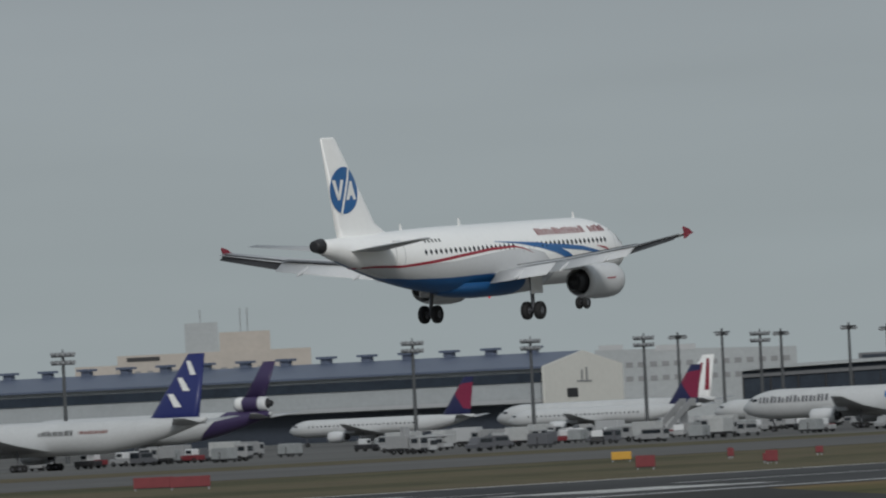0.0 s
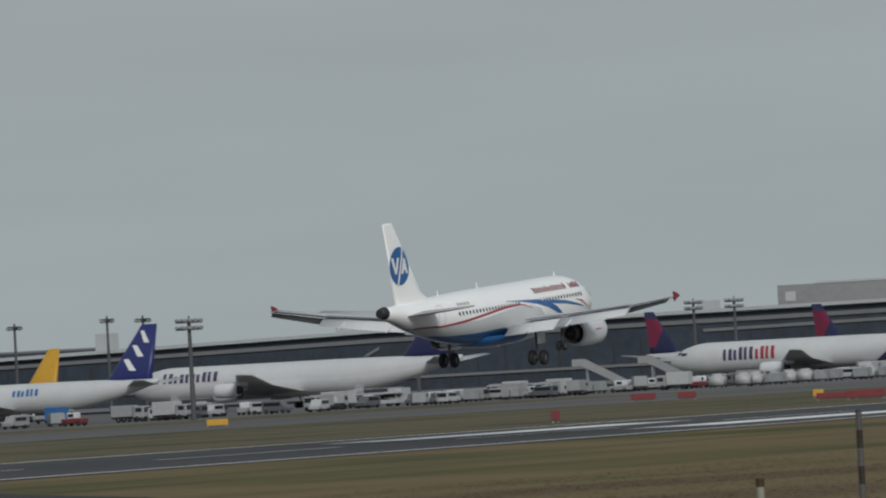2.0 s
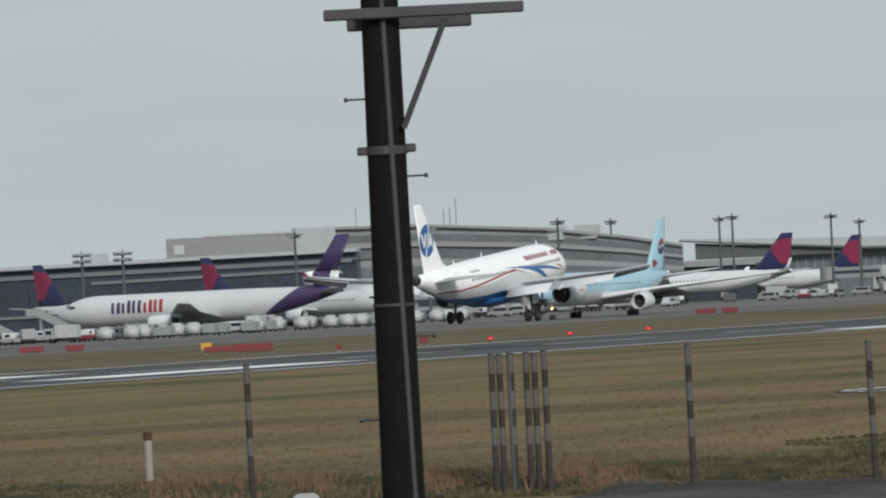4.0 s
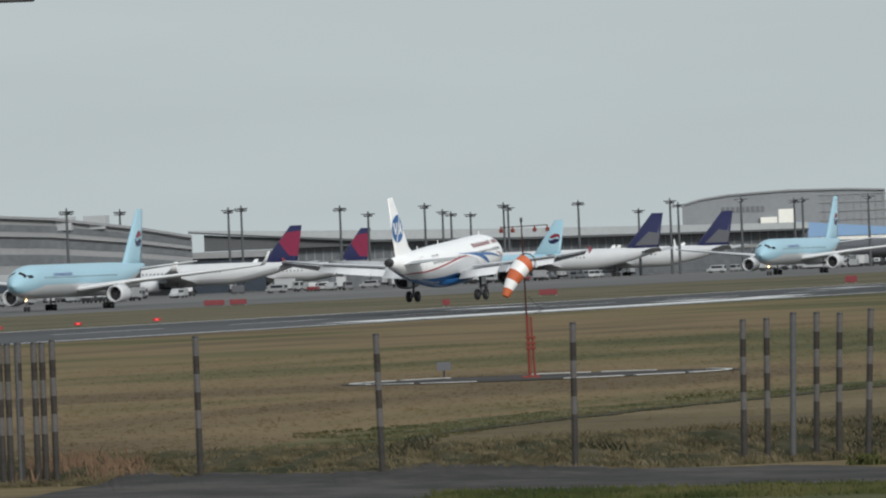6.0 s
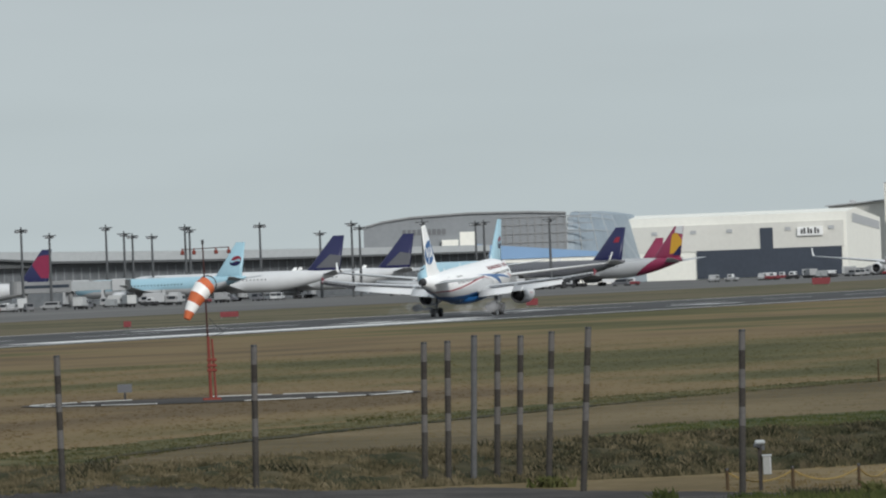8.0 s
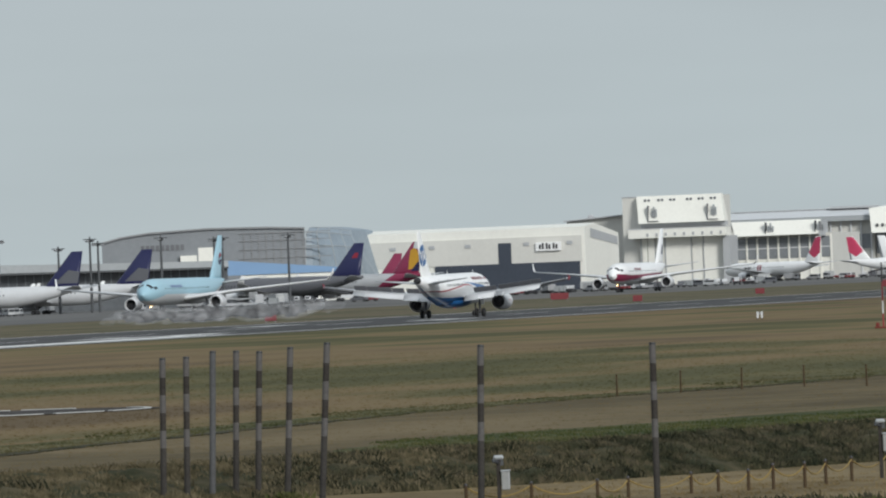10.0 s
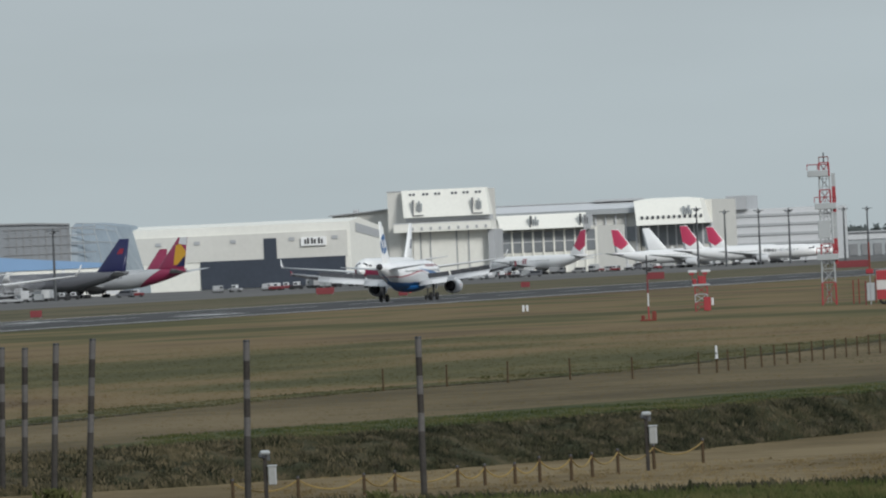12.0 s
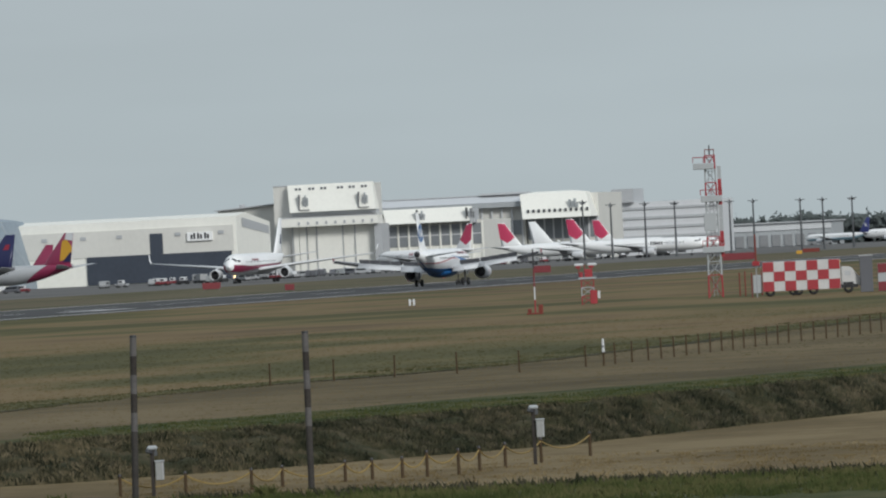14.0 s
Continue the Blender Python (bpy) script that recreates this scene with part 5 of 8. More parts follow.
def build_white_hangars():
    w = thing("maintenance_hangar", pose(0, 0, 0), "long white maintenance hangar with a dark lower door", "hangar")
    x0, x1, y0, y1 = -764.0, -668.0, 2862.0, 2914.0
    bm = bmesh.new()
    sec = [(y0, 0), (y1, 0), (y1, 19.6), (y0 + 14, 23.2), (y0, 22.0)]
    vs = [[bm.verts.new((x, y, z)) for y, z in sec] for x in (x0, x1)]
    for i in range(5):
        j = (i + 1) % 5
        bm.faces.new((vs[0][i], vs[1][i], vs[1][j], vs[0][j]))
    bm.faces.new(vs[0][::-1])
    bm.faces.new(vs[1])
    bmesh.ops.recalc_face_normals(bm, faces=bm.faces[:])
    part("shell", bm, M_WHANGAR, w, "white cladding")
    part("wall_panel", bx(x0 - 1, x1 - 1.2, y0 - 0.3, y0 - 0.02, 9.8, 19.0), M_PALEWALL, w, "pale grey wall cladding")
    part("hangar_door", bx(-722, x1 - 2, y0 - 0.6, y0 - 0.32, 0.2, 10.0), M_DARKDOOR, w, "dark blue-grey sliding door")
    part("door_slot", bx(-699, -694.5, y0 - 0.62, y0 - 0.32, 10.0, 17.2), M_DARKDOOR, w)
    part("sign_board", bx(-685.5, -676.5, y0 - 1.2, y0 - 0.32, 14.0, 17.0), M_WHITE, w, "white sign board with plain dark strokes")
    for xa, xb, za, zb in ((-684.2, -683.6, 14.7, 16.2), (-683.2, -682.6, 14.7, 16.7), (-681.8, -681.2, 14.7, 16.7), (-680.8, -680.2, 14.7, 16.2), (-679.3, -678.7, 14.7, 16.7), (-678.3, -677.7, 14.7, 16.2)):
        part("sign_mark", bx(xa, xb, y0 - 1.4, y0 - 1.22, za, zb), M_DARK, w)
    for x in (-752, -738, -724, -711, -690, -674.5):
        part("vent", bx(x, x + 2.0, y0 - 0.6, y0 - 0.32, 16.0, 17.2), M_GREYPAINT, w)
    bm = bmesh.new()
    q = [bm.verts.new((x1 + 0.15, y, z)) for y, z in ((y0 + 8, 18.2), (y1 - 2, 15.4), (y1 - 2, 18.2), (y0 + 8, 21.4))]
    bm.faces.new(q)
    part("side_window", bm, M_GREYPAINT, w, "long grey side window")
    t = thing("tall_hangar", pose(0, 0, 0), "tall white hangar with an overhanging upper front", "hangar")
    Y = 3172.0
    part("tower_wall", bx(-725.6, -685.6, Y + 2, Y + 14, 0, 34.0), M_PALEWALL, t, "pale grey side wall")
    part("parapet", bx(-725.8, -719.4, Y + 1.8, Y + 14.2, 34.0, 34.4), M_GREYPAINT, t)
    part("rear_hall", slant_front(-752, -726, (Y + 20, Y + 60), (25.8, 27.6)), M_PALEWALL, t, "pale grey rear hall")
    part("rear_roof", slant_front(-753, -726, (Y + 18, Y + 62), (26.3, 28.1), 0.45), M_GREYPAINT, t)
    part("roof_plant", bx(-744.5, -742.5, Y + 24, Y + 26, 26.4, 28.2, 0.2), M_GREYPAINT, t)
    part("upper_front", visor((-719.3, -685.8), (-717.8, -684.0), 34.4, 23.8, Y - 1.0, Y - 5.0, Y + 1.8), M_WHANGAR, t, "sloping white upper front")
    # shadow gap between upper front and canopy, painted grey
    part("soffit_shade", bx(-717.6, -684.2, Y - 2.0, Y + 1.9, 22.2, 23.75), M_GREYPAINT, t, "recess painted grey as its shade")
    for x in (-715.6, -714.2, -710.3, -708.9, -705.6, -704.2, -699.0, -697.6, -694.4, -693.0, -689.6, -688.2):
        vent = part("vent", bx(x - 0.5, x + 0.5, Y - 1.9, Y - 1.3, 32.2, 33.2), M_GREYPAINT, t)
        part("louvre", bx(x - 0.35, x + 0.35, Y - 2.0, Y - 1.9, 32.4, 33.0), M_MASTGREY, vent)
    for x in (-714.2, -690.8):          # bracketed emblem panels, as plain strokes
        part("bracket", bx(x, x + 0.22, Y - 5.2, Y - 2.6, 24.6, 30.6), M_DARKGREY, t)
        part("bracket", bx(x + 0.22, x + 4.2, Y - 5.4, Y - 4.6, 24.5, 24.75), M_DARKGREY, t)
        for dx, z0, z1 in ((1.6, 26.2, 28.6), (2.3, 25.8, 30.2), (3.1, 26.2, 29.2)):
            part("emblem", bx(x + dx, x + dx + 0.42, Y - 4.6, Y - 3.0, z0, z1), M_BUILDGREY, t)
    part("canopy", bx(-721.6, -683.0, Y - 7, Y + 1.9, 18.2, 21.6), M_WHANGAR, t, "white canopy band")
    part("canopy_edge", bx(-721.8, -682.8, Y - 7.2, Y + 1.9, 21.6, 21.9), M_LIGHTGREY, t)
    for i in range(9):
        x = -714 + i * 3.6
        part("vent", bx(x - 0.4, x + 0.4, Y - 7.3, Y - 7.02, 18.9, 20.0), M_GREYPAINT, t)
    for i, (x0, x1) in enumerate(((-717.6, -715.6), (-715.3, -712.6), (-712.2, -708.6), (-708.3, -698.4), (-698.0, -693.6), (-693.2, -685.2))):
        part("hangar_door", bx(x0, x1, Y - 1.0 - 0.35 * (i % 2), Y + 1.7, 0.2, 18.1), M_WHANGAR, t, "tall white door leaf")
    for x in (-718.0, -712.45, -708.45, -698.2, -693.4):
        part("door_rail", bx(x - 0.2, x + 0.2, Y - 1.5, Y - 1.36, 0.2, 18.1), M_GREYPAINT, t)
    # the shadow on this buttress is put into its grey colour
    part("buttress", bx(-685.0, -682.2, Y - 5, Y + 9, 0, 18.1), M_GREYPAINT, t)
    u = thing("linked_hangar", pose(0, 0, 0), "white hangar with sloping visor and grey glazed doors", "hangar")
    part("wall", bx(-695, -656, 3236, 3290, 0, 18.0), M_PALEWALL, u)
    part("visor", visor((-696.0, -660.4), (-693.4, -660.4), 23.3, 17.6, 3234.5, 3229.0, 3236.0), M_WHANGAR, u, "sloping white visor")
    part("visor_end", bx(-660.3, -658.6, 3230, 3240, 16.8, 22.4), M_GREYPAINT, u)
    for i in range(9):
        x = -694 + i * 4.2
        leaf = part("glazed_door", bx(x, x + 3.5, 3235, 3235.8, 8.6, 16.6), M_HANGARGLASS, u, "grey glazed door leaf")
        part("glazing_bar", bx(x, x + 3.5, 3234.9, 3235.0, 12.4, 12.8), M_LIGHTGREY, leaf)
        part("column", bx(x + 3.5, x + 4.2, 3234.6, 3235.8, 0.2, 17.4), M_WHANGAR, u, "white column")
        part("lower_panel", bx(x, x + 3.5, 3235.1, 3235.8, 0.3, 8.4), M_WHANGAR, u)
    for x in (-681.6, -661.8):
        part("bracket", bx(x, x + 0.3, 3229.4, 3232.4, 18.4, 22.8), M_MASTGREY, u)
        for dx, hh in ((1.0, 2.6), (1.9, 3.6), (2.8, 2.4)):
            part("emblem", bx(x + dx, x + dx + 0.45, 3230.0, 3231.6, 18.8, 18.8 + hh), M_BUILDGREY, u)
    v = thing("far_hangar", pose(0, 0, 0), "long grey-roofed hangar with a white sloping end", "hangar")
    part("wall", bx(-790, -722, 3654, 3714, 0, 24.4), M_PALEWALL, v)
    part("roof", visor((-789, -722.5), (-790, -722.5), 29.8, 26.6, 3672, 3652, 3714), M_LIGHTGREY, v, "long pale grey roof")
    part("eaves", bx(-790.5, -722, 3650, 3714, 24.4, 26.5), M_BUILDGREY, v)
    part("roof_edge", bx(-790, -722.4, 3671, 3714, 29.85, 30.3), M_GREYPAINT, v)
    part("roof_edge", bx(-745, -722.4, 3668, 3671, 30.0, 30.9), M_GREYPAINT, v)
    part("window_band", bx(-746, -723.5, 3653.4, 3653.9, 12.1, 18.4), M_HANGARGLASS, v, "grey band of windows")
    for i in range(6):
        part("column", bx(-746 + i * 4.5, -745.4 + i * 4.5, 3652.8, 3653.4, 0, 24.3), M_LIGHTGREY, v)
    part("end_block", bx(-722, -689.5, 3657, 3714, 0, 29.0), M_PALEWALL, v)
    part("visor", visor((-722.6, -693.0), (-720.4, -689.6), 29.6, 18.6, 3647.0, 3640.0, 3657.0), M_WHANGAR, v, "sloping white end front")
    part("ridge", visor((-716, -700), (-722, -693), 30.4, 29.6, 3650.0, 3648.0, 3657.0), M_WHANGAR, v)
    for i in range(12):
        part("vent", bx(-718.6 + i * 2.4, -717.6 + i * 2.4, 3641.2, 3642.0, 21.2, 22.6), M_MASTGREY, v)
    for i, hh in enumerate((4.4, 3.4, 4.8, 2.6)):
        part("emblem", bx(-700.0 + i * 1.15, -699.3 + i * 1.15, 3642.2, 3644.6, 22.8, 22.8 + 0.8 * hh), M_BUILDGREY, v)
    for i in range(8):
        x = -721.5 + i * 4.0
        part("glazed_door", bx(x, x + 3.3, 3655.8, 3656.9, 9.5, 18.4), M_HANGARGLASS, v, "grey glazed door leaf")
        part("lower_panel", bx(x, x + 3.3, 3656.0, 3656.9, 0.3, 9.3), M_PALEWALL, v)
        part("mullion", bx(x + 3.3, x + 4.0, 3655.6, 3656.9, 0.3, 18.4), M_LIGHTGREY, v)
    o = thing("banded_office", pose(0, 0, 0), "pale grey office block with grey window bands", "office building")
    part("wall", bx(-719, -668, 3845, 3880, 0, 24.6), M_LIGHTGREY, o)
    part("stair_tower", bx(-718, -708.0, 3842, 3870, 24.6, 31.0), M_GREYPAINT, o)
    for z in (21.0, 16.6, 12.2, 7.8):
        part("window_band", bx(-718.5, -668.5, 3844.4, 3844.9, z, z + 1.1), M_GREYPAINT, o, "grey band of windows")
    f = thing("distant_building", pose(0, 0, 0), "long low pale grey building far beyond the taxiway", "building")
    part("wall", bx(-800, -737, 4600, 4640, 0, 12.8), M_BUILDGREY, f)
    part("roof", bx(-801, -736, 4598, 4642, 12.8, 13.6), M_GREYPAINT, f)
    part("upper_cladding", bx(-799.5, -737.5, 4599.4, 4599.95, 9.0, 12.6), M_LIGHTGREY, f, "pale upper cladding")
    for k in range(9):
        part("bay_door", bx(-798 + k * 6.8, -793.4 + k * 6.8, 4599.3, 4599.9, 0.3, 6.6), M_BANDGREY, f, "grey bay door")


build_warehouse()
build_office()
build_grey_block()
build_concourse()
build_main_terminal()
build_wing_terminal()
build_curved_hangar()
build_white_hangars()


def build_far_woods():
    """A belt of far trees: many leaf clumps with an uneven top."""
    verts, faces = [], []
    rng = random.Random(5)
    for i in range(2600):
        x = -1000 + rng.random() * 420
        y = 4700 + rng.random() * 26 + 0.02 * x
        top = 15.2 + 3.0 * noise.noise(Vector((x * 0.03, 0.3, 0))) + 1.6 * rng.random()
        r = 1.2 + 1.2 * rng.random()
        z = rng.random() * (top - 2)
        for c in range(22):
            cx, cy, cz = x + rng.gauss(0, r * 0.6), y + rng.gauss(0, r * 0.5), z + abs(rng.gauss(0, r * 0.8))
            s = 0.8 + rng.random() * 0.7
            k = len(verts)
            tri = [(cx + rng.gauss(0, s), cy + rng.gauss(0, s), cz + rng.gauss(0, s)) for _ in range(3)]
            (ax, _, az), (px, _, pz), (qx, _, qz) = tri
            verts += tri
            faces.append((k, k + 1, k + 2) if (px - ax) * (qz - az) - (pz - az) * (qx - ax) > 0 else (k, k + 2, k + 1))
    me = bpy.data.meshes.new("far_woods")
    me.from_pydata(verts, [], faces)
    me.materials.append(M_TREE)
    soft_lit(me, (0.1, -0.55, 0.83))
    tagged(new("far_woods", me), "dark belt of distant trees beyond the airport", "trees", "", "stuff")


build_far_woods()


# ---------- parked and taxiing airliners ----------
def parked(tip, rz, kind):
    """The stand of an airliner whose fin tip is over the place tip."""
    fy = TYPES[kind]["fy"] + 0.5
    a = radians(rz)
    return pose(tip[0] + math.sin(a) * fy, tip[1] - math.cos(a) * fy, 0, 0, 0, rz)


SLASHES = [[(0.40, 0.10), (0.56, 0.10), (0.88, 0.33), (0.72, 0.33)], [(0.30, 0.37), (0.48, 0.37), (0.84, 0.60), (0.66, 0.60)], [(0.22, 0.64), (0.42, 0.64), (0.82, 0.88), (0.62, 0.88)]]
RING = [(0.42 + 0.40 * math.cos(2 * math.pi * i / 24), 0.46 + 0.27 * math.sin(2 * math.pi * i / 24)) for i in range(24)]
RING2 = [(0.42 + 0.31 * math.cos(2 * math.pi * i / 24), 0.46 + 0.21 * math.sin(2 * math.pi * i / 24)) for i in range(24)]
DOT = [(0.38 + 0.28 * math.cos(2 * math.pi * i / 20), 0.42 + 0.15 * math.sin(2 * math.pi * i / 20)) for i in range(20)]
WAVE = [(0.12, 0.43), (0.26, 0.47), (0.40, 0.44), (0.52, 0.40), (0.66, 0.44), (0.66, 0.39), (0.52, 0.35), (0.40, 0.39), (0.26, 0.42), (0.12, 0.38)]
DELTA_UP = [(0.0, 0.08), (0.28, 0.10), (0.95, 0.52), (0.97, 0.80), (0.0, 0.84)]
G1 = "airliners parked nose-in along the apron"
airliner("freighter", "twin_mid", parked((-657, 1007), 90, "twin_mid"), "white cargo airliner with a royal blue fin", M_HAZEWHITE, M_DEEPBLUE,
         figures=[(M_WHITE, s) for s in SLASHES], titles=[(8, 15, 0.1, 0.5, M_GREYPAINT), (-8, -2, 0.15, 0.45, M_DARK), (-14, -9, 0.2, 0.4, M_BROWNRED)], windows=False, group=G1)
airliner("freighter", "tri_wide", parked((-887, 1384), 90, "tri_wide"), "white three-engined cargo airliner with a purple tail", M_HAZEWHITE, M_PURPLE,
         tail_paint=(M_PURPLE, -19.0, -11.5), windows=False, group=G1)
airliner("airliner", "twin_narrow", parked((-940, 1547), 90, "twin_narrow"), "white airliner with a dark blue and red fin", M_HAZEWHITE, M_NAVY, belly=M_GREYPAINT, figures=[(M_DULLRED, DELTA_UP)], group=G1)
airliner("airliner", "twin_narrow", parked((-869, 1521), 90, "twin_narrow"), "white airliner with a dark blue and red fin", M_HAZEWHITE, M_NAVY, belly=M_GREYPAINT, figures=[(M_DULLRED, DELTA_UP)], group=G1)
airliner("airliner", "twin_mid", parked((-892, 1567), 90, "twin_mid"), "white airliner with red strokes on its fin", M_HAZEWHITE, M_WHITE,
         figures=[(M_CRIMSON, [(0.05, 0.1), (0.2, 0.1), (0.5, 0.9), (0.3, 0.9)]), (M_CRIMSON, [(0.4, 0.1), (0.6, 0.1), (0.75, 0.8), (0.62, 0.8)])], group=G1)
airliner("freighter", "twin_mid", parked((-644, 1236), 90, "twin_mid"), "white cargo airliner with grey lettering bars and a blue fin", M_HAZEWHITE, M_DEEPBLUE,
         figures=[(M_WHITE, s) for s in SLASHES], titles=[(7.5, 21, 0.10, 0.56, M_DARKGREY, 9), (-8, -3.0, 0.16, 0.62, M_BLUE, 3)], windows=False, group=G1)
airliner("freighter", "twin_narrow", parked((-744, 1389), 90, "twin_narrow"), "cargo airliner with a yellow fin", M_HAZEWHITE, M_YELLOW, windows=False, group=G1)
airliner("freighter", "four_wide", parked((-685, 1438), 90, "four_wide"), "white four-engined cargo jumbo with a navy fin and ring emblem", M_HAZEWHITE, M_NAVY, belly=M_LIGHTGREY, belly_z=0.0,
         figures=[(M_WHITE, RING), (M_NAVY, RING2), (M_WHITE, [(0.34, 0.34), (0.50, 0.34), (0.54, 0.58), (0.38, 0.58)])], titles=[(13, 25, 0.10, 0.66, M_PURPLE, 5)], windows=False, group=G1)
airliner("airliner", "twin_mid", parked((-742, 1657), 250, "twin_mid"), "white airliner with a dark blue and red fin", M_HAZEWHITE, M_NAVY, figures=[(M_DULLRED, DELTA_UP)], group=G1)
airliner("airliner", "twin_mid", parked((-722, 1702), 250, "twin_mid"), "white airliner with a dark blue and red fin", M_HAZEWHITE, M_NAVY, figures=[(M_DULLRED, DELTA_UP)], group=G1)
airliner("freighter", "tri_wide", parked((-603, 1486), 90, "tri_wide"), "white three-engined cargo airliner with a purple tail", M_HAZEWHITE, M_PURPLE,
         tail_paint=(M_PURPLE, -20.0, -11.0), titles=[(12.5, 19.0, -0.2, 0.6, M_PURPLE, 3), (8.0, 12.3, -0.2, 0.6, M_SIGNRED, 2)], windows=False, group=G1)
airliner("airliner", "twin_wide", parked((-711, 2060), 90, "twin_wide"), "white airliner with a tall dark blue and red fin", M_LIGHTGREY, M_NAVY, belly=M_GREYPAINT, figures=[(M_DULLRED, DELTA_UP)], group=G1)
airliner("airliner", "twin_mid", parked((-722, 2149), 90, "twin_mid"), "white airliner with a dark blue and red fin", M_LIGHTGREY, M_NAVY, belly=M_GREYPAINT, figures=[(M_DULLRED, DELTA_UP)], group=G1)
airliner("airliner", "twin_mid", parked((-670, 2157), 75, "twin_mid"), "pale blue airliner with a round fin emblem", M_PALEBLUE, M_PALEBLUE, belly=M_LIGHTGREY, belly_z=-0.25,
         figures=[(M_CRIMSON, DOT), (M_NAVY, [(u, v - 0.02) for u, v in DOT[10:]]), (M_PALEBLUE, WAVE)], group=G1)
UFIG = [(M_DARKGREY, [(0.02, 0.0), (0.75, 0.0), (0.5, 0.42), (0.02, 0.36)])]
airliner("airliner", "twin_wide", parked((-653, 2192), 90, "twin_wide"), "white airliner with a blue fin and grey globe lines", M_LIGHTGREY, M_NAVY, belly=M_LIGHTGREY, belly_z=-0.1, figures=UFIG, group=G1)
airliner("airliner", "twin_wide", parked((-646, 2236), 90, "twin_wide"), "white airliner with a blue fin and grey globe lines", M_LIGHTGREY, M_NAVY, belly=M_LIGHTGREY, belly_z=-0.1, figures=UFIG, group=G1)
airliner("airliner", "twin_wide", parked((-617, 2356), 78, "twin_wide"), "dark grey airliner with a navy fin and red patch", M_DARKGREY, M_NAVY, belly=M_MASTGREY,
         figures=[(M_CRIMSON, [(0.25, 0.5), (0.55, 0.5), (0.5, 0.68), (0.25, 0.68)])], group=G1)
airliner("airliner", "twin_narrow", parked((-622, 2420), 90, "twin_narrow"), "white airliner with a dull red fin", M_WHITE, M_MAGENTA, group=G1)
airliner("airliner", "twin_wide", parked((-612, 2405), 72, "twin_wide"), "grey airliner with a red tail and yellow fin stripe", M_GREYPAINT, M_MAGENTA, tail_paint=(M_MAGENTA, -24.0, -15.0), belly=M_GREYPAINT,
         figures=[(M_YELLOW, [(0.0, 0.10), (0.42, 0.05), (0.75, 0.72), (0.5, 0.8), (0.0, 0.5)]), (M_NAVY, [(0.0, 0.0), (0.3, 0.0), (0.1, 0.3), (0.0, 0.35)]), (M_LIGHTGREY, [(0.0, 0.72), (0.6, 0.78), (0.75, 1.0), (0.0, 1.0)])], group=G1)
REDFIN = [(M_HAZERED, [(0.0, 0.28), (0.35, 0.06), (0.95, 0.3), (0.98, 0.98), (0.03, 0.98)])]
airliner("airliner", "twin_mid", parked((-617, 3017), 52, "twin_mid"), "white airliner with a red arc on its fin by the hangars", M_WHITE, M_WHITE, figures=REDFIN, titles=[(8, 12, 0.0, 0.4, M_DARK), (2, 4.5, -0.2, 0.6, M_CRIMSON)], group=G1)
for kd, tip, ttl, fg in (("twin_mid", (-639.5, 3188), [], REDFIN), ("twin_wide", (-686, 3486), [], []), ("twin_mid", (-597, 3107), [(4, 9, 0.0, 0.5, M_DARK), (10, 16, 0.0, 0.5, M_LIGHTGREY)], REDFIN), ("twin_mid", (-637, 3371), [], REDFIN)):
    airliner("airliner", kd, parked(tip, 262, kd), "white airliner with a red-arced fin among its fellows" if fg else "all white airliner parked among others", M_WHITE, M_WHITE, figures=fg, titles=ttl, group=G1)
airliner("airliner", "twin_mid", parked((-668, 4570), 70, "twin_mid"), "white airliner far off on the apron", M_WHITE, M_DEEPBLUE, group=G1)
airliner("airliner", "twin_narrow", parked((-706, 4530), 58, "twin_narrow"), "white and blue airliner far off on the apron", M_WHITE, M_DEEPBLUE, belly=M_PALEBLUE, belly_z=-0.3, figures=[(M_WHITE, SLASHES[1])], group=G1)

taxi_a = airliner("taxiing_airliner", "twin_wide", pose(-501.6, 1360, 0, 0, 0, 180), "pale blue wide-body airliner taxiing with its lamp lit", M_PALEBLUE, M_PALEBLUE, belly=M_LIGHTGREY, belly_z=-0.2,
                  figures=[(M_CRIMSON, DOT), (M_NAVY, [(u, v - 0.02) for u, v in DOT[10:]]), (M_PALEBLUE, WAVE)], titles=[(10, 19, 0.3, 0.5, M_PALETITLE)], lights=True, wing_mat=M_LIGHTGREY)
taxi_b = airliner("taxiing_airliner", "twin_wide", pose(-495, 1766, 0, 0, 0, 180), "pale blue wide-body airliner taxiing with its lamp lit", M_PALEBLUE, M_PALEBLUE, belly=M_LIGHTGREY, belly_z=-0.2,
                  figures=[(M_CRIMSON, DOT), (M_NAVY, [(u, v - 0.02) for u, v in DOT[10:]]), (M_PALEBLUE, WAVE)], titles=[(10, 19, 0.3, 0.5, M_PALETITLE)], lights=True, wing_mat=M_LIGHTGREY)
taxi_c = airliner("taxiing_airliner", "twin_wide", pose(-501.3, 2224, 0, 0, 0, 180), "white airliner with a red band taxiing, lamp lit", M_WHITE, M_WHITE, belly=M_LIGHTGREY, belly_z=-0.55,
                  figures=[(M_NAVY, [(0.2, 0.2), (0.6, 0.2), (0.5, 0.5), (0.2, 0.5)])], titles=[(8, 16, 0.3, 0.5, M_CRIMSON)], lights=True, wing_mat=M_LIGHTGREY)
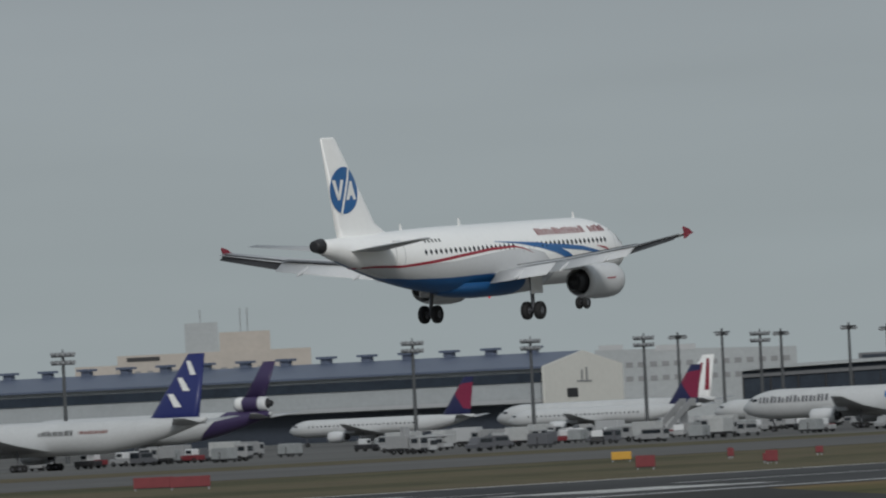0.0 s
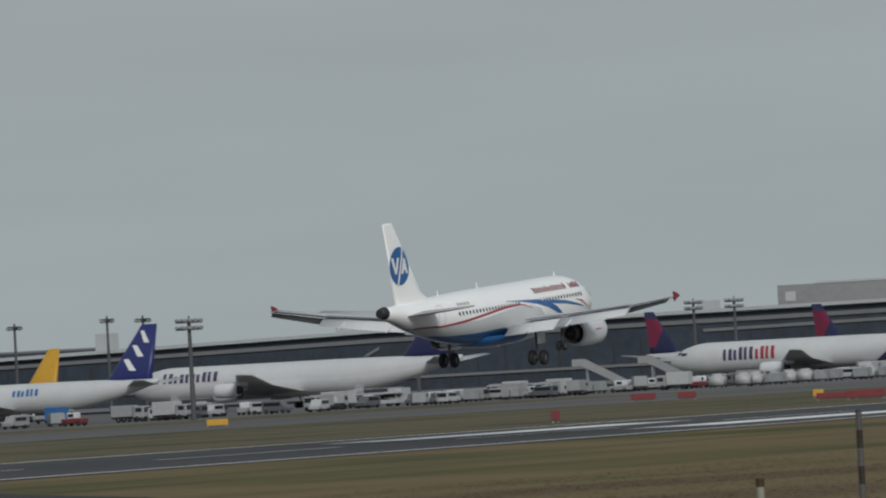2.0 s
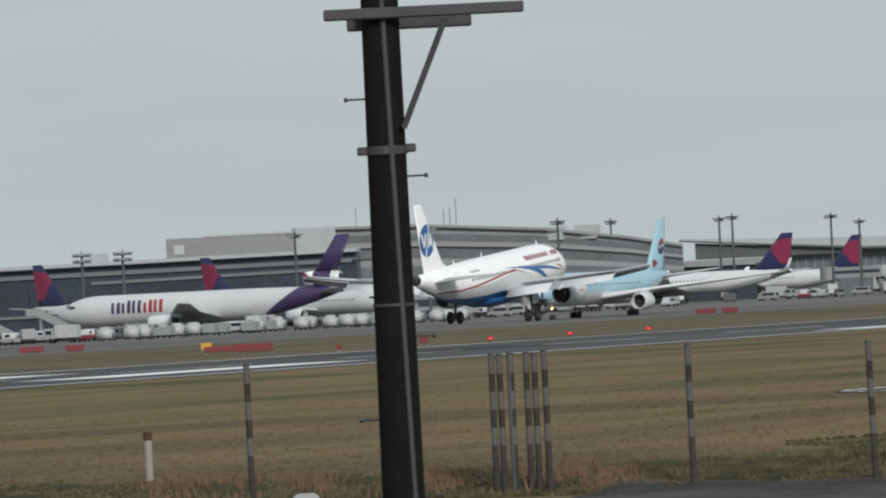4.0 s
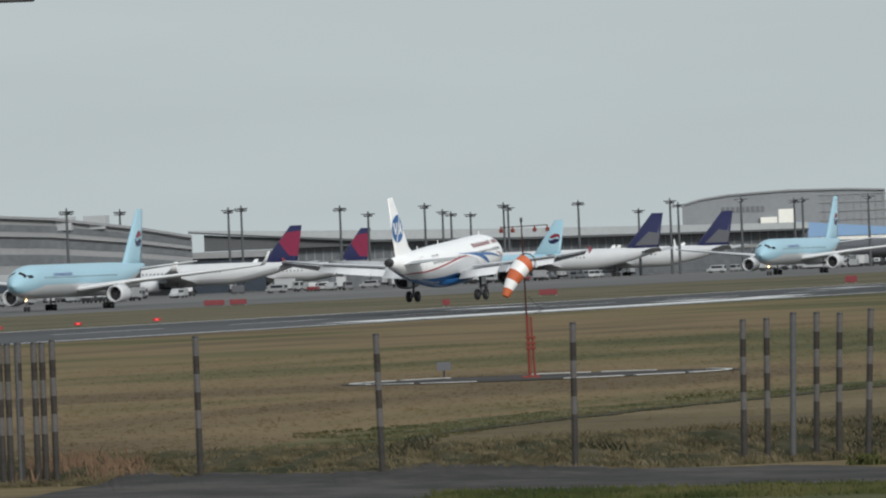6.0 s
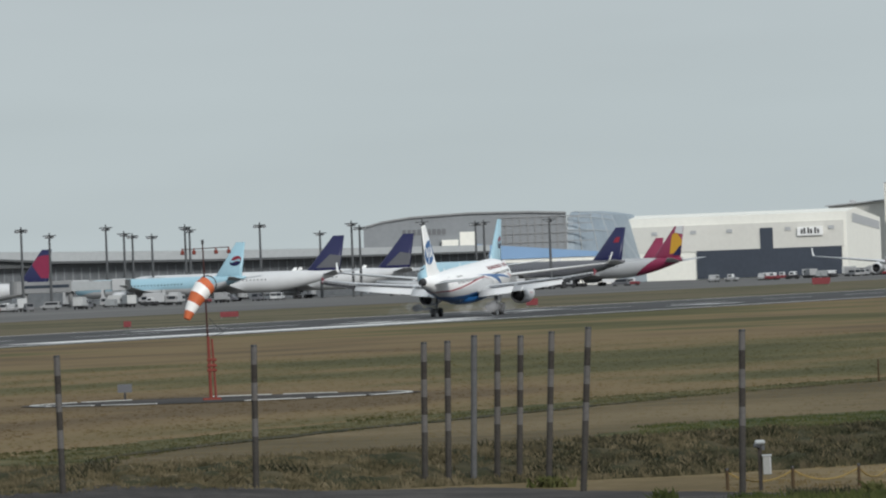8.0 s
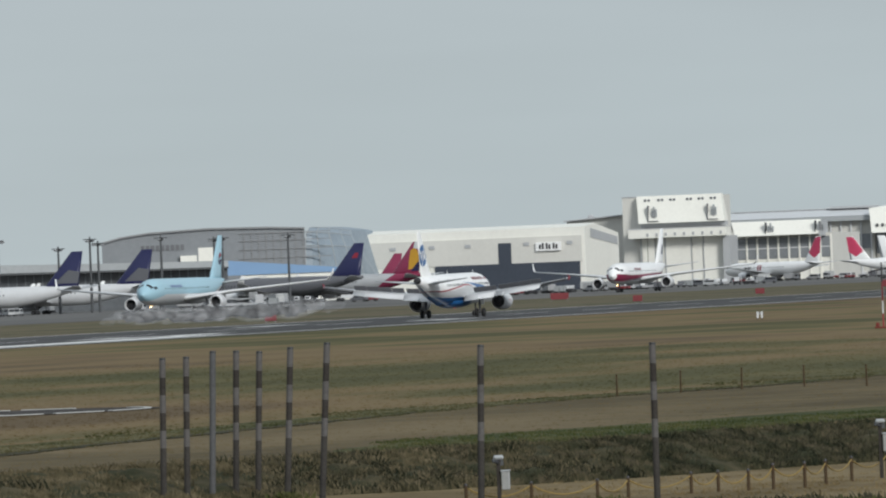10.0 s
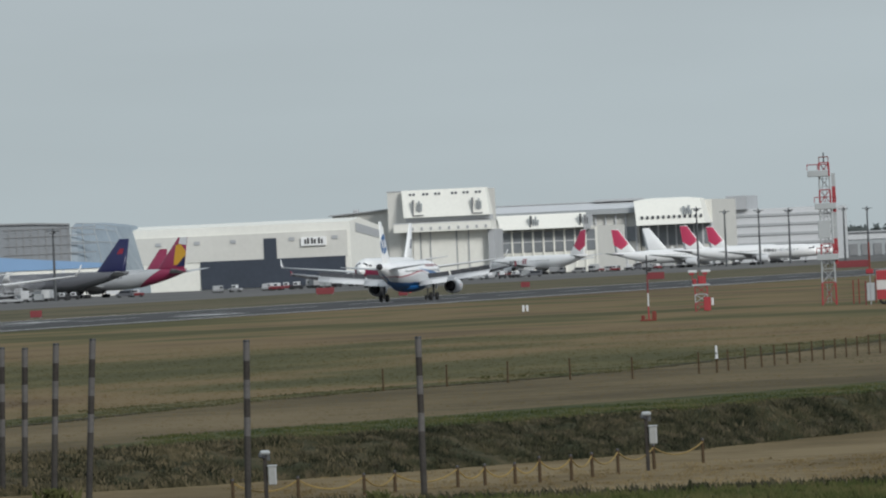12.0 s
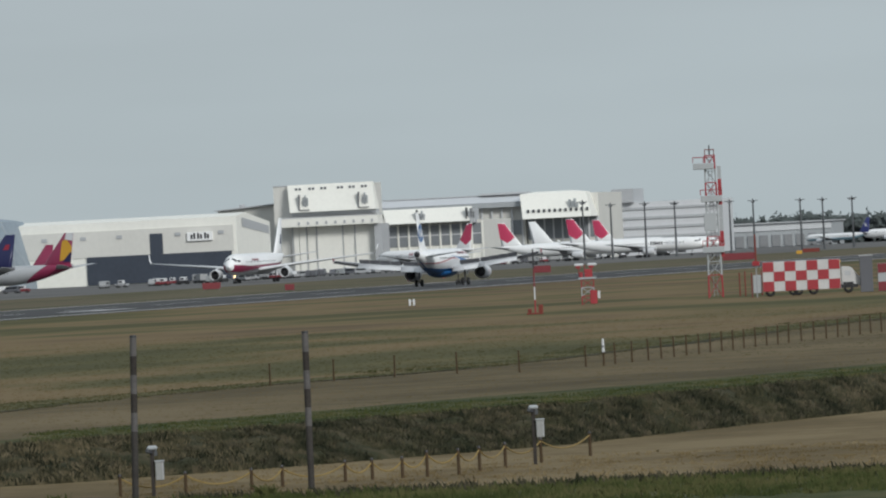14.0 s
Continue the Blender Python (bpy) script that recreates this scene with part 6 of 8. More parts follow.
for o in list(taxi_c.children):
    if o.name.startswith("fuselage"):
        s_w = TYPES["twin_wide"]
        hull_c = Hull(s_w["nose"], s_w["tail"], s_w["r"], s_w["zc"], s_w["r"] * 3.0, s_w["r"] * 7.2, s_w["r"] * 0.12, s_w["r"] * 0.22)
        part("cheat_line", hull_c.band([(-22, 5.0, 5.15), (-12, 4.35, 4.9), (10, 3.75, 4.6), (20, 3.3, 4.55), (27.0, 2.95, 4.8), (30.6, 3.2, 4.9)], (1, -1), 0.05), M_DULLRED, o, "red painted band")
        part("cheat_line", hull_c.band([(-20, 4.6, 4.68), (-10, 3.95, 4.15), (12, 3.35, 3.55), (24.0, 2.85, 2.95)], (1, -1), 0.05), M_PURPLE, o, "thin purple painted line")


# ---------- floodlight masts ----------
def build_mast(height, big):
    m = thing("floodlight_mast", pose(0, 0, 0), "tall grey floodlight mast with a lamp head on the apron", "light mast", "floodlight masts along the apron")
    part("mast", tube(bmesh.new(), (0, 0, 0), (0, 0, height), 0.42, 0.26, 10), M_MASTGREY, m, "", True)
    bm = bmesh.new()
    if big:
        for z in (height - 1.6, height - 0.2):
            box(bm, -1.9, 1.9, -0.9, 0.9, z, z + 0.25)
        tube(bm, (0, 0, height - 1.8), (0, 0, height + 1.2), 0.12)
    else:
        tube(bm, (0, 0, height - 1.1), (0, 0, height - 0.35), 0.3, 0.85, 10)
        box(bm, -1.9, 1.9, -0.3, 0.3, height - 0.4, height - 0.15)
        box(bm, -0.3, 0.3, -1.9, 1.9, height - 0.4, height - 0.15)
        tube(bm, (0, 0, height - 0.1), (0, 0, height + 0.5), 0.2)
    head = part("lamp_head", bm, M_MASTGREY, m)
    me = None
    spots = [(x, y, z) for z in ((height - 1.1, height + 0.35) if big else (height - 0.42,)) for x in ((-1.6, -0.55, 0.55, 1.6) if big else (-1.85, -1.1, 1.1, 1.85)) for y in ((-0.7, 0.7) if big else (0.0,))]
    for x, y, z in spots:
        if me is None:
            b2 = bx(-0.42, 0.42, -0.3, 0.3, -0.3, 0.22, 0.06)
            ob = part("floodlight", b2, M_STEEL, head)
            me = ob.data
        else:
            ob = new("floodlight", me)
            ob.parent = head
        ob.matrix_basis = pose(x, y, z - (0.0 if big else 0.12 * abs(x)), 0, 20 if x < 0 else -20, 0)
    return m


MASTS = [(-839, 1243, 19.4, 1), (-839.5, 1362, 19.4, 1), (-846, 1416.5, 19.2, 1), (-852, 1471, 19.2, 1), (-856, 1526, 19.4, 1), (-895.7, 1561, 20.6, 0), (-887.7, 1566, 21, 0), (-876.7, 1572, 20.4, 0), (-864, 1579, 21, 0),
         (-885.6, 1636, 20.9, 0), (-867.3, 1645, 21.5, 0), (-860.5, 1649, 21.2, 0), (-586, 1138, 15.2, 1), (-781, 1622, 18.2, 1), (-727, 1646.6, 17.4, 1), (-719, 1650, 17.4, 1),
         (-708, 1720, 20.5, 0), (-681, 1731, 20.7, 0), (-654, 1741, 20.6, 0)]
MASTS += [(x * 1.1, y * 1.1, 5.04 + (z - 5.04) * 1.1, 0) for x, y, z in ((-691.5, 1876.6, 21.1), (-667.4, 1885.4, 20.5), (-664.5, 1886.4, 20.8), (-642.4, 1894, 19.9), (-636.1, 1896.1, 18.3))]
MASTS += [(x * 1.15, y * 1.15, 5.04 + (z - 5.04) * 1.15, 0) for x, y, z in ((-623.4, 1900.4, 19.7), (-619.4, 1901.7, 18.1), (-617.5, 1902.3, 17.5), (-613.1, 1903.7, 17.2), (-605.6, 1906.1, 19.1),
          (-604.6, 1906.4, 18.4), (-588.7, 1911.4, 18.95), (-575.1, 1915.5, 16.5), (-567.9, 1917.7, 18.5), (-566.1, 1918.2, 17.5), (-551.8, 1922.4, 18.2), (-539.7, 1925.8, 17.45), (-537.8, 1926.3, 17.6), (-522.8, 1930.5, 17.7))]
MASTS += [(x * 1.55, y * 1.55, 5.04 + (z - 5.04) * 1.55, 0) for x, y, z in ((-374.3, 1964.7, 16.1), (-367.8, 1965.9, 15.1), (-359.9, 1967.4, 15), (-352.9, 1968.6, 14.8), (-340.1, 1970.9, 14.5), (-334.6, 1971.8, 14.4), (-323.6, 1973.6, 14.1), (-318.4, 1974.5, 13.95), (-311.5, 1975.6, 13.9))]
MAST_OF = {}
for x, y, z, big in MASTS:
    if big not in MAST_OF:
        MAST_OF[big] = (build_mast(z - 0.3, big), z - 0.3)
        MAST_OF[big][0].matrix_world = pose(x, y, 0.03, 0, 0, 60)
    else:
        proto, z0 = MAST_OF[big]
        copy_thing(proto, pose(x, y, 0.03, 0, 0, 60 + (x * 7) % 30) @ Matrix.Diagonal((1, 1, (z - 0.3) / z0, 1)))


def jet_bridge():
    v = thing("jet_bridge", pose(0, 0, 0), "grey boarding bridge on a wheeled leg at the terminal", "boarding bridge", "boarding bridges along the terminal")
    part("outer_tunnel", bx(-1.6, 1.6, 0, 14, 4.2, 7.2, 0.08), M_BANDGREY, v)
    part("inner_tunnel", bx(-1.3, 1.3, -11, 0.2, 4.4, 6.9, 0.08), M_BUILDGREY, v)
    for sx in (-1, 1):
        part("window_strip", bx(sx * 1.62 - 0.03, sx * 1.62 + 0.03, 0.6, 13.4, 5.5, 6.3), M_DARKFACADE, v)
    cabin = part("cabin", bx(-2.0, 2.0, -14.5, -10.9, 4.0, 7.3, 0.2), M_GREYPAINT, v)
    part("canopy_hood", bx(-1.7, 1.7, -15.6, -14.5, 4.2, 7.0, 0.1), M_MASTGREY, cabin)
    for x in (-1.3, 1.3):
        part("leg", bx(x - 0.3, x + 0.3, -8.6, -8.0, 0.9, 4.6), M_GREYPAINT, v)
    part("bogie", bx(-1.9, 1.9, -8.9, -7.7, 0.3, 0.95, 0.05), M_DARK, v)
    part("pedestal", tube(bmesh.new(), (0, 13, 0), (0, 13, 4.3), 0.9, 0.9, 12), M_BANDGREY, v)
    rot = part("rotunda", tube(bmesh.new(), (0, 14.5, 4.0), (0, 14.5, 7.5), 2.4, 2.4, 16), M_BANDGREY, v)
    part("steps", bx(2.1, 3.2, -13.5, -9.5, 0.1, 0.3), M_STEEL, rot)
    return v


BRIDGE = jet_bridge()
for i, (x, y, rz) in enumerate(((-735, 2178, 92), (-716, 2188, 84), (-712, 2140, 100), (-700, 2230, 88), (-690, 2262, 94), (-742, 2075, 86), (-730, 1880, 100), (-722, 1930, 84))):
    if i:
        copy_thing(BRIDGE, pose(x, y, 0.03, 0, 0, rz))
    else:
        BRIDGE.matrix_world = pose(x, y, 0.03, 0, 0, rz)


# ---------- ground vehicles and loads on the apron ----------
def wheels(parent, ys, half, r=0.42, w=0.28):
    me = None
    for y in ys:
        for sx in (-1, 1):
            if me is None:
                ob = part("wheel", wheel_mesh(r, w), M_TYRE, parent, "", True)
                me = ob.data
            else:
                ob = new("wheel", me)
                ob.parent = parent
            ob.location = (sx * half, y, r)


def van(color_mat, label):
    v = thing("service_van", pose(0, 0, 0), label, "van", "ground vehicles on the apron")
    bm = bmesh.new()
    prof = [(2.5, 0.45), (2.5, 1.0), (1.7, 1.15), (1.15, 2.0), (-2.4, 2.05), (-2.5, 0.45)]
    a, b = [bm.verts.new((-0.9, y, z)) for y, z in prof], [bm.verts.new((0.9, y, z)) for y, z in prof]
    bm.faces.new(a[::-1])
    bm.faces.new(b)
    for i in range(len(prof)):
        j = (i + 1) % len(prof)
        bm.faces.new((a[i], a[j], b[j], b[i]))
    bmesh.ops.recalc_face_normals(bm, faces=bm.faces[:])
    bmesh.ops.bevel(bm, geom=bm.edges[:], offset=0.08, segments=2, affect="EDGES")
    body = part("body", bm, color_mat, v)
    for sx in (-1, 1):
        part("side_window", bx(sx * 0.9 - 0.02, sx * 0.9 + 0.02, -2.0, 1.1, 1.25, 1.8), M_GLASS, body)
    part("windscreen", bx(-0.75, 0.75, -2.54, -2.48, 1.2, 1.85), M_GLASS, body)
    wheels(v, (-1.6, 1.6), 0.82, 0.36, 0.24)
    return v


def truck(box_mat, label, tall=3.4, length=7.0):
    v = thing("catering_truck", pose(0, 0, 0), label, "truck", "ground vehicles on the apron")
    part("chassis", bx(-1.0, 1.0, -length / 2, length / 2, 0.55, 0.85), M_DARK, v)
    part("load_box", bx(-1.2, 1.2, -length / 2, length / 2 - 2.1, 0.9, tall, 0.05), box_mat, v)
    cab = part("cab", bx(-1.1, 1.1, length / 2 - 1.95, length / 2, 0.6, 2.5, 0.12), M_VEHICLE, v)
    for sx in (-1, 1):
        part("side_window", bx(sx * 1.1 - 0.02, sx * 1.1 + 0.02, length / 2 - 1.5, length / 2 - 0.4, 1.55, 2.2), M_GLASS, cab)
    part("windscreen", bx(-0.95, 0.95, length / 2 - 0.02, length / 2 + 0.02, 1.5, 2.25), M_GLASS, cab)
    wheels(v, (-length / 2 + 1.2, length / 2 - 1.3), 1.0, 0.46, 0.3)
    return v


def stairs():
    v = thing("passenger_stairs", pose(0, 0, 0), "white mobile passenger stairs on a truck", "stairs", "mobile stairs on the apron")
    part("chassis", bx(-1.1, 1.1, -4.2, 3.6, 0.5, 0.95, 0.05), M_VEHICLE, v)
    part("cab", bx(-1.0, 1.0, 2.3, 4.1, 0.95, 2.2, 0.12), M_VEHICLE, v)
    for sx in (-1, 1):
        bm = bmesh.new()
        pts = [(-4.4, 0.9), (3.6, 5.0), (5.4, 5.0), (5.4, 6.3), (3.4, 6.3), (-4.4, 2.1)]
        a, b = [bm.verts.new((sx * 0.95 - 0.04, y, z)) for y, z in pts], [bm.verts.new((sx * 0.95 + 0.04, y, z)) for y, z in pts]
        bm.faces.new(a[::-1])
        bm.faces.new(b)
        for i in range(6):
            j = (i + 1) % 6
            bm.faces.new((a[i], a[j], b[j], b[i]))
        bmesh.ops.recalc_face_normals(bm, faces=bm.faces[:])
        part("side_panel", bm, M_VEHICLE, v)
    me = None
    for i in range(22):
        if me is None:
            ob = part("step", bx(-0.88, 0.88, -0.17, 0.17, -0.03, 0.03), M_STEEL, v)
            me = ob.data
        else:
            ob = new("step", me)
            ob.parent = v
        ob.location = (0, -4.2 + i * 0.36, 1.0 + i * 0.187)
    part("prop", bx(-0.7, 0.7, 2.6, 2.9, 0.9, 4.6), M_STEEL, v)
    wheels(v, (-2.8, 2.6), 0.95)
    return v


def loader():
    v = thing("cargo_loader", pose(0, 0, 0), "pale scissor-lift cargo loader with raised deck", "loader", "ground vehicles on the apron")
    part("base", bx(-1.6, 1.6, -4.5, 4.5, 0.5, 1.1, 0.05), M_GREYPAINT, v)
    part("deck", bx(-1.7, 1.7, -4.6, 4.6, 2.1, 2.4, 0.05), M_GREYPAINT, v)
    for sx in (-1, 1):
        for s in (-1, 1):
            part("scissor_arm", tube(bmesh.new(), (sx * 1.3, -3 * s, 1.1), (sx * 1.3, 3 * s, 2.1), 0.12), M_DARK, v)
        part("rail", bx(sx * 1.65 - 0.04, sx * 1.65 + 0.04, -4.5, 4.5, 3.1, 3.16), M_LIGHTGREY, v)
    part("operator_cabin", bx(1.0, 1.9, 3.0, 4.4, 2.45, 3.9, 0.06), M_VEHICLE, v)
    wheels(v, (-3.2, 3.2), 1.35)
    return v


def container(cover_mat, label, rounded):
    v = thing("cargo_container", pose(0, 0, 0), label, "container", "covered cargo containers in a row")
    part("dolly", bx(-1.2, 1.2, -1.6, 1.6, 0.35, 0.55), M_DARK, v)
    bm = bx(-1.15, 1.15, -1.55, 1.55, 0.56, 2.5 if rounded else 2.15)
    bmesh.ops.bevel(bm, geom=[e for e in bm.edges if e.verts[0].co.z > 1.5 and e.verts[1].co.z > 1.5], offset=0.5 if rounded else 0.15, segments=3, affect="EDGES")
    part("cover", bm, cover_mat, v, "", rounded)
    part("strap", bx(-1.17, 1.17, -0.08, 0.08, 0.56, 1.6), M_DARK, v)
    wheels(v, (-1.1, 1.1), 1.0, 0.24, 0.15)
    return v


def tractor(color_mat, label):
    v = thing("tow_tractor", pose(0, 0, 0), label, "tractor", "ground vehicles on the apron")
    part("body", bx(-1.0, 1.0, -1.9, 1.9, 0.4, 1.15, 0.1), color_mat, v)
    c = part("cab", bx(-0.85, 0.85, -0.6, 0.9, 1.16, 2.1, 0.1), M_LIGHTGREY, v)
    part("window", bx(-0.87, 0.87, -0.35, 0.65, 1.4, 1.9), M_GLASS, c)
    wheels(v, (-1.2, 1.2), 0.9, 0.4, 0.3)
    return v


RNG = random.Random(11)
PROTO = [van(M_VEHICLE, "small white service van"), van(M_GREYPAINT, "pale grey service van"), truck(M_VEHICLE, "white catering box truck", 2.7, 5.8), truck(M_GREYPAINT, "grey high box truck", 3.2, 6.6),
         truck(M_BLUE, "blue box truck beside an airliner", 3.0, 6.0), loader(), tractor(M_VEHICLE, "low pale tow tractor with a small cab"), stairs(), container(M_COVERGREY, "cargo container with a grey cover", False),
         van(M_DARKGREY, "dark grey service van"), tractor(M_DARK, "low black tow tractor with a small cab"), container(M_DARKGREY, "cargo container with a dark cover", False), tractor(M_BOARDRED, "low red tow tractor with a small cab"), truck(M_COVER, "white high box truck", 3.0, 6.2)]
CONT = [container(M_COVER, "cargo container under a rounded white cover", True), container(M_COVERGREY, "cargo container with a square grey cover", False)]
USED = set()


def put(proto, x, y, rz, z=0.03):
    if proto.name in USED:
        copy_thing(proto, pose(x, y, z, 0, 0, rz))
    else:
        USED.add(proto.name)
        proto.matrix_world = pose(x, y, z, 0, 0, rz)


for x0, x1, y0, y1, n, kinds in ((-640, -612, 1012, 1190, 20, (0, 1, 1, 2, 6, 6, 8, 8)), (-632, -596, 1190, 1330, 46, (0, 1, 1, 2, 6, 6, 8, 8, 5)), (-640, -598, 1330, 1490, 56, (0, 1, 1, 2, 6, 6, 6, 8, 8, 8)),
                                 (-800, -760, 1300, 1480, 30, (0, 1, 2, 3, 6, 8, 6)), (-640, -610, 1500, 1690, 12, (0, 2, 3, 6)), (-680, -640, 1880, 2150, 30, (0, 1, 2, 3, 6, 8, 5)),
                                 (-640, -600, 2150, 2330, 26, (0, 1, 2, 3, 5, 8, 8)), (-590, -565, 2330, 2560, 34, (0, 0, 1, 2, 6, 8, 8)), (-640, -600, 3000, 3300, 16, (0, 1, 2, 6)), (-720, -690, 1180, 1215, 4, (6, 0, 2)), (-720, -664, 1010, 1180, 40, (0, 1, 2, 6, 8, 8, 8, 6, 5)), (-760, -700, 1180, 1330, 34, (0, 1, 2, 3, 6, 8, 8)), (-700, -640, 1690, 1880, 22, (0, 1, 2, 6, 8)), (-585, -560, 2480, 2700, 22, (0, 1, 6, 8, 8)), (-660, -610, 2900, 3120, 18, (0, 1, 2, 6, 8))):
    for i in range(n):
        k = (i + 0.2 + 0.6 * RNG.random()) / n
        put(PROTO[RNG.choice(kinds + (9, 10, 10, 11, 12, 13))], x0 + (x1 - x0) * RNG.random(), y0 + (y1 - y0) * k, RNG.choice((0, 90, 90, 180, 270, 35)) + RNG.uniform(-8, 8))
for i in range(26):
    put(CONT[0 if RNG.random() < 0.62 else 1], -577 + RNG.uniform(-1.5, 1.5), 1316 + i * 6.6 + RNG.uniform(-0.8, 0.8), 4 + RNG.uniform(-6, 6))
for x, y, rz in ((-636, 1398, 100), (-640, 1436, 95), (-700, 1218, 0), (-800, 1470, 30)):
    put(PROTO[7], x, y, rz)
put(PROTO[4], -640, 1196, 0)


# ---------- signs, barriers and lamps between runway and taxiway ----------
def facing(x, y):
    return math.degrees(math.atan2(-x, y))


def board(x, y, w, h, mat, label, legs=0.25, name="guidance_sign"):
    s = thing(name, pose(x, y, 0, 0, 0, facing(x, y)), label, "sign", "red airfield signs")
    part("panel", bx(-w / 2, w / 2, -0.12, 0.12, legs, legs + h, 0.03), mat, s)
    part("rim", bx(-w / 2 - 0.05, w / 2 + 0.05, -0.06, 0.06, legs - 0.05, legs), M_DARK, s)
    n = max(2, int(w / 2))
    for i in range(n):
        xx = -w / 2 + 0.15 + (w - 0.3) * i / (n - 1)
        part("leg", bx(xx - 0.05, xx + 0.05, -0.05, 0.05, 0.0, legs - 0.05), M_STEEL, s)


for x, y, w, h in ((-395, 598, 3.4, 0.9), (-388, 593, 3.4, 0.9), (-345, 595, 1.6, 0.95), (-384, 678, 0.6, 0.7), (-342, 610, 0.8, 0.6), (-373, 675, 0.7, 0.6), (-392, 692, 0.5, 0.7), (-336, 600, 1.0, 0.9), (-322, 697, 0.8, 0.9),
                   (-452, 1006, 3.2, 0.8), (-440, 993, 2.4, 0.8), (-347.4, 823.1, 4.4, 0.6), (-337.4, 807.1, 4.0, 0.8), (-318, 806, 0.9, 0.7), (-312, 768, 0.6, 0.5), (-439, 1232, 3.2, 0.8), (-434, 1229, 2.6, 0.8),
                   (-312, 958, 0.9, 0.7), (-357, 1143, 2.6, 0.75), (-318, 1163, 1.6, 0.9), (-322, 1178, 1.6, 0.9), (-424, 1790, 4.0, 1.1), (-330, 1557, 1.7, 1.0), (-398, 1680, 3.4, 1.1), (-338, 1968, 7.5, 1.6), (-335, 1711, 3.4, 1.4), (-318, 1400, 1.6, 1.0)):
    board(x, y, w, h, M_BOARDRED, "red and white airfield guidance board on short legs")
board(-404, 2480, 5.0, 1.1, M_BROWNRED, "faded oxide red airfield board on short legs")
board(-378, 2300, 1.6, 0.9, M_YELLOW, "yellow airfield guidance board on short legs")
for x, y, w in ((-405, 694, 1.9), (-372, 876, 1.2), (-468, 915, 2.6)):
    board(x, y, w, 0.75, M_YELLOW, "yellow airfield guidance board on short legs")


def red_lamp(x, y):
    s = thing("guard_lamp", pose(x, y, 0, 0, 0, facing(x, y)), "small red airfield lamp on a short stem", "lamp", "red lamps beside the runway")
    part("stem", tube(bmesh.new(), (0, 0, 0), (0, 0, 0.3), 0.05), M_DARK, s)
    part("housing", bx(-0.45, 0.45, -0.1, 0.1, 0.3, 0.62, 0.04), M_SIGNRED, s)
    part("lens", bx(-0.14, 0.14, -0.14, -0.1, 0.38, 0.54), M_REDLIGHT, s)


for x, y in ((-308, 799), (-308, 822), (-308, 846), (-308, 770)):
    red_lamp(x, y)
for y0 in (440, 590, 890, 1040):     # touchdown marks
    n, ln = (1, 55) if y0 == 590 else (3 if y0 < 600 else 2, 22.5)
    for sd in (-1, 1):
        for i in range(n):
            xa = -276 + sd * (9.0 + 3.3 * i)
            xb = xa + sd * (8.0 if n == 1 else 2.2)
            mark("touchdown_mark", min(xa, xb), max(xa, xb), y0, y0 + ln, "broad white touchdown marking on the runway")
# bright sheen on the asphalt, laid down as white strips
mark("runway_sheen_strip", -256.5, -250.5, 748, 900, "broad white strip painted as sheen along the runway edge")
mark("runway_sheen_strip", -262, -258, 905, 930, "broad white strip painted as sheen along the runway edge")


def small_sign():
    s = thing("marker_board", pose(-172, 811, 0, 0, 0, facing(-172, 811)), "small white marker board with a dark stroke", "sign")
    for x0 in (-0.30, 0.10):
        part("panel", bx(x0, x0 + 0.2, -0.03, 0.03, 0.15, 0.78, 0.01), M_LIGHTGREY, s)
    part("crosspiece", bx(-0.1, 0.1, -0.02, 0.02, 0.52, 0.7), M_BANDGREY, s)
    part("leg", bx(-0.3, -0.24, -0.03, 0.03, 0, 0.15), M_DARK, s)
    part("leg", bx(0.24, 0.3, -0.03, 0.03, 0, 0.15), M_DARK, s)
    b = thing("notice_board", pose(-116.5, 357, 0, 0, 0, facing(-116.5, 357)), "small grey notice board on a post in the grass", "sign")
    part("panel", bx(-0.32, 0.32, -0.03, 0.03, 0.35, 0.72), M_DARKGREY, b)
    part("post", bx(-0.05, 0.05, -0.05, 0.05, 0, 0.35), M_DARK, b)


small_sign()


# ---------- windsock ----------


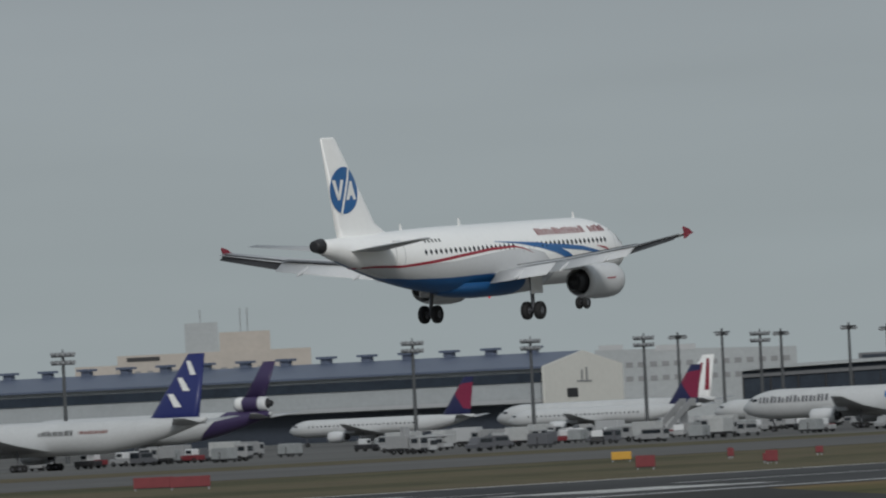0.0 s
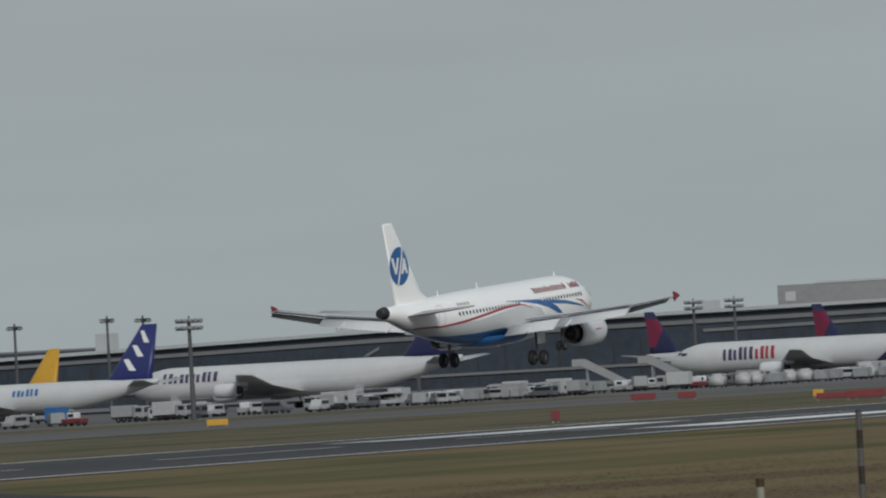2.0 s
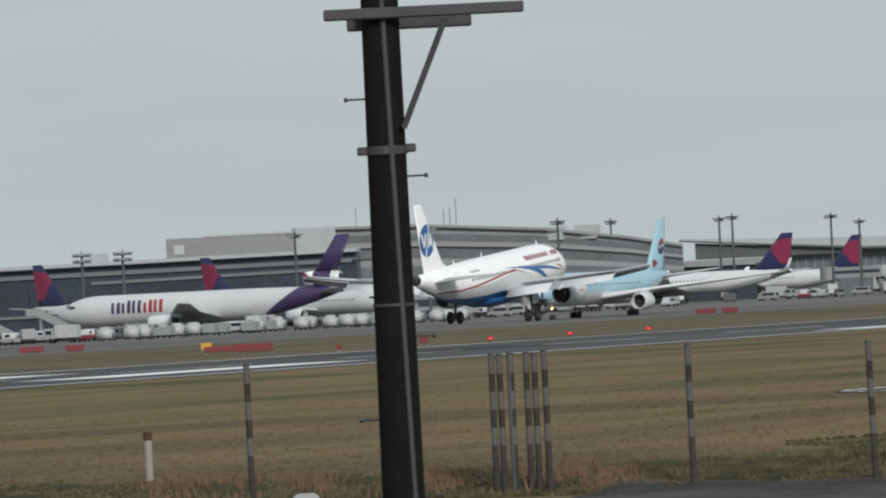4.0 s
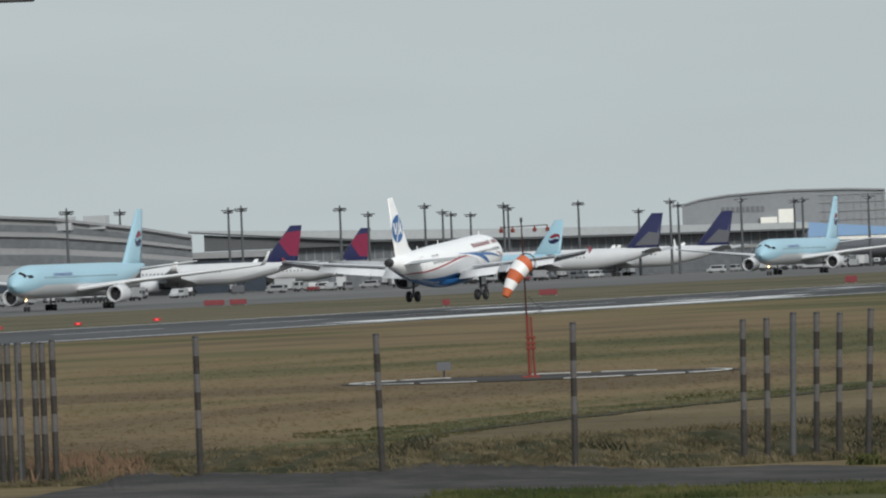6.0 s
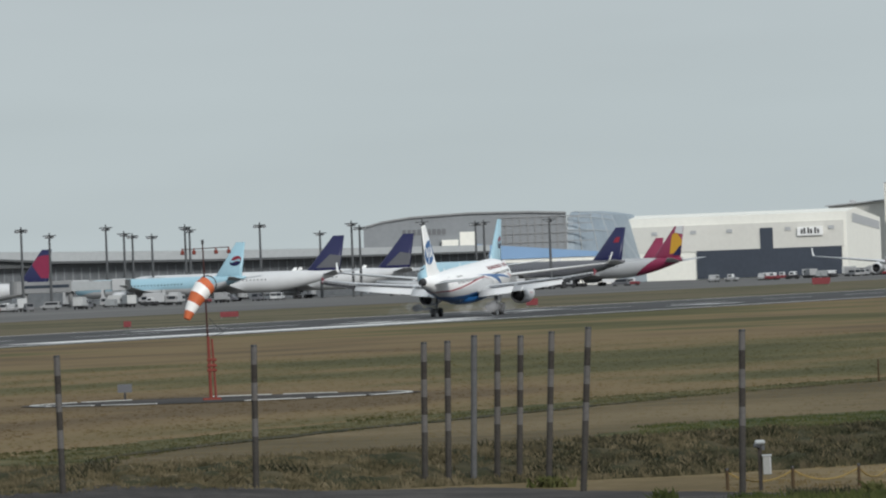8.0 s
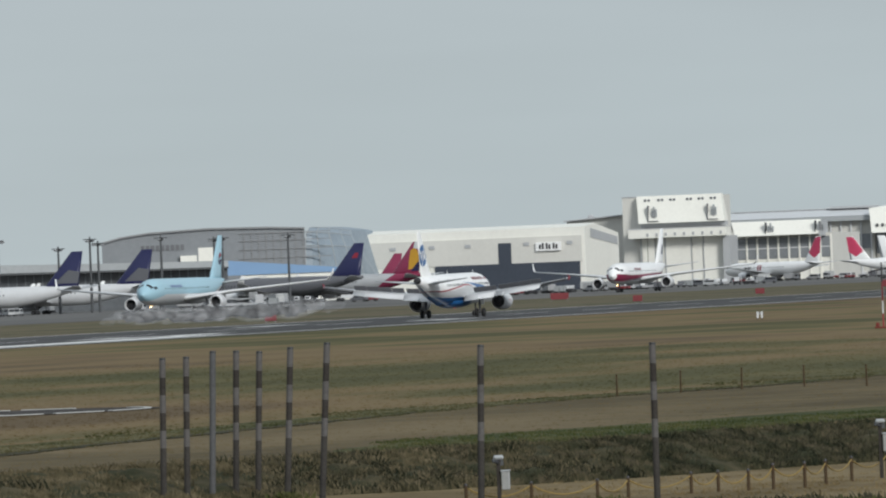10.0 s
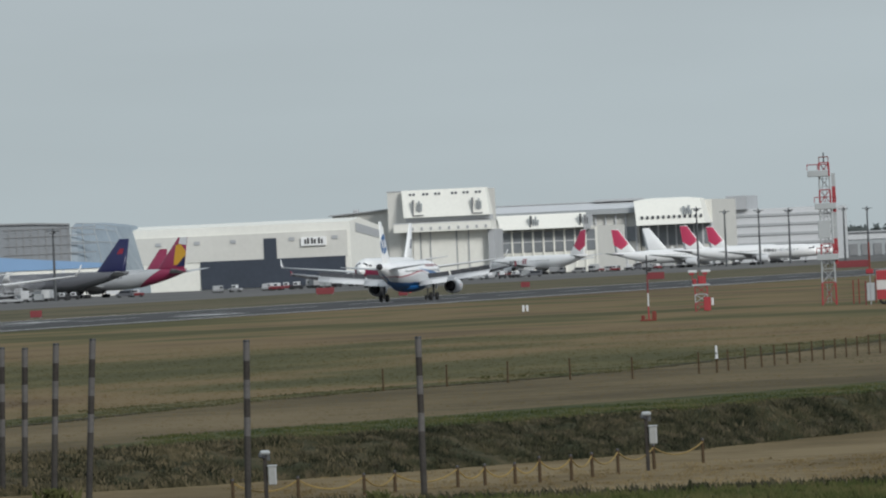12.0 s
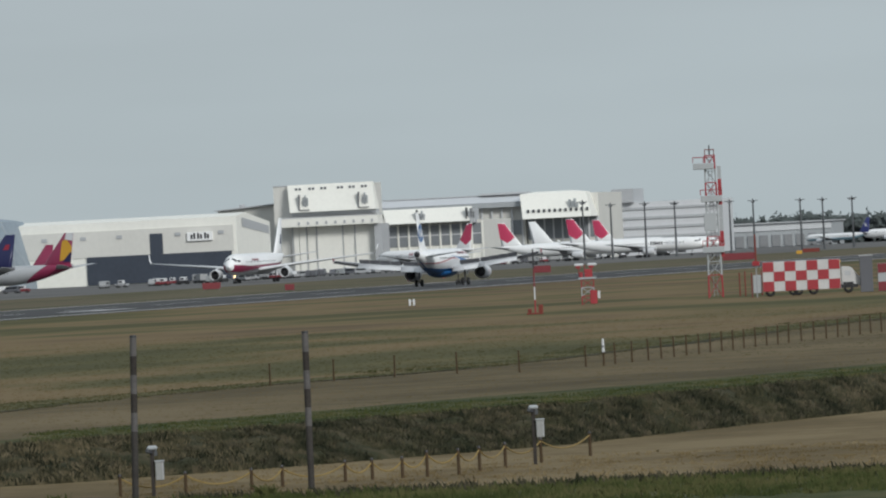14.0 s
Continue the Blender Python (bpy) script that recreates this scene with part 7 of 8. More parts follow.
def build_windsock():
    wx, wy = -109.6, 347.8
    rz = facing(wx, wy)
    w = thing("windsock_mast", pose(wx, wy, 0, 0, 0, rz), "thin red windsock mast with a lamp crossbar", "windsock mast")
    part("mast", tube(bmesh.new(), (0, 0, 0), (-0.12, 0, 6.75), 0.045, 0.03, 8), M_MASTRED, w)
    part("mast_tip", tube(bmesh.new(), (-0.12, 0, 6.75), (-0.12, 0, 6.95), 0.055, 0.055, 8), M_DARK, w)
    part("pole", tube(bmesh.new(), (0.0, 0, 0.1), (-0.03, 0, 2.75), 0.075, 0.065, 8), M_BROWNRED, w, "dark red lower pole")
    part("pole", tube(bmesh.new(), (0.22, 0, 0), (0.13, 0, 2.65), 0.055, 0.045, 8), M_BROWNRED, w)
    for z in (1.45, 1.25, 1.7):
        part("clamp", bx(-0.12, 0.3, -0.1, 0.1, z, z + 0.12, 0.02), M_BROWNRED, w)
    part("foot", bx(-0.35, 0.45, -0.3, 0.3, 0, 0.12, 0.03), M_BROWNRED, w)
    part("crossbar", tube(bmesh.new(), (-1.0, 0, 6.55), (1.0, 0, 6.6), 0.022, 0.022, 6), M_MASTRED, w)
    for x in (-1.0, -0.5, 0.45, 1.0):
        part("lamp", bx(x - 0.085, x + 0.085, -0.085, 0.085, 6.32, 6.5, 0.03), M_BROWNRED, w)
        part("stem", tube(bmesh.new(), (x, 0, 6.5), (x, 0, 6.6), 0.03, 0.03, 6), M_BROWNRED, w)
    pts = [Vector((0.05, 0, 3.55)), Vector((0.35, 0, 3.2)), Vector((0.7, 0.0, 2.95)), Vector((0.25, 0, 2.8))]
    for a, b in zip(pts, pts[1:]):
        part("cable", tube(bmesh.new(), a, b, 0.015, 0.015, 5), M_DARK, w)
    s = thing("windsock", pose(wx, wy, 0, 0, 0, rz), "orange and white banded cloth windsock hanging half filled", "windsock")
    path = [(Vector((0.02, 0.0, 5.0)), 0.52), (Vector((-0.18, 0.35, 4.78)), 0.55), (Vector((-0.38, 0.62, 4.4)), 0.48), (Vector((-0.58, 0.85, 3.95)), 0.38), (Vector((-0.74, 1.05, 3.5)), 0.29), (Vector((-0.86, 1.2, 3.1)), 0.2)]
    path = [(Vector((0.02, 0.0, 5.0)) + (p - Vector((0.02, 0.0, 5.0))) * 0.92, r * 0.78) for p, r in path]
    path = [(Vector((1.2 * p.x, -0.45 * p.y, 5.0 + 0.82 * (p.z - 5.0))), r) for p, r in path]
    mats = [M_ORANGE, M_WHITE, M_ORANGE, M_WHITE, M_ORANGE]
    seg = 18
    rings = []
    for i, (c, r) in enumerate(path):
        d = (path[min(i + 1, len(path) - 1)][0] - path[max(i - 1, 0)][0]).normalized()
        q = d.to_track_quat("Z", "Y").to_matrix()
        rings.append([tuple(c + q @ Vector((r * math.cos(2 * math.pi * k / seg) * (1 + 0.06 * math.sin(5 * k)), r * math.sin(2 * math.pi * k / seg), 0))) for k in range(seg)])
    for i in range(5):
        part("band", loft(bmesh.new(), [rings[i], rings[i + 1]], True, False, False), mats[i], s, "orange cloth band" if mats[i] is M_ORANGE else "white cloth band", True)
    bm = bmesh.new()
    for i in range(12):
        a0, a1 = 2 * math.pi * i / 12, 2 * math.pi * (i + 1) / 12
        tube(bm, (0.02 + 0.4 * math.cos(a0), 0.0, 5.0 + 0.4 * math.sin(a0)), (0.02 + 0.4 * math.cos(a1), 0.03, 5.0 + 0.4 * math.sin(a1)), 0.025, 0.025, 5)
    part("hoop", bm, M_DARK, s)
    # ring of white kerbs round the mast
    c = thing("marking_ring", pose(wx, wy + 1.5, 0.0), "ring of white painted kerbs on dark gravel round the windsock", "ring marking", "", "structure")
    bm = bmesh.new()
    o = [bm.verts.new((8.7 * math.cos(2 * math.pi * k / 48), 8.7 * math.sin(2 * math.pi * k / 48), 0.03)) for k in range(48)]
    bm.faces.new(o)
    part("gravel_disc", bm, M_MORTAR, c)
    for k in range(16):
        if k in (2, 5, 12):
            continue
        bm = bmesh.new()
        a0, a1 = 2 * math.pi * (k + 0.08) / 16, 2 * math.pi * (k + 0.9) / 16
        v = []
        for j in range(5):
            a = a0 + (a1 - a0) * j / 4
            v.append([(rr * math.cos(a), rr * math.sin(a), zz) for rr, zz in ((8.05, 0.03), (8.05, 0.065), (8.32, 0.065), (8.32, 0.03))])
        loft(bm, v)
        part("kerb", bm, M_KERB, c)
    return s


windsock = build_windsock()


# ---------- tower, checkered truck and red-white devices in the grass ----------
def build_lattice_tower():
    bx0, by0 = -128.6, 736.1
    t = thing("lattice_tower", pose(bx0, by0, 0, 0, 0, facing(bx0, by0)), "red and white lattice tower with three platforms", "tower")
    half = [(0.0, 0.62), (4.2, 0.55), (9.0, 0.48), (12.6, 0.42)]
    levels = [0, 2.0, 3.2, 4.2, 5.4, 6.6, 7.9, 9.0, 10.2, 11.4, 12.6]
    cols = [M_SIGNRED, M_BUILDGREY, M_BUILDGREY, M_SIGNRED, M_BUILDGREY, M_BUILDGREY, M_BUILDGREY, M_SIGNRED, M_BUILDGREY, M_SIGNRED]
    for (z0, z1), mt in zip(zip(levels, levels[1:]), cols):
        a, b = lerp_table(half, z0), lerp_table(half, z1)
        bm = bmesh.new()
        cs0 = [(-a, -a, z0), (a, -a, z0), (a, a, z0), (-a, a, z0)]
        cs1 = [(-b, -b, z1), (b, -b, z1), (b, b, z1), (-b, b, z1)]
        for i in range(4):
            j = (i + 1) % 4
            tube(bm, cs0[i], cs1[i], 0.075, 0.075, 6)
            tube(bm, cs0[i], cs1[j], 0.035, 0.035, 5)
            tube(bm, cs1[i], cs1[j], 0.045, 0.045, 5)
        part("lattice_bay", bm, mt, t, "red lattice bay" if mt is M_SIGNRED else "white lattice bay")
    for z, w in ((4.1, 0.95), (8.6, 0.95), (11.5, 0.85)):
        off = -0.7 if z > 11 else 0.0
        part("platform", bx(-w + off * 0.9, w * (0.4 if z > 11 else 1), -0.9, 0.9, z - 0.12, z + 0.42, 0.03), M_BUILDGREY, t, "white platform")
        bm = bmesh.new()
        xa, xb = -w + off * 0.9, w * (0.4 if z > 11 else 1)
        for x in (xa, (xa + xb) / 2, xb):
            for y in (-0.9, 0.9):
                tube(bm, (x, y, z + 0.5), (x, y, z + 0.95), 0.035, 0.035, 5)
        for y in (-0.9, 0.9):
            tube(bm, (xa, y, z + 0.95), (xb, y, z + 0.95), 0.035, 0.035, 5)
        for x in (xa, xb):
            tube(bm, (x, -0.9, z + 0.95), (x, 0.9, z + 0.95), 0.035, 0.035, 5)
        part("guard_rail", bm, M_SIGNRED, t, "red guard rail")
    for i in range(7):
        part("cable_duct", bx(0.62, 0.95, 0.2, 0.5, 3.6 + i * 1.15, 3.6 + i * 1.15 + 1.13), M_SIGNRED if i in (0, 1, 4, 5) else M_BUILDGREY, t)
    part("equipment_box", bx(-0.75, 0.35, -0.6, 0.4, 5.9, 7.5, 0.04), M_BUILDGREY, t)
    bm = bmesh.new()
    for x in (-0.4, 0.4):
        for y in (-0.4, 0.4):
            tube(bm, (x, y, 12.5), (x, y, 13.1), 0.04, 0.04, 5)
        tube(bm, (x, -0.4, 13.1), (x, 0.4, 13.1), 0.04, 0.04, 5)
        tube(bm, (-0.4, x, 13.1), (0.4, x, 13.1), 0.04, 0.04, 5)
    part("top_cage", bm, M_BROWNRED, t, "dark red top cage")
    part("top_mast", tube(bmesh.new(), (0, 0, 12.6), (0, 0, 13.5), 0.06, 0.05, 6), M_DARK, t)
    bm = bmesh.new()
    for x in (-0.16, 0.16):
        tube(bm, (x, 0.3, 0.1), (x, 0.3, 12.4), 0.025, 0.025, 5)
    for k in range(36):
        tube(bm, (-0.16, 0.3, 0.3 + 0.34 * k), (0.16, 0.3, 0.3 + 0.34 * k), 0.018, 0.018, 4, False)
    part("ladder", bm, M_STEEL, t, "galvanised steel ladder")
    for x, y, hh in ((-126.6, 737, 2.1), (-126.1, 737, 2.2), (-124.6, 737, 2.2)):
        p = thing("red_post", pose(x, y, 0), "slim red steel post beside the tower", "post", "red posts by the tower")
        part("post", tube(bmesh.new(), (0, 0, 0), (0, 0, hh), 0.06, 0.06, 8), M_BROWNRED, p)


def build_checker_truck():
    x, y = -117.0, 716.0
    t = thing("checkered_truck", pose(x, y, 0.0, 0, 0, facing(x, y)), "white runway truck with a red and white checkered box", "truck")
    part("chassis", bx(-3.6, 4.2, -1.1, 1.1, 0.45, 0.75), M_DARK, t)
    b = part("box_body", bx(-3.9, 2.75, -1.2, 1.2, 0.42, 2.97, 0.04), M_TRUCKWHITE, t)
    rw = 6.6 / 7
    for r in range(3):
        for c in range(7):
            if (r + c) % 2 == 0:
                part("check_panel", bx(-3.88 + c * rw, -3.88 + (c + 1) * rw, -1.24, -1.205, 0.45 + r * 0.833, 0.45 + (r + 1) * 0.833), M_SIGNRED, b)
    bm = bmesh.new()
    prof = [(2.8, 0.6), (4.5, 0.6), (4.55, 1.3), (4.2, 1.5), (3.7, 2.25), (2.8, 2.3)]
    a, q = [bm.verts.new((xx, -1.0, z)) for xx, z in prof], [bm.verts.new((xx, 1.0, z)) for xx, z in prof]
    bm.faces.new(a)
    bm.faces.new(q[::-1])
    for i in range(6):
        j = (i + 1) % 6
        bm.faces.new((a[i], a[j], q[j], q[i]))
    bmesh.ops.recalc_face_normals(bm, faces=bm.faces[:])
    bmesh.ops.bevel(bm, geom=bm.edges[:], offset=0.1, segments=2, affect="EDGES")
    cab = part("cab", bm, M_TRUCKWHITE, t)
    part("side_window", bx(3.15, 3.65, -1.03, -1.0, 1.5, 1.9), M_GREYPAINT, cab)
    part("wheel_arch", bx(2.95, 3.85, -1.02, -0.98, 0.6, 0.95), M_DARK, cab)
    part("bumper", bx(4.4, 4.62, -1.0, 1.0, 0.5, 0.72, 0.03), M_GREYPAINT, cab)
    part("roof_beacon", tube(bmesh.new(), (2.7, -0.6, 2.62), (2.7, -0.6, 2.85), 0.12), M_YELLOW, b)
    for xx in (-3.3, -1.3, -0.9, 0.4, 3.4):
        o = part("wheel", wheel_mesh(0.42, 0.3), M_TYRE, t, "", True)
        o.matrix_basis = pose(xx, -0.95, 0.42, 0, 0, 90)
    part("generator", bx(-4.75, -4.0, -0.9, 0.9, 0.35, 1.9, 0.05), M_BUILDGREY, t)
    part("stay_pole", tube(bmesh.new(), (-4.85, -0.8, 0), (-4.85, -0.8, 2.1), 0.05, 0.05, 6), M_BOARDRED, t)
    m = thing("striped_mast", pose(-120.9, 712.5, 0), "slender red and white warning mast", "mast")
    part("mast", tube(bmesh.new(), (0, 0, 0), (0, 0, 2.9), 0.05, 0.05, 8), M_STEEL, m)
    part("mast_top", tube(bmesh.new(), (0, 0, 2.9), (0, 0, 5.4), 0.09, 0.07, 8), M_BROWNRED, m)
    part("mast_box", bx(-0.3, 0.3, -0.2, 0.2, 2.7, 3.1, 0.03), M_SIGNRED, m)
    c = thing("equipment_cabin", pose(-111.9, 716, 0, 0, 0, 9), "grey equipment cabin beside a checkered cabin", "cabin")
    part("cabin", bx(-0.6, 0.5, -0.8, 0.8, 0, 3.1, 0.04), M_DARKGREY, c)
    part("cabin_roof", bx(-0.66, 0.56, -0.86, 0.86, 3.1, 3.18), M_GREYPAINT, c)
    d = thing("checkered_cabin", pose(-110.2, 716.3, 0, 0, 0, 9), "small red and white checkered equipment cabin", "cabin")
    part("cabin", bx(-0.8, 1.6, -0.8, 0.8, 0, 2.4, 0.04), M_BUILDGREY, d)
    for r in range(3):
        for k in range(3):
            if (r + k) % 2 == 0:
                part("check_panel", bx(-0.78 + k * 0.79, -0.78 + (k + 1) * 0.79, -0.84, -0.81, 0.05 + r * 0.78, 0.05 + (r + 1) * 0.78), M_BOARDRED, d)


def build_devices():
    x, y = -127.0, 645.0
    m = thing("weather_mast", pose(x, y, 0, 0, 0, facing(x, y)), "red and white instrument mast with a dark crossbar", "mast")
    for z0, z1, mt in ((0.12, 1.15, M_SIGNRED), (1.15, 2.15, M_LIGHTGREY), (2.15, 3.6, M_BOARDRED), (3.6, 5.1, M_DARK)):
        part("mast_section", tube(bmesh.new(), (0, 0, z0), (0, 0, z1), 0.06, 0.055, 8), mt, m)
    part("crossbar", tube(bmesh.new(), (-0.85, 0, 4.45), (0.7, 0, 4.7), 0.06), M_DARK, m)
    part("foot", bx(-0.7, 0.6, -0.4, 0.4, 0, 0.12, 0.03), M_BROWNRED, m)
    part("stay_box", bx(0.25, 0.6, -0.2, 0.2, 0.12, 0.75, 0.05), M_BROWNRED, m)
    part("stay_box", bx(-0.6, -0.3, -0.2, 0.2, 0.12, 0.45, 0.05), M_BROWNRED, m)
    part("sensor", bx(-0.95, -0.75, -0.1, 0.1, 4.33, 4.46, 0.03), M_DARK, m)
    part("sensor", bx(0.62, 0.8, -0.1, 0.1, 4.62, 4.78, 0.03), M_DARK, m)
    part("sensor", bx(-0.1, 0.35, -0.08, 0.08, 3.85, 4.0, 0.03), M_DARK, m)
    x, y = -138.3, 727.0
    d = thing("lamp_rig", pose(x, y, 0, 0, 0, facing(x, y)), "red and white airfield device with lamps on a braced frame", "lamp rig")
    part("cabinet", bx(0.1, 0.72, -0.4, 0.4, 0.05, 1.25, 0.04), M_SIGNRED, d)
    part("side_box", bx(0.76, 0.98, -0.2, 0.2, 0.5, 1.15, 0.03), M_LIGHTGREY, d)
    for i, mt in enumerate((M_SIGNRED, M_BUILDGREY, M_SIGNRED)):
        bm = bmesh.new()
        z0, z1 = i * 0.75, (i + 1) * 0.75
        for yy in (-0.3, 0.3):
            for xx in (-0.62, 0.45):
                tube(bm, (xx, yy, z0), (xx, yy, z1), 0.05, 0.05, 6)
            tube(bm, (-0.62, yy, z0), (0.45, yy, z1), 0.03, 0.03, 5)
            tube(bm, (0.45, yy, z0), (-0.62, yy, z1), 0.03, 0.03, 5)
            tube(bm, (-0.62, yy, z1), (0.45, yy, z1), 0.04, 0.04, 5)
        part("frame_bay", bm, mt, d, "red frame bay" if mt is M_SIGNRED else "white frame bay")
    part("deck", bx(-0.85, 0.7, -0.45, 0.45, 2.25, 2.4), M_BUILDGREY, d)
    part("upper_box", bx(-0.3, 0.35, -0.3, 0.3, 2.4, 3.1, 0.04), M_SIGNRED, d)
    part("upper_box", bx(-0.75, -0.45, -0.25, 0.25, 2.4, 2.85, 0.04), M_SIGNRED, d)
    for xx in (-0.8, -0.3, 0.35):
        part("stem", tube(bmesh.new(), (xx, 0, 2.4), (xx, 0, 3.45), 0.035, 0.035, 6), M_SIGNRED, d)
    for xx in (-0.75, 0.4):
        part("lamp", bx(xx - 0.42, xx + 0.38, -0.2, 0.2, 3.4, 3.62, 0.05), M_LIGHTGREY, d)
        part("lamp_hood", bx(xx - 0.3, xx + 0.1, -0.22, -0.18, 3.2, 3.4, 0.02), M_SIGNRED, d)


build_lattice_tower()
build_checker_truck()
build_devices()


# ---------- the near field: bank, road, posts, ropes ----------
def strip_mesh(name, table, mat, label, category, lift=0.03, step=0.06):
    """A ground strip between two distances, given by bearing: rows of bearing, near, far."""
    bm, prev = bmesh.new(), None
    n = int((table[-1][0] - table[0][0]) / step)
    near_t, far_t = [(a, b) for a, b, _ in table], [(a, c) for a, _, c in table]
    for i in range(n + 1):
        a = table[0][0] + (table[-1][0] - table[0][0]) * i / n
        d0 = lerp_table(near_t, a) + 0.9 * noise.noise(Vector((a * 3.1, 0, 0))) + 0.5 * noise.noise(Vector((a * 14.0, 2, 0)))
        d1 = lerp_table(far_t, a) + 0.9 * noise.noise(Vector((a * 3.7, 5, 0))) + 0.6 * noise.noise(Vector((a * 15.0, 7, 0)))
        row = []
        for j in range(5):
            x, y = polar(a, d0 + (d1 - d0) * j / 4)
            row.append(bm.verts.new((x, y, field_z(x, y) + lift)))
        if prev:
            for j in range(4):
                bm.faces.new((prev[j], row[j], row[j + 1], prev[j + 1]))
        prev = row
    bmesh.ops.recalc_face_normals(bm, faces=bm.faces[:])
    for f in bm.faces:
        if f.normal.z < 0:
            f.normal_flip()
    return tagged(link(name, bm, mat), label, category, "", "structure")


strip_mesh("road", [(13.0, 219, 220), (14.2, 218, 227), (15.0, 218, 231), (15.6, 217, 236), (17, 216, 236), (18.8, 198, 233.4), (20.3, 195, 236.5), (20.9, 195, 224), (22.5, 190, 214)], M_MORTAR, "patched dark grey asphalt service road", "road")
strip_mesh("green_verge", [(5, 345, 376), (8, 306, 334), (9.17, 296, 319), (9.94, 287.5, 308), (10.7, 280, 300), (11.7, 271.5, 292), (12.5, 263, 283), (14.04, 254.5, 272), (14.9, 251, 256)], M_GREENGRASS, "fresh green grass along the bank's top", "grass", 0.03)
strip_mesh("green_verge", [(5, 150, 223), (9, 150, 223), (11.5, 150, 222), (13, 150, 219), (15.3, 150, 218), (17.5, 150, 217), (18.6, 150, 200), (24, 150, 188)], M_GREENGRASS, "fresh green grass in front of the road", "grass", 0.02)


def blades(name, mat, label, category, spots, seed, lean=0.25, width=0.05):
    """Many bent blades and leaves: spots gives place, height and count."""
    rng = random.Random(seed)
    verts, faces = [], []
    for x, y, z, h, n, spread in spots:
        for _ in range(n):
            px, py = x + rng.gauss(0, spread), y + rng.gauss(0, spread)
            hh = h * rng.uniform(0.5, 1.15)
            a = rng.uniform(-1.5, 1.5)
            dx, dy = math.cos(a), math.sin(a)
            w = width * rng.uniform(0.6, 1.5)
            lx, ly = rng.gauss(0, lean) * hh, rng.gauss(0, lean) * hh
            k = len(verts)
            verts += [(px - dx * w, py - dy * w, z), (px + dx * w, py + dy * w, z), (px + lx * 0.5 + dx * w * 0.7, py + ly * 0.5 + dy * w * 0.7, z + hh * 0.6), (px + lx, py + ly, z + hh)]
            faces += [(k, k + 1, k + 2), (k, k + 2, k + 3)]
    me = bpy.data.meshes.new(name)
    me.from_pydata(verts, [], faces)
    me.materials.append(mat)
    soft_lit(me, (0.2, -0.5, 0.84))
    return tagged(new(name, me), label, category, "", "stuff")


def bank_spots(seed, az0, az1, n, k0, k1, h0, h1, cnt, spread, gap=-0.4):
    rng = random.Random(seed)
    out = []
    for _ in range(n):
        a = rng.uniform(az0, az1)
        top = lerp_table(AZ_D, radians(a))
        d = top - 7.0 + 7.0 * rng.uniform(k0, k1)
        if noise.noise(Vector((a * 2.2, d * 0.25, seed))) < gap:
            continue
        x, y = polar(a, d)
        out.append((x, y, field_z(x, y) - 0.03, rng.uniform(h0, h1), cnt, spread))
    return out


# a grassy ditch that runs from the bank across the airfield
DITCH = [(-75.5, 224), (-79.2, 247), (-80, 264), (-80.2, 290), (-79.8, 325), (-77, 342), (-73.6, 362), (-73.5, 404), (-75, 456), (-77, 640)]


def ditch_strip(name, off0, off1, mat, label, lift):
    bm, prev = bmesh.new(), None
    tab = [(y, x) for x, y in DITCH]
    for i in range(560):
        y = 224 + 0.75 * i
        x = lerp_table(tab, y)
        row = []
        for o in (off0, off1):
            while o > 1.0 and math.hypot(x + o + 1.0, y) < lerp_table(AZ_D, math.atan2(-x - o - 1.0, y)) + 0.6:
                o -= 0.5
            w = o + (1.3 * noise.noise(Vector((y * 0.09, o, 1))) + 0.6 * noise.noise(Vector((y * 0.45, o, 4)))) * min(1.0, 0.25 + abs(o))
            row.append((x + w, y, lift))
        if any(math.hypot(p[0], p[1]) < lerp_table(AZ_D, math.atan2(-p[0], p[1])) + 0.3 for p in row):
            prev = None          # past the bank's top edge
            continue
        row = [bm.verts.new(p) for p in row]
        if prev:
            bm.faces.new((prev[0], row[0], row[1], prev[1]))
        prev = row
    bmesh.ops.recalc_face_normals(bm, faces=bm.faces[:])
    for f in bm.faces:
        if f.normal.z < 0:
            f.normal_flip()
    tagged(link(name, bm, mat), label, "grass", "", "structure")


ditch_strip("green_verge", -4.2, 0.0, M_OLIVE, "olive green grass beside a shallow ditch", 0.02)
ditch_strip("ditch", -0.25, 0.35, M_DITCH, "dark overgrown line of a shallow ditch", 0.035)
ditch_strip("mown_strip", 0.35, 44.0, M_BARE, "worn brown grass between the ditch and the bank", 0.012)
blades("bank_scrub", M_SCRUB, "dark leafy scrub covering the bank", "scrub", bank_spots(1, 7.5, 14.4, 7200, 0.0, 0.98, 0.10, 0.24, 9, 0.22, -0.3), 1, 0.5, 0.026)
blades("bank_scrub", M_SCRUBDRY, "dry brown scrub covering the bank", "scrub", bank_spots(11, 14.0, 21.8, 7600, 0.0, 0.98, 0.10, 0.24, 9, 0.22, -0.3), 11, 0.5, 0.026)
blades("bank_dry_grass", M_SCRUBDRY, "dry brown grass on the bank", "grass", bank_spots(2, 13.0, 24.5, 8000, 0.0, 1.02, 0.12, 0.26, 7, 0.25, -0.15), 2, 0.45, 0.022)
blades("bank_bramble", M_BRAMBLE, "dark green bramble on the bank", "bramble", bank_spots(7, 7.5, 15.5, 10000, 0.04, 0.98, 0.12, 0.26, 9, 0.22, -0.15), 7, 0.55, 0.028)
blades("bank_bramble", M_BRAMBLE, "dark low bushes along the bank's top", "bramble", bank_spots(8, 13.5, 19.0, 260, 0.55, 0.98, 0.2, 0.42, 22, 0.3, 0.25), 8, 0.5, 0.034)
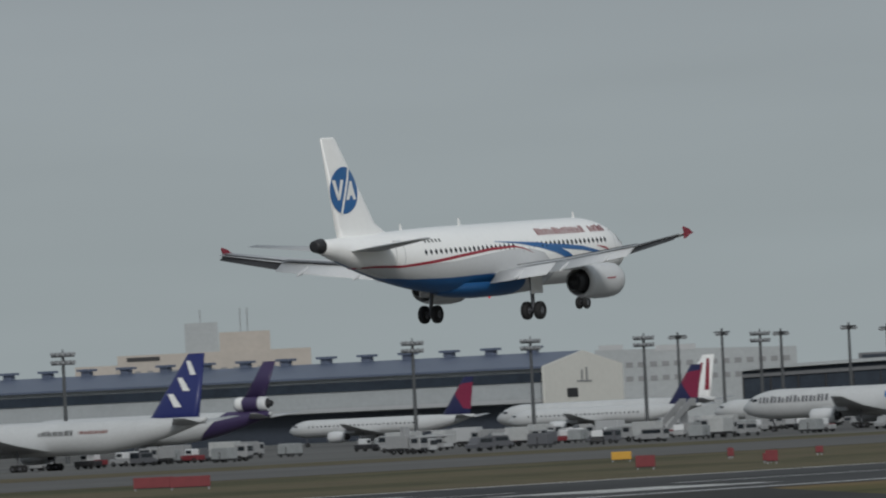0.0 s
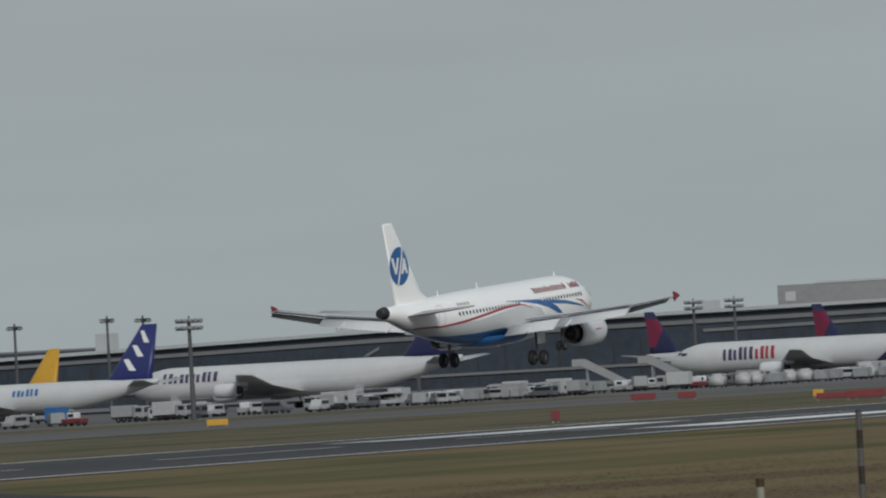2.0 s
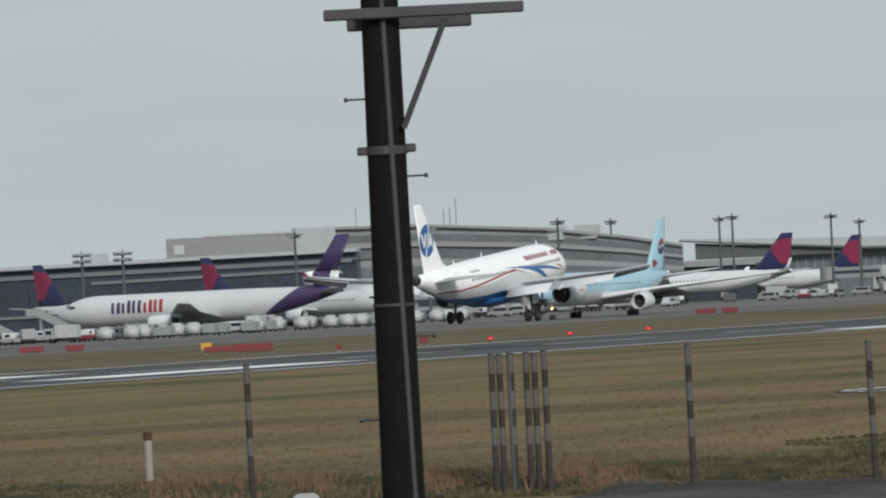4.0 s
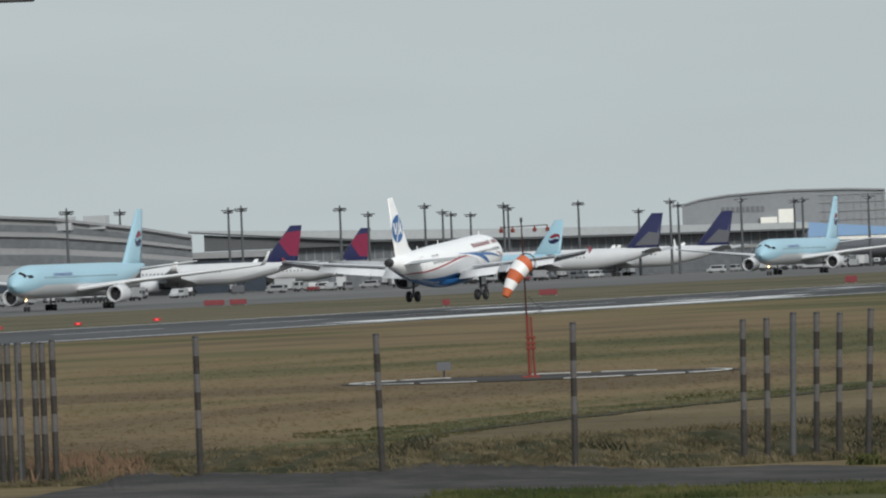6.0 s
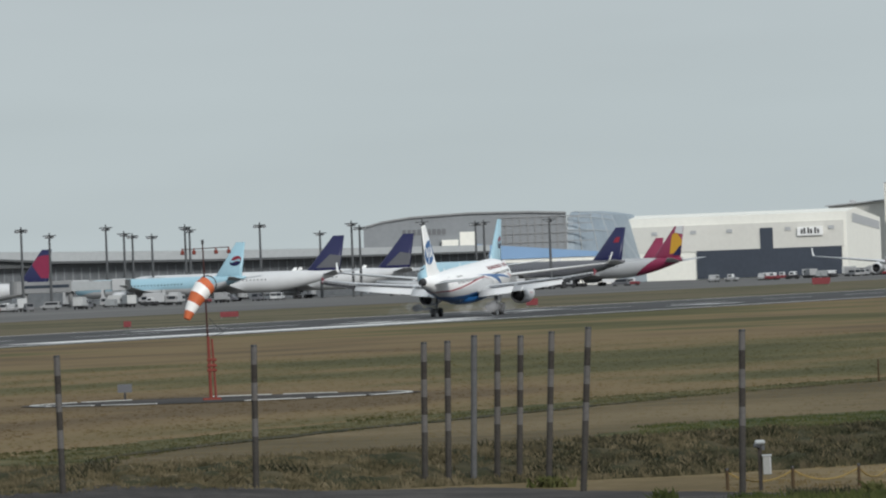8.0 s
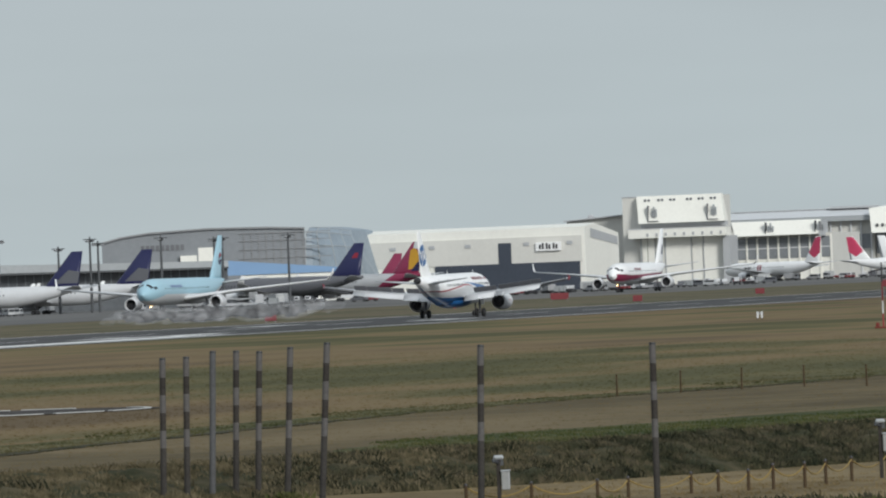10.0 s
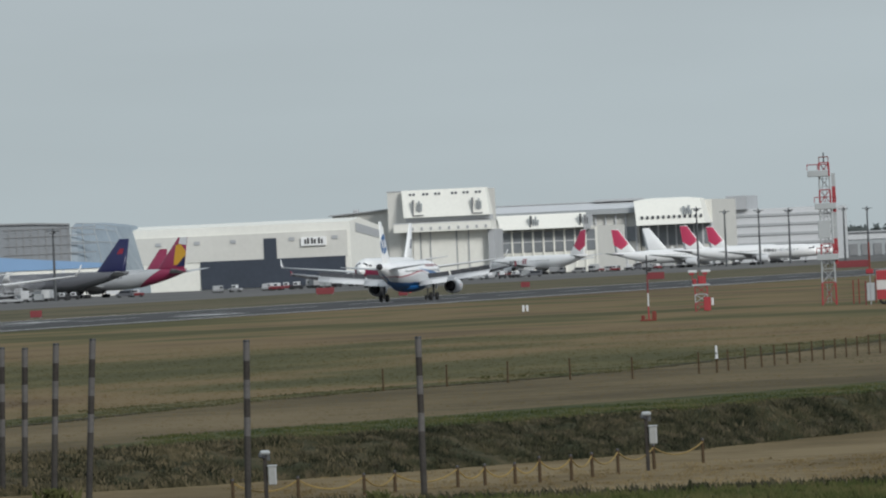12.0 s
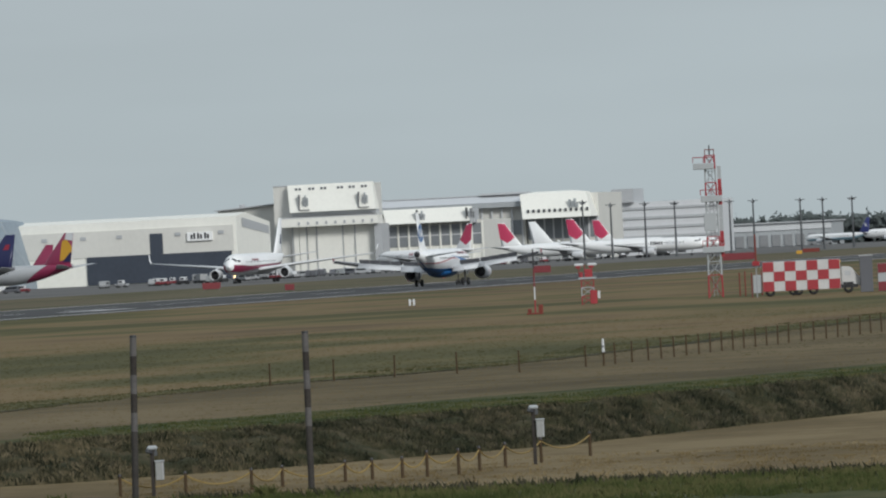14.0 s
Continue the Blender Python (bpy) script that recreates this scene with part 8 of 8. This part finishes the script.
blades("reeds", M_REEDS, "reddish dry reeds by the road", "reeds", bank_spots(3, 20.15, 23.4, 700, 0.1, 0.9, 0.25, 0.55, 9, 0.3, 0.02), 3, 0.3, 0.026)
DITCH_AT = [(y, x) for x, y in DITCH]


def sward(name, mat, label, seed, n, az0, az1, d0, d1, h0, h1, width, on_ditch=False):
    """Short grass over the airfield: tufts of three bent blades, denser near the bank."""
    rng = np.random.RandomState(seed)
    a = np.radians(rng.uniform(az0, az1, n))
    d = d0 + (d1 - d0) * rng.uniform(0, 1, n) ** 1.3
    x, y = -np.sin(a) * d, np.cos(a) * d
    edge = np.interp(a, [p for p, _ in AZ_D], [q for _, q in AZ_D])
    off = x - np.interp(y, [p for p, _ in DITCH_AT], [q for _, q in DITCH_AT])
    in_ditch = (off > -4.4 + 2.2 * np.sin(y * 0.21) * np.sin(y * 0.047)) & (off < 0.7) & (y < 640)
    keep = (d > edge + 0.2) & (x > -166) & (np.hypot(x + 109.6, y - 349.3) > 9.2) & (in_ditch if on_ditch else ~in_ditch)
    x, y = np.repeat(x[keep], 3), np.repeat(y[keep], 3)
    m = len(x)
    x, y = x + rng.normal(0, 0.07, m), y + rng.normal(0, 0.07, m)
    turn, hh, w = rng.uniform(-1.5, 1.5, m), rng.uniform(h0, h1, m), width * rng.uniform(0.6, 1.4, m)
    dx, dy, zero = np.cos(turn) * w, np.sin(turn) * w, np.zeros(m)
    tip = np.stack([x + rng.normal(0, 0.5, m) * hh, y + rng.normal(0, 0.5, m) * hh, hh], 1)
    co = np.stack([np.stack([x - dx, y - dy, zero], 1), np.stack([x + dx, y + dy, zero], 1), tip], 1).reshape(-1, 3)
    me = bpy.data.meshes.new(name)
    me.from_pydata(co.tolist(), [], np.arange(3 * m).reshape(-1, 3).tolist())
    me.materials.append(mat)
    soft_lit(me, (0, 0, 1))
    tagged(new(name, me), label, "grass", "", "stuff")


sward("grass_tufts", M_SWARD, "short dry tufted grass of the airfield", 21, 30000, 8.5, 26.5, 222, 600, 0.012, 0.045, 0.06)
sward("ditch_tufts", M_OLIVE, "olive grass along a shallow ditch", 22, 90000, 8.5, 21.0, 222, 560, 0.02, 0.08, 0.06, True)


def verge_spots(seed, n, az0, az1, near, far, h):
    rng = random.Random(seed)
    out = []
    for _ in range(n):
        a = rng.uniform(az0, az1)
        x, y = polar(a, rng.uniform(near, far))
        out.append((x, y, field_z(x, y), h * rng.uniform(0.5, 1.2), 7, 0.15))
    return out


blades("verge_blades", M_GREENGRASS, "tufts of fresh green grass", "grass", verge_spots(4, 2600, 8, 14.0, 203, 221, 0.2), 4, 0.3, 0.03)
blades("verge_blades", M_GREENGRASS, "tufts of fresh green grass before the road", "grass", verge_spots(14, 1700, 14.0, 18.2, 207, 217, 0.16), 14, 0.35, 0.03)
blades("bank_top_grass", M_GREENGRASS, "fresh green grass along the bank's top", "grass", [p for p in verge_spots(15, 9000, 8.3, 14.6, 252, 322, 0.1) if 0.3 < math.hypot(p[0], p[1]) - lerp_table(AZ_D, math.atan2(-p[0], p[1])) < 17], 15, 0.4, 0.03)
blades("field_tufts", M_FIELD, "tufts of dry grass in the field", "grass", verge_spots(5, 900, 8, 14, 224, 252, 0.07), 5, 0.5, 0.03)
blades("verge_weeds", M_BRAMBLE, "dark weeds at the field's near edge", "grass", verge_spots(16, 420, 8, 13.6, 219, 224, 0.22), 16, 0.4, 0.03)
blades("bush", M_GREENGRASS, "small green bushes by the road", "bush", [(*polar(15.2, 236), -1.02, 0.32, 170, 0.26), (*polar(14.45, 218.4), -1.08, 0.4, 70, 0.14), (*polar(13.0, 221), -1.1, 0.35, 60, 0.12)], 6, 0.6, 0.06)


def at_foot(x, y, top):
    """The same bearing, no farther off than the bank's foot, its top on the same line of sight."""
    d = math.hypot(x, y)
    k = min(1.0, (lerp_table(AZ_D, math.atan2(-x, y)) - 6.2) / d)
    return x * k, y * k, EYE_Z + (top - EYE_Z) * k


def marker_post(x, y, top, lean, plain=False):
    x, y, top = at_foot(x, y, top)
    z0 = field_z(x, y) - 0.05
    p = thing("marker_post", pose(x, y, z0, 0, lean, facing(x, y)), "grey and white striped steel marker post", "post", "striped marker posts along the road")
    h = top - z0
    n = 5
    b = 0.5
    zs = [0.0, h - n * b] + [h - (n - 1 - i) * b for i in range(n)]
    mats = [M_POSTBASE] + [M_POSTDARK if (n - i) % 2 == 0 else M_POSTWHITE for i in range(n)]
    for i in range(n + 1):
        part("post_section", tube(bmesh.new(), (0, 0, zs[i]), (0, 0, zs[i + 1]), 0.088, 0.088, 12), M_POSTPLAIN if plain else mats[i], p, "", True)
    part("cap", tube(bmesh.new(), (0, 0, h), (0, 0, h + 0.06), 0.095, 0.085, 12), M_DARK, p)


for x, y, top, lean, plain in ((-96.3, 229.7, 3.25, 0, 0), (-87.6, 227.2, 3.23, 0, 0), (-87.2, 226.8, 3.23, 0, 0), (-85.5, 223.2, 3.27, 0, 1), (-85.4, 223.0, 3.27, 0, 0), (-84.7, 222.4, 3.27, 0, 0), (-84.8, 223.3, 3.26, 0, 0), (-84.3, 222.8, 3.32, 0, 0),
                               (-84.7, 235.9, 3.17, 0, 0), (-77.8, 232.3, 3.07, -0.6, 0), (-73.9, 238.6, 3.13, 1.2, 0), (-71.0, 246.6, 2.96, 1.6, 0), (-69.0, 242.2, 3.01, 1.6, 0), (-67.6, 240, 3.17, 2.2, 1), (-66.1, 237.2, 3.18, 2.2, 0),
                               (-64.3, 233.1, 3.17, 2.6, 0), (-62.35, 229.1, 3.29, 3.2, 0), (-59.5, 222.2, 3.43, 3.8, 0), (-54.0, 218, 3.24, 1.9, 0), (-50.05, 221.8, 3.1, 0.3, 0)):
    marker_post(x, y, top, lean, plain)


def build_lamp_boxes():
    for x, y, h in ((-54.2, 220.9, 1.3), (-47.3, 239.1, 1.65)):
        z = field_z(x, y)
        b = thing("camera_post", pose(x, y, z, 0, 0, facing(x, y)), "dark post with a small lamp and a white box", "post", "posts with white boxes")
        part("post", bx(-0.055, 0.055, -0.05, 0.05, 0, h - 0.05, 0.01), M_POSTDARK, b)
        head = part("lamp", bx(-0.13, 0.15, -0.12, 0.12, h - 0.06, h + 0.06, 0.04), M_BUILDGREY, b, "pale lamp head")
        part("lens", tube(bmesh.new(), (-0.03, -0.1, h - 0.13), (-0.03, -0.13, h - 0.1), 0.06, 0.06, 10), M_DARK, head)
        part("lamp_shade", bx(-0.17, -0.05, -0.1, 0.1, h - 0.14, h - 0.02, 0.03), M_MASTGREY, head)
        part("bracket", bx(0.0, 0.14, -0.03, 0.03, h - 0.22, h - 0.07, 0.01), M_MASTGREY, b)
        box_part = part("box", bx(0.07, 0.3, -0.15, 0.12, h - 0.88, h - 0.38, 0.02), M_BOXGREY, b, "off-white equipment box")
        part("box_lid", bx(0.05, 0.32, -0.17, 0.14, h - 0.38, h - 0.34, 0.01), M_BUILDGREY, box_part)
        part("box_hinge", bx(0.26, 0.285, -0.165, -0.15, h - 0.85, h - 0.4), M_GREYPAINT, box_part)


build_lamp_boxes()


def build_rope_fence():
    pts = [(-55.2, 221.2), (-53.6, 222.1), (-52, 223.1), (-51.6, 225.1), (-50.5, 228.1), (-49.95, 229.1), (-49.2, 229.6), (-48.6, 230.1), (-47.9, 231.05), (-47.7, 233), (-47.6, 236.2), (-47.4, 240.5), (-46.9, 245.5)]
    tops = []
    for x, y in pts:
        z = field_z(x, y)
        s = thing("rope_stake", pose(x, y, z), "short weathered wooden stake with a rope tied to it", "stake", "stakes of the rope fence")
        h = 0.55 if y < 230 else 0.68
        part("stake", tube(bmesh.new(), (0, 0, 0), (0, 0, h), 0.05, 0.045, 8), M_STAKE, s)
        part("stake_head", tube(bmesh.new(), (0, 0, h), (0, 0, h + 0.06), 0.05, 0.04, 8), M_DARK, s)
        tops.append(Vector((x, y, z + h - 0.05)))
    for a, b in zip(tops, tops[1:]):
        bm = bmesh.new()
        prev = a
        for i in range(1, 9):
            k = i / 8
            q = a.lerp(b, k) - Vector((0, 0, 0.35 * 4 * k * (1 - k) * 0.8))
            tube(bm, prev, q, 0.022, 0.022, 6, False)
            prev = q
        ob = link("rope", bm, M_ROPE)
        tagged(ob, "slack yellow rope hung between stakes", "rope", "ropes of the fence")


build_rope_fence()


def build_post_fence():
    far_posts = [(-77.7, 337.6), (-76, 342), (-74.1, 345.2), (-71.7, 346.5), (-68, 341.3)]
    line = [(-66.6, 348.6), (-66.2, 353.2), (-66.0, 360), (-65.9, 372), (-65.9, 384), (-65.8, 396), (-65.6, 406), (-65.5, 423), (-64, 470), (-60, 520)]
    pts = list(far_posts)
    for a, b in zip(line, line[1:]):
        n = max(1, int(math.dist(a, b) / 2.9))
        pts += [along(a, b, i / n) for i in range(n)]
    proto = None
    for x, y in pts:
        if proto is None:
            proto = thing("fence_post", pose(x, y, 0), "thin brown wooden fence post in the grass", "post", "posts of the field fence")
            part("post", tube(bmesh.new(), (0, 0, 0), (0, 0, 0.92), 0.042, 0.036, 8), M_STAKE, proto)
        else:
            copy_thing(proto, pose(x, y, 0, 0, (x * 13) % 3 - 1.5, 0))
    w = thing("white_marker", pose(-66.0, 349.5, 0), "white marker stake with dark spots on a brown foot", "post")
    part("foot", tube(bmesh.new(), (0, 0, 0), (0, 0, 0.6), 0.045, 0.045, 8), M_STAKE, w)
    part("marker", tube(bmesh.new(), (0, 0, 0.6), (0, 0, 1.15), 0.062, 0.045, 8), M_LIGHTGREY, w)
    part("spot", bx(-0.03, 0.03, -0.075, -0.04, 0.78, 0.86), M_DARK, w)
    s = thing("stub_post", pose(-99.1, 228.6, field_z(-99.1, 228.6), 0, 0, 23), "pale short post with a brown cap", "post")
    part("post", tube(bmesh.new(), (0, 0, 0), (0, 0, 1.2), 0.12, 0.12, 12), M_POSTPALE, s, "", True)
    part("cap", tube(bmesh.new(), (0, 0, 1.2), (0, 0, 1.45), 0.13, 0.13, 12), M_STAKE, s)


build_post_fence()


def build_utility_pole():
    z0 = field_z(-22.2, 55.75)
    p = thing("utility_pole", pose(-22.21, 55.75, z0, 0, 0, 21.7), "dark weathered utility pole with crossarm, braces and step bolts", "utility pole")
    e = 0.0 - z0
    bm = bmesh.new()
    rings = []
    for z, r in ((0.0, 0.172), (3.6 + e, 0.152), (5.4 + e, 0.142), (7.1 + e, 0.134), (9.2 + e, 0.122)):
        rings.append([(r * math.cos(2 * math.pi * i / 24), r * math.sin(2 * math.pi * i / 24), z) for i in range(24)])
    part("pole", loft(bm, rings), M_WOODPOLE, p, "", True)
    part("conduit", tube(bmesh.new(), (0.165, -0.09, 0.2), (-0.02, -0.15, 9.0 + e), 0.022, 0.022, 8), M_ARM, p, "grey cable conduit", True)
    part("crossarm", bx(-0.40, 1.02, -0.22, -0.14, 7.02 + e, 7.10 + e, 0.01), M_ARM, p, "grey steel crossarm")
    part("crossarm", bx(-0.24, 0.65, 0.13, 0.21, 6.95 + e, 7.04 + e, 0.01), M_ARM, p)
    part("brace", tube(bmesh.new(), (0.46, -0.17, 7.0 + e), (0.13, -0.15, 6.24 + e), 0.022, 0.022, 8), M_ARM, p)
    part("collar", tube(bmesh.new(), (0, 0, 6.06 + e), (0, 0, 6.12 + e), 0.152, 0.152, 20), M_ARM, p, "", True)
    part("collar_lug", bx(-0.21, -0.13, -0.06, 0.06, 6.06 + e, 6.12 + e, 0.01), M_ARM, p)
    part("collar_lug", bx(0.13, 0.21, -0.06, 0.06, 6.07 + e, 6.13 + e, 0.01), M_ARM, p)
    part("collar", tube(bmesh.new(), (0, 0, 4.98 + e), (0, 0, 5.0 + e), 0.153, 0.153, 20), M_ARM, p, "", True)
    for i, z in enumerate((6.46, 5.9, 5.32, 4.76, 4.18, 3.62, 3.05, 2.5)):
        sd = -1 if i % 2 == 0 else 1
        b = part("step_bolt", tube(bmesh.new(), (sd * 0.12, 0, z + e), (sd * 0.27, 0, z + e), 0.008, 0.008, 6), M_DARK, p)
        part("bolt_head", tube(bmesh.new(), (sd * 0.26, 0, z + e), (sd * 0.285, 0, z + e), 0.016, 0.016, 8), M_DARK, b)


build_utility_pole()


def build_roofed_box():
    """The top of a small white roofed cabinet among the reeds."""
    x, y = -81.5, 197.9
    z0 = field_z(x, y)
    c = thing("roofed_cabinet", pose(x, y, z0, 0, 0, facing(x, y)), "small white roofed cabinet among dry reeds", "cabinet")
    h = 0.2 - z0
    body = part("body", bx(-0.3, 0.3, -0.25, 0.25, 0, h - 0.16, 0.02), M_VEHICLE, c)
    bm = bmesh.new()
    lo = [(-0.33, -0.28), (0.33, -0.28), (0.33, 0.28), (-0.33, 0.28)]
    loft(bm, [[(px, py, h - 0.16) for px, py in lo], [(px * 0.97, py * 0.95, h - 0.08) for px, py in lo], [(px * 0.62, py * 0.6, h) for px, py in lo]])
    part("roof", bm, M_VEHICLE, c, "", False)
    part("dark_panel", bx(-0.2, 0.2, -0.275, -0.255, h - 0.34, h - 0.2), M_GLASS, body)


build_roofed_box()


# ---------- tyre smoke left behind at touchdown ----------
def smoke_mat():
    m, n, l, b = nodes_of("tyre_smoke")
    clear, white, mix = n.new("ShaderNodeBsdfTransparent"), n.new("ShaderNodeBsdfDiffuse"), n.new("ShaderNodeMixShader")
    co, wisps, rng = n.new("ShaderNodeTexCoord"), n.new("ShaderNodeTexNoise"), n.new("ShaderNodeMapRange")
    wisps.inputs["Scale"].default_value, wisps.inputs["Detail"].default_value = 0.8, 4
    rng.inputs["From Min"].default_value, rng.inputs["From Max"].default_value = 0.38, 0.68
    rng.inputs["To Min"].default_value, rng.inputs["To Max"].default_value = 0.0, 0.09
    white.inputs[0].default_value = (0.82, 0.83, 0.85, 1)
    l.new(co.outputs["Object"], wisps.inputs["Vector"])
    l.new(wisps.outputs["Fac"], rng.inputs[0])
    l.new(rng.outputs[0], mix.inputs[0])
    l.new(clear.outputs[0], mix.inputs[1])
    l.new(white.outputs[0], mix.inputs[2])
    l.new(mix.outputs[0], n["Material Output"].inputs[0])
    return m


def smoke_puff(seed, length, height, count):
    """A drifting cloud of thin lobes over the runway."""
    rng = random.Random(seed)
    bm = bmesh.new()
    for i in range(count):
        y = -1 + 2 * (i + rng.random()) / count
        r = rng.uniform(0.6, 1.0) * height * 0.55
        m = Matrix.Translation((rng.gauss(0, 1.2), y * length / 2, r * 0.75 + rng.uniform(0, 0.3) * height)) @ Matrix.Diagonal((1.5, 1.9, 0.8, 1)) @ Matrix.Scale(r, 4)
        lobe = bmesh.ops.create_icosphere(bm, subdivisions=2, radius=1.0, matrix=m)
        for v in lobe["verts"]:
            v.co += 0.3 * Vector((noise.noise(v.co * 0.9), noise.noise(v.co * 0.9 + Vector((7, 0, 0))), 0.8 * noise.noise(v.co * 0.9 + Vector((0, 9, 0)))))
            v.co.z = max(0.05, v.co.z)
    ob = tagged(link("tyre_smoke", bm, M_SMOKE, smooth=True), "pale tyre smoke drifting over the runway at touchdown", "smoke", "puffs of tyre smoke", "stuff")
    ob.visible_shadow = False
    return ob


M_SMOKE = smoke_mat()
puffs = [smoke_puff(31, 16, 1.9, 14), smoke_puff(32, 16, 1.9, 14), smoke_puff(33, 44, 2.5, 24), smoke_puff(34, 48, 2.8, 24)]


def motions():
    for who, x, y, t0, v in ((taxi_a, -501.6, 1360.0, 3.5, 8.0), (taxi_b, -495.0, 1766.0, 6.5, 7.3), (taxi_c, -501.3, 2224.0, 8.5, 10.1)):
        walk(who, [(t, pose(x, y - v * (t - t0), 0, 0, 0, 180)) for t in (0.0, 7.0, 14.0)])
    def sock(turn, dip):
        return pose(-109.6, 347.8, 0, 0, 0, facing(-109.6, 347.8)) @ Matrix.Translation((0, 0, 5.0)) @ pose(0, 0, 0, dip, 0, turn) @ Matrix.Translation((0, 0, -5.0))
    walk(windsock, [(t, sock(a, b)) for t, a, b in ((0.0, 6, 0), (3.0, -6, 3), (5.0, 8, -2), (6.5, 0, 0), (7.0, 16, 4), (7.5, 22, 5), (8.0, 4, 1), (8.5, -8, -3), (11.0, 10, 0), (14.0, 0, 0))])
    walk(lander, [(t, pose(LANE, y, z, nose, bank, 0)) for t, y, z, nose, bank in LANDING])
    for ob, x, y, t0 in zip(puffs, (-280, -272.4, -279, -275), (976, 976, 992, 1012), (7.85, 7.85, 8.15, 8.4)):
        low = pose(x, y, -6)        # below the runway until the wheels touch
        walk(ob, [(0.0, low), (t0 - 0.15, low), (t0, pose(x, y, 0)), (t0 + 1.2, pose(x - 2, y + 4, 0.6)), (14.0, pose(x - 26, y + 10, 7))])
    for leg in lander_legs:         # the struts hang down in flight and give way on the runway
        walk(leg, [(0.0, pose(0, 0, -0.26)), (7.9, pose(0, 0, -0.26)), (8.6, pose(0, 0, 0)), (14.0, pose(0, 0, 0))])
    for sp, mid, hinge in lander_spoilers:
        shut, up = Matrix.Translation(mid), Matrix.Translation(mid) @ Matrix.Rotation(radians(-48), 4, hinge)
        walk(sp, [(0.0, shut), (8.7, shut), (9.6, up), (14.0, up)])


motions()
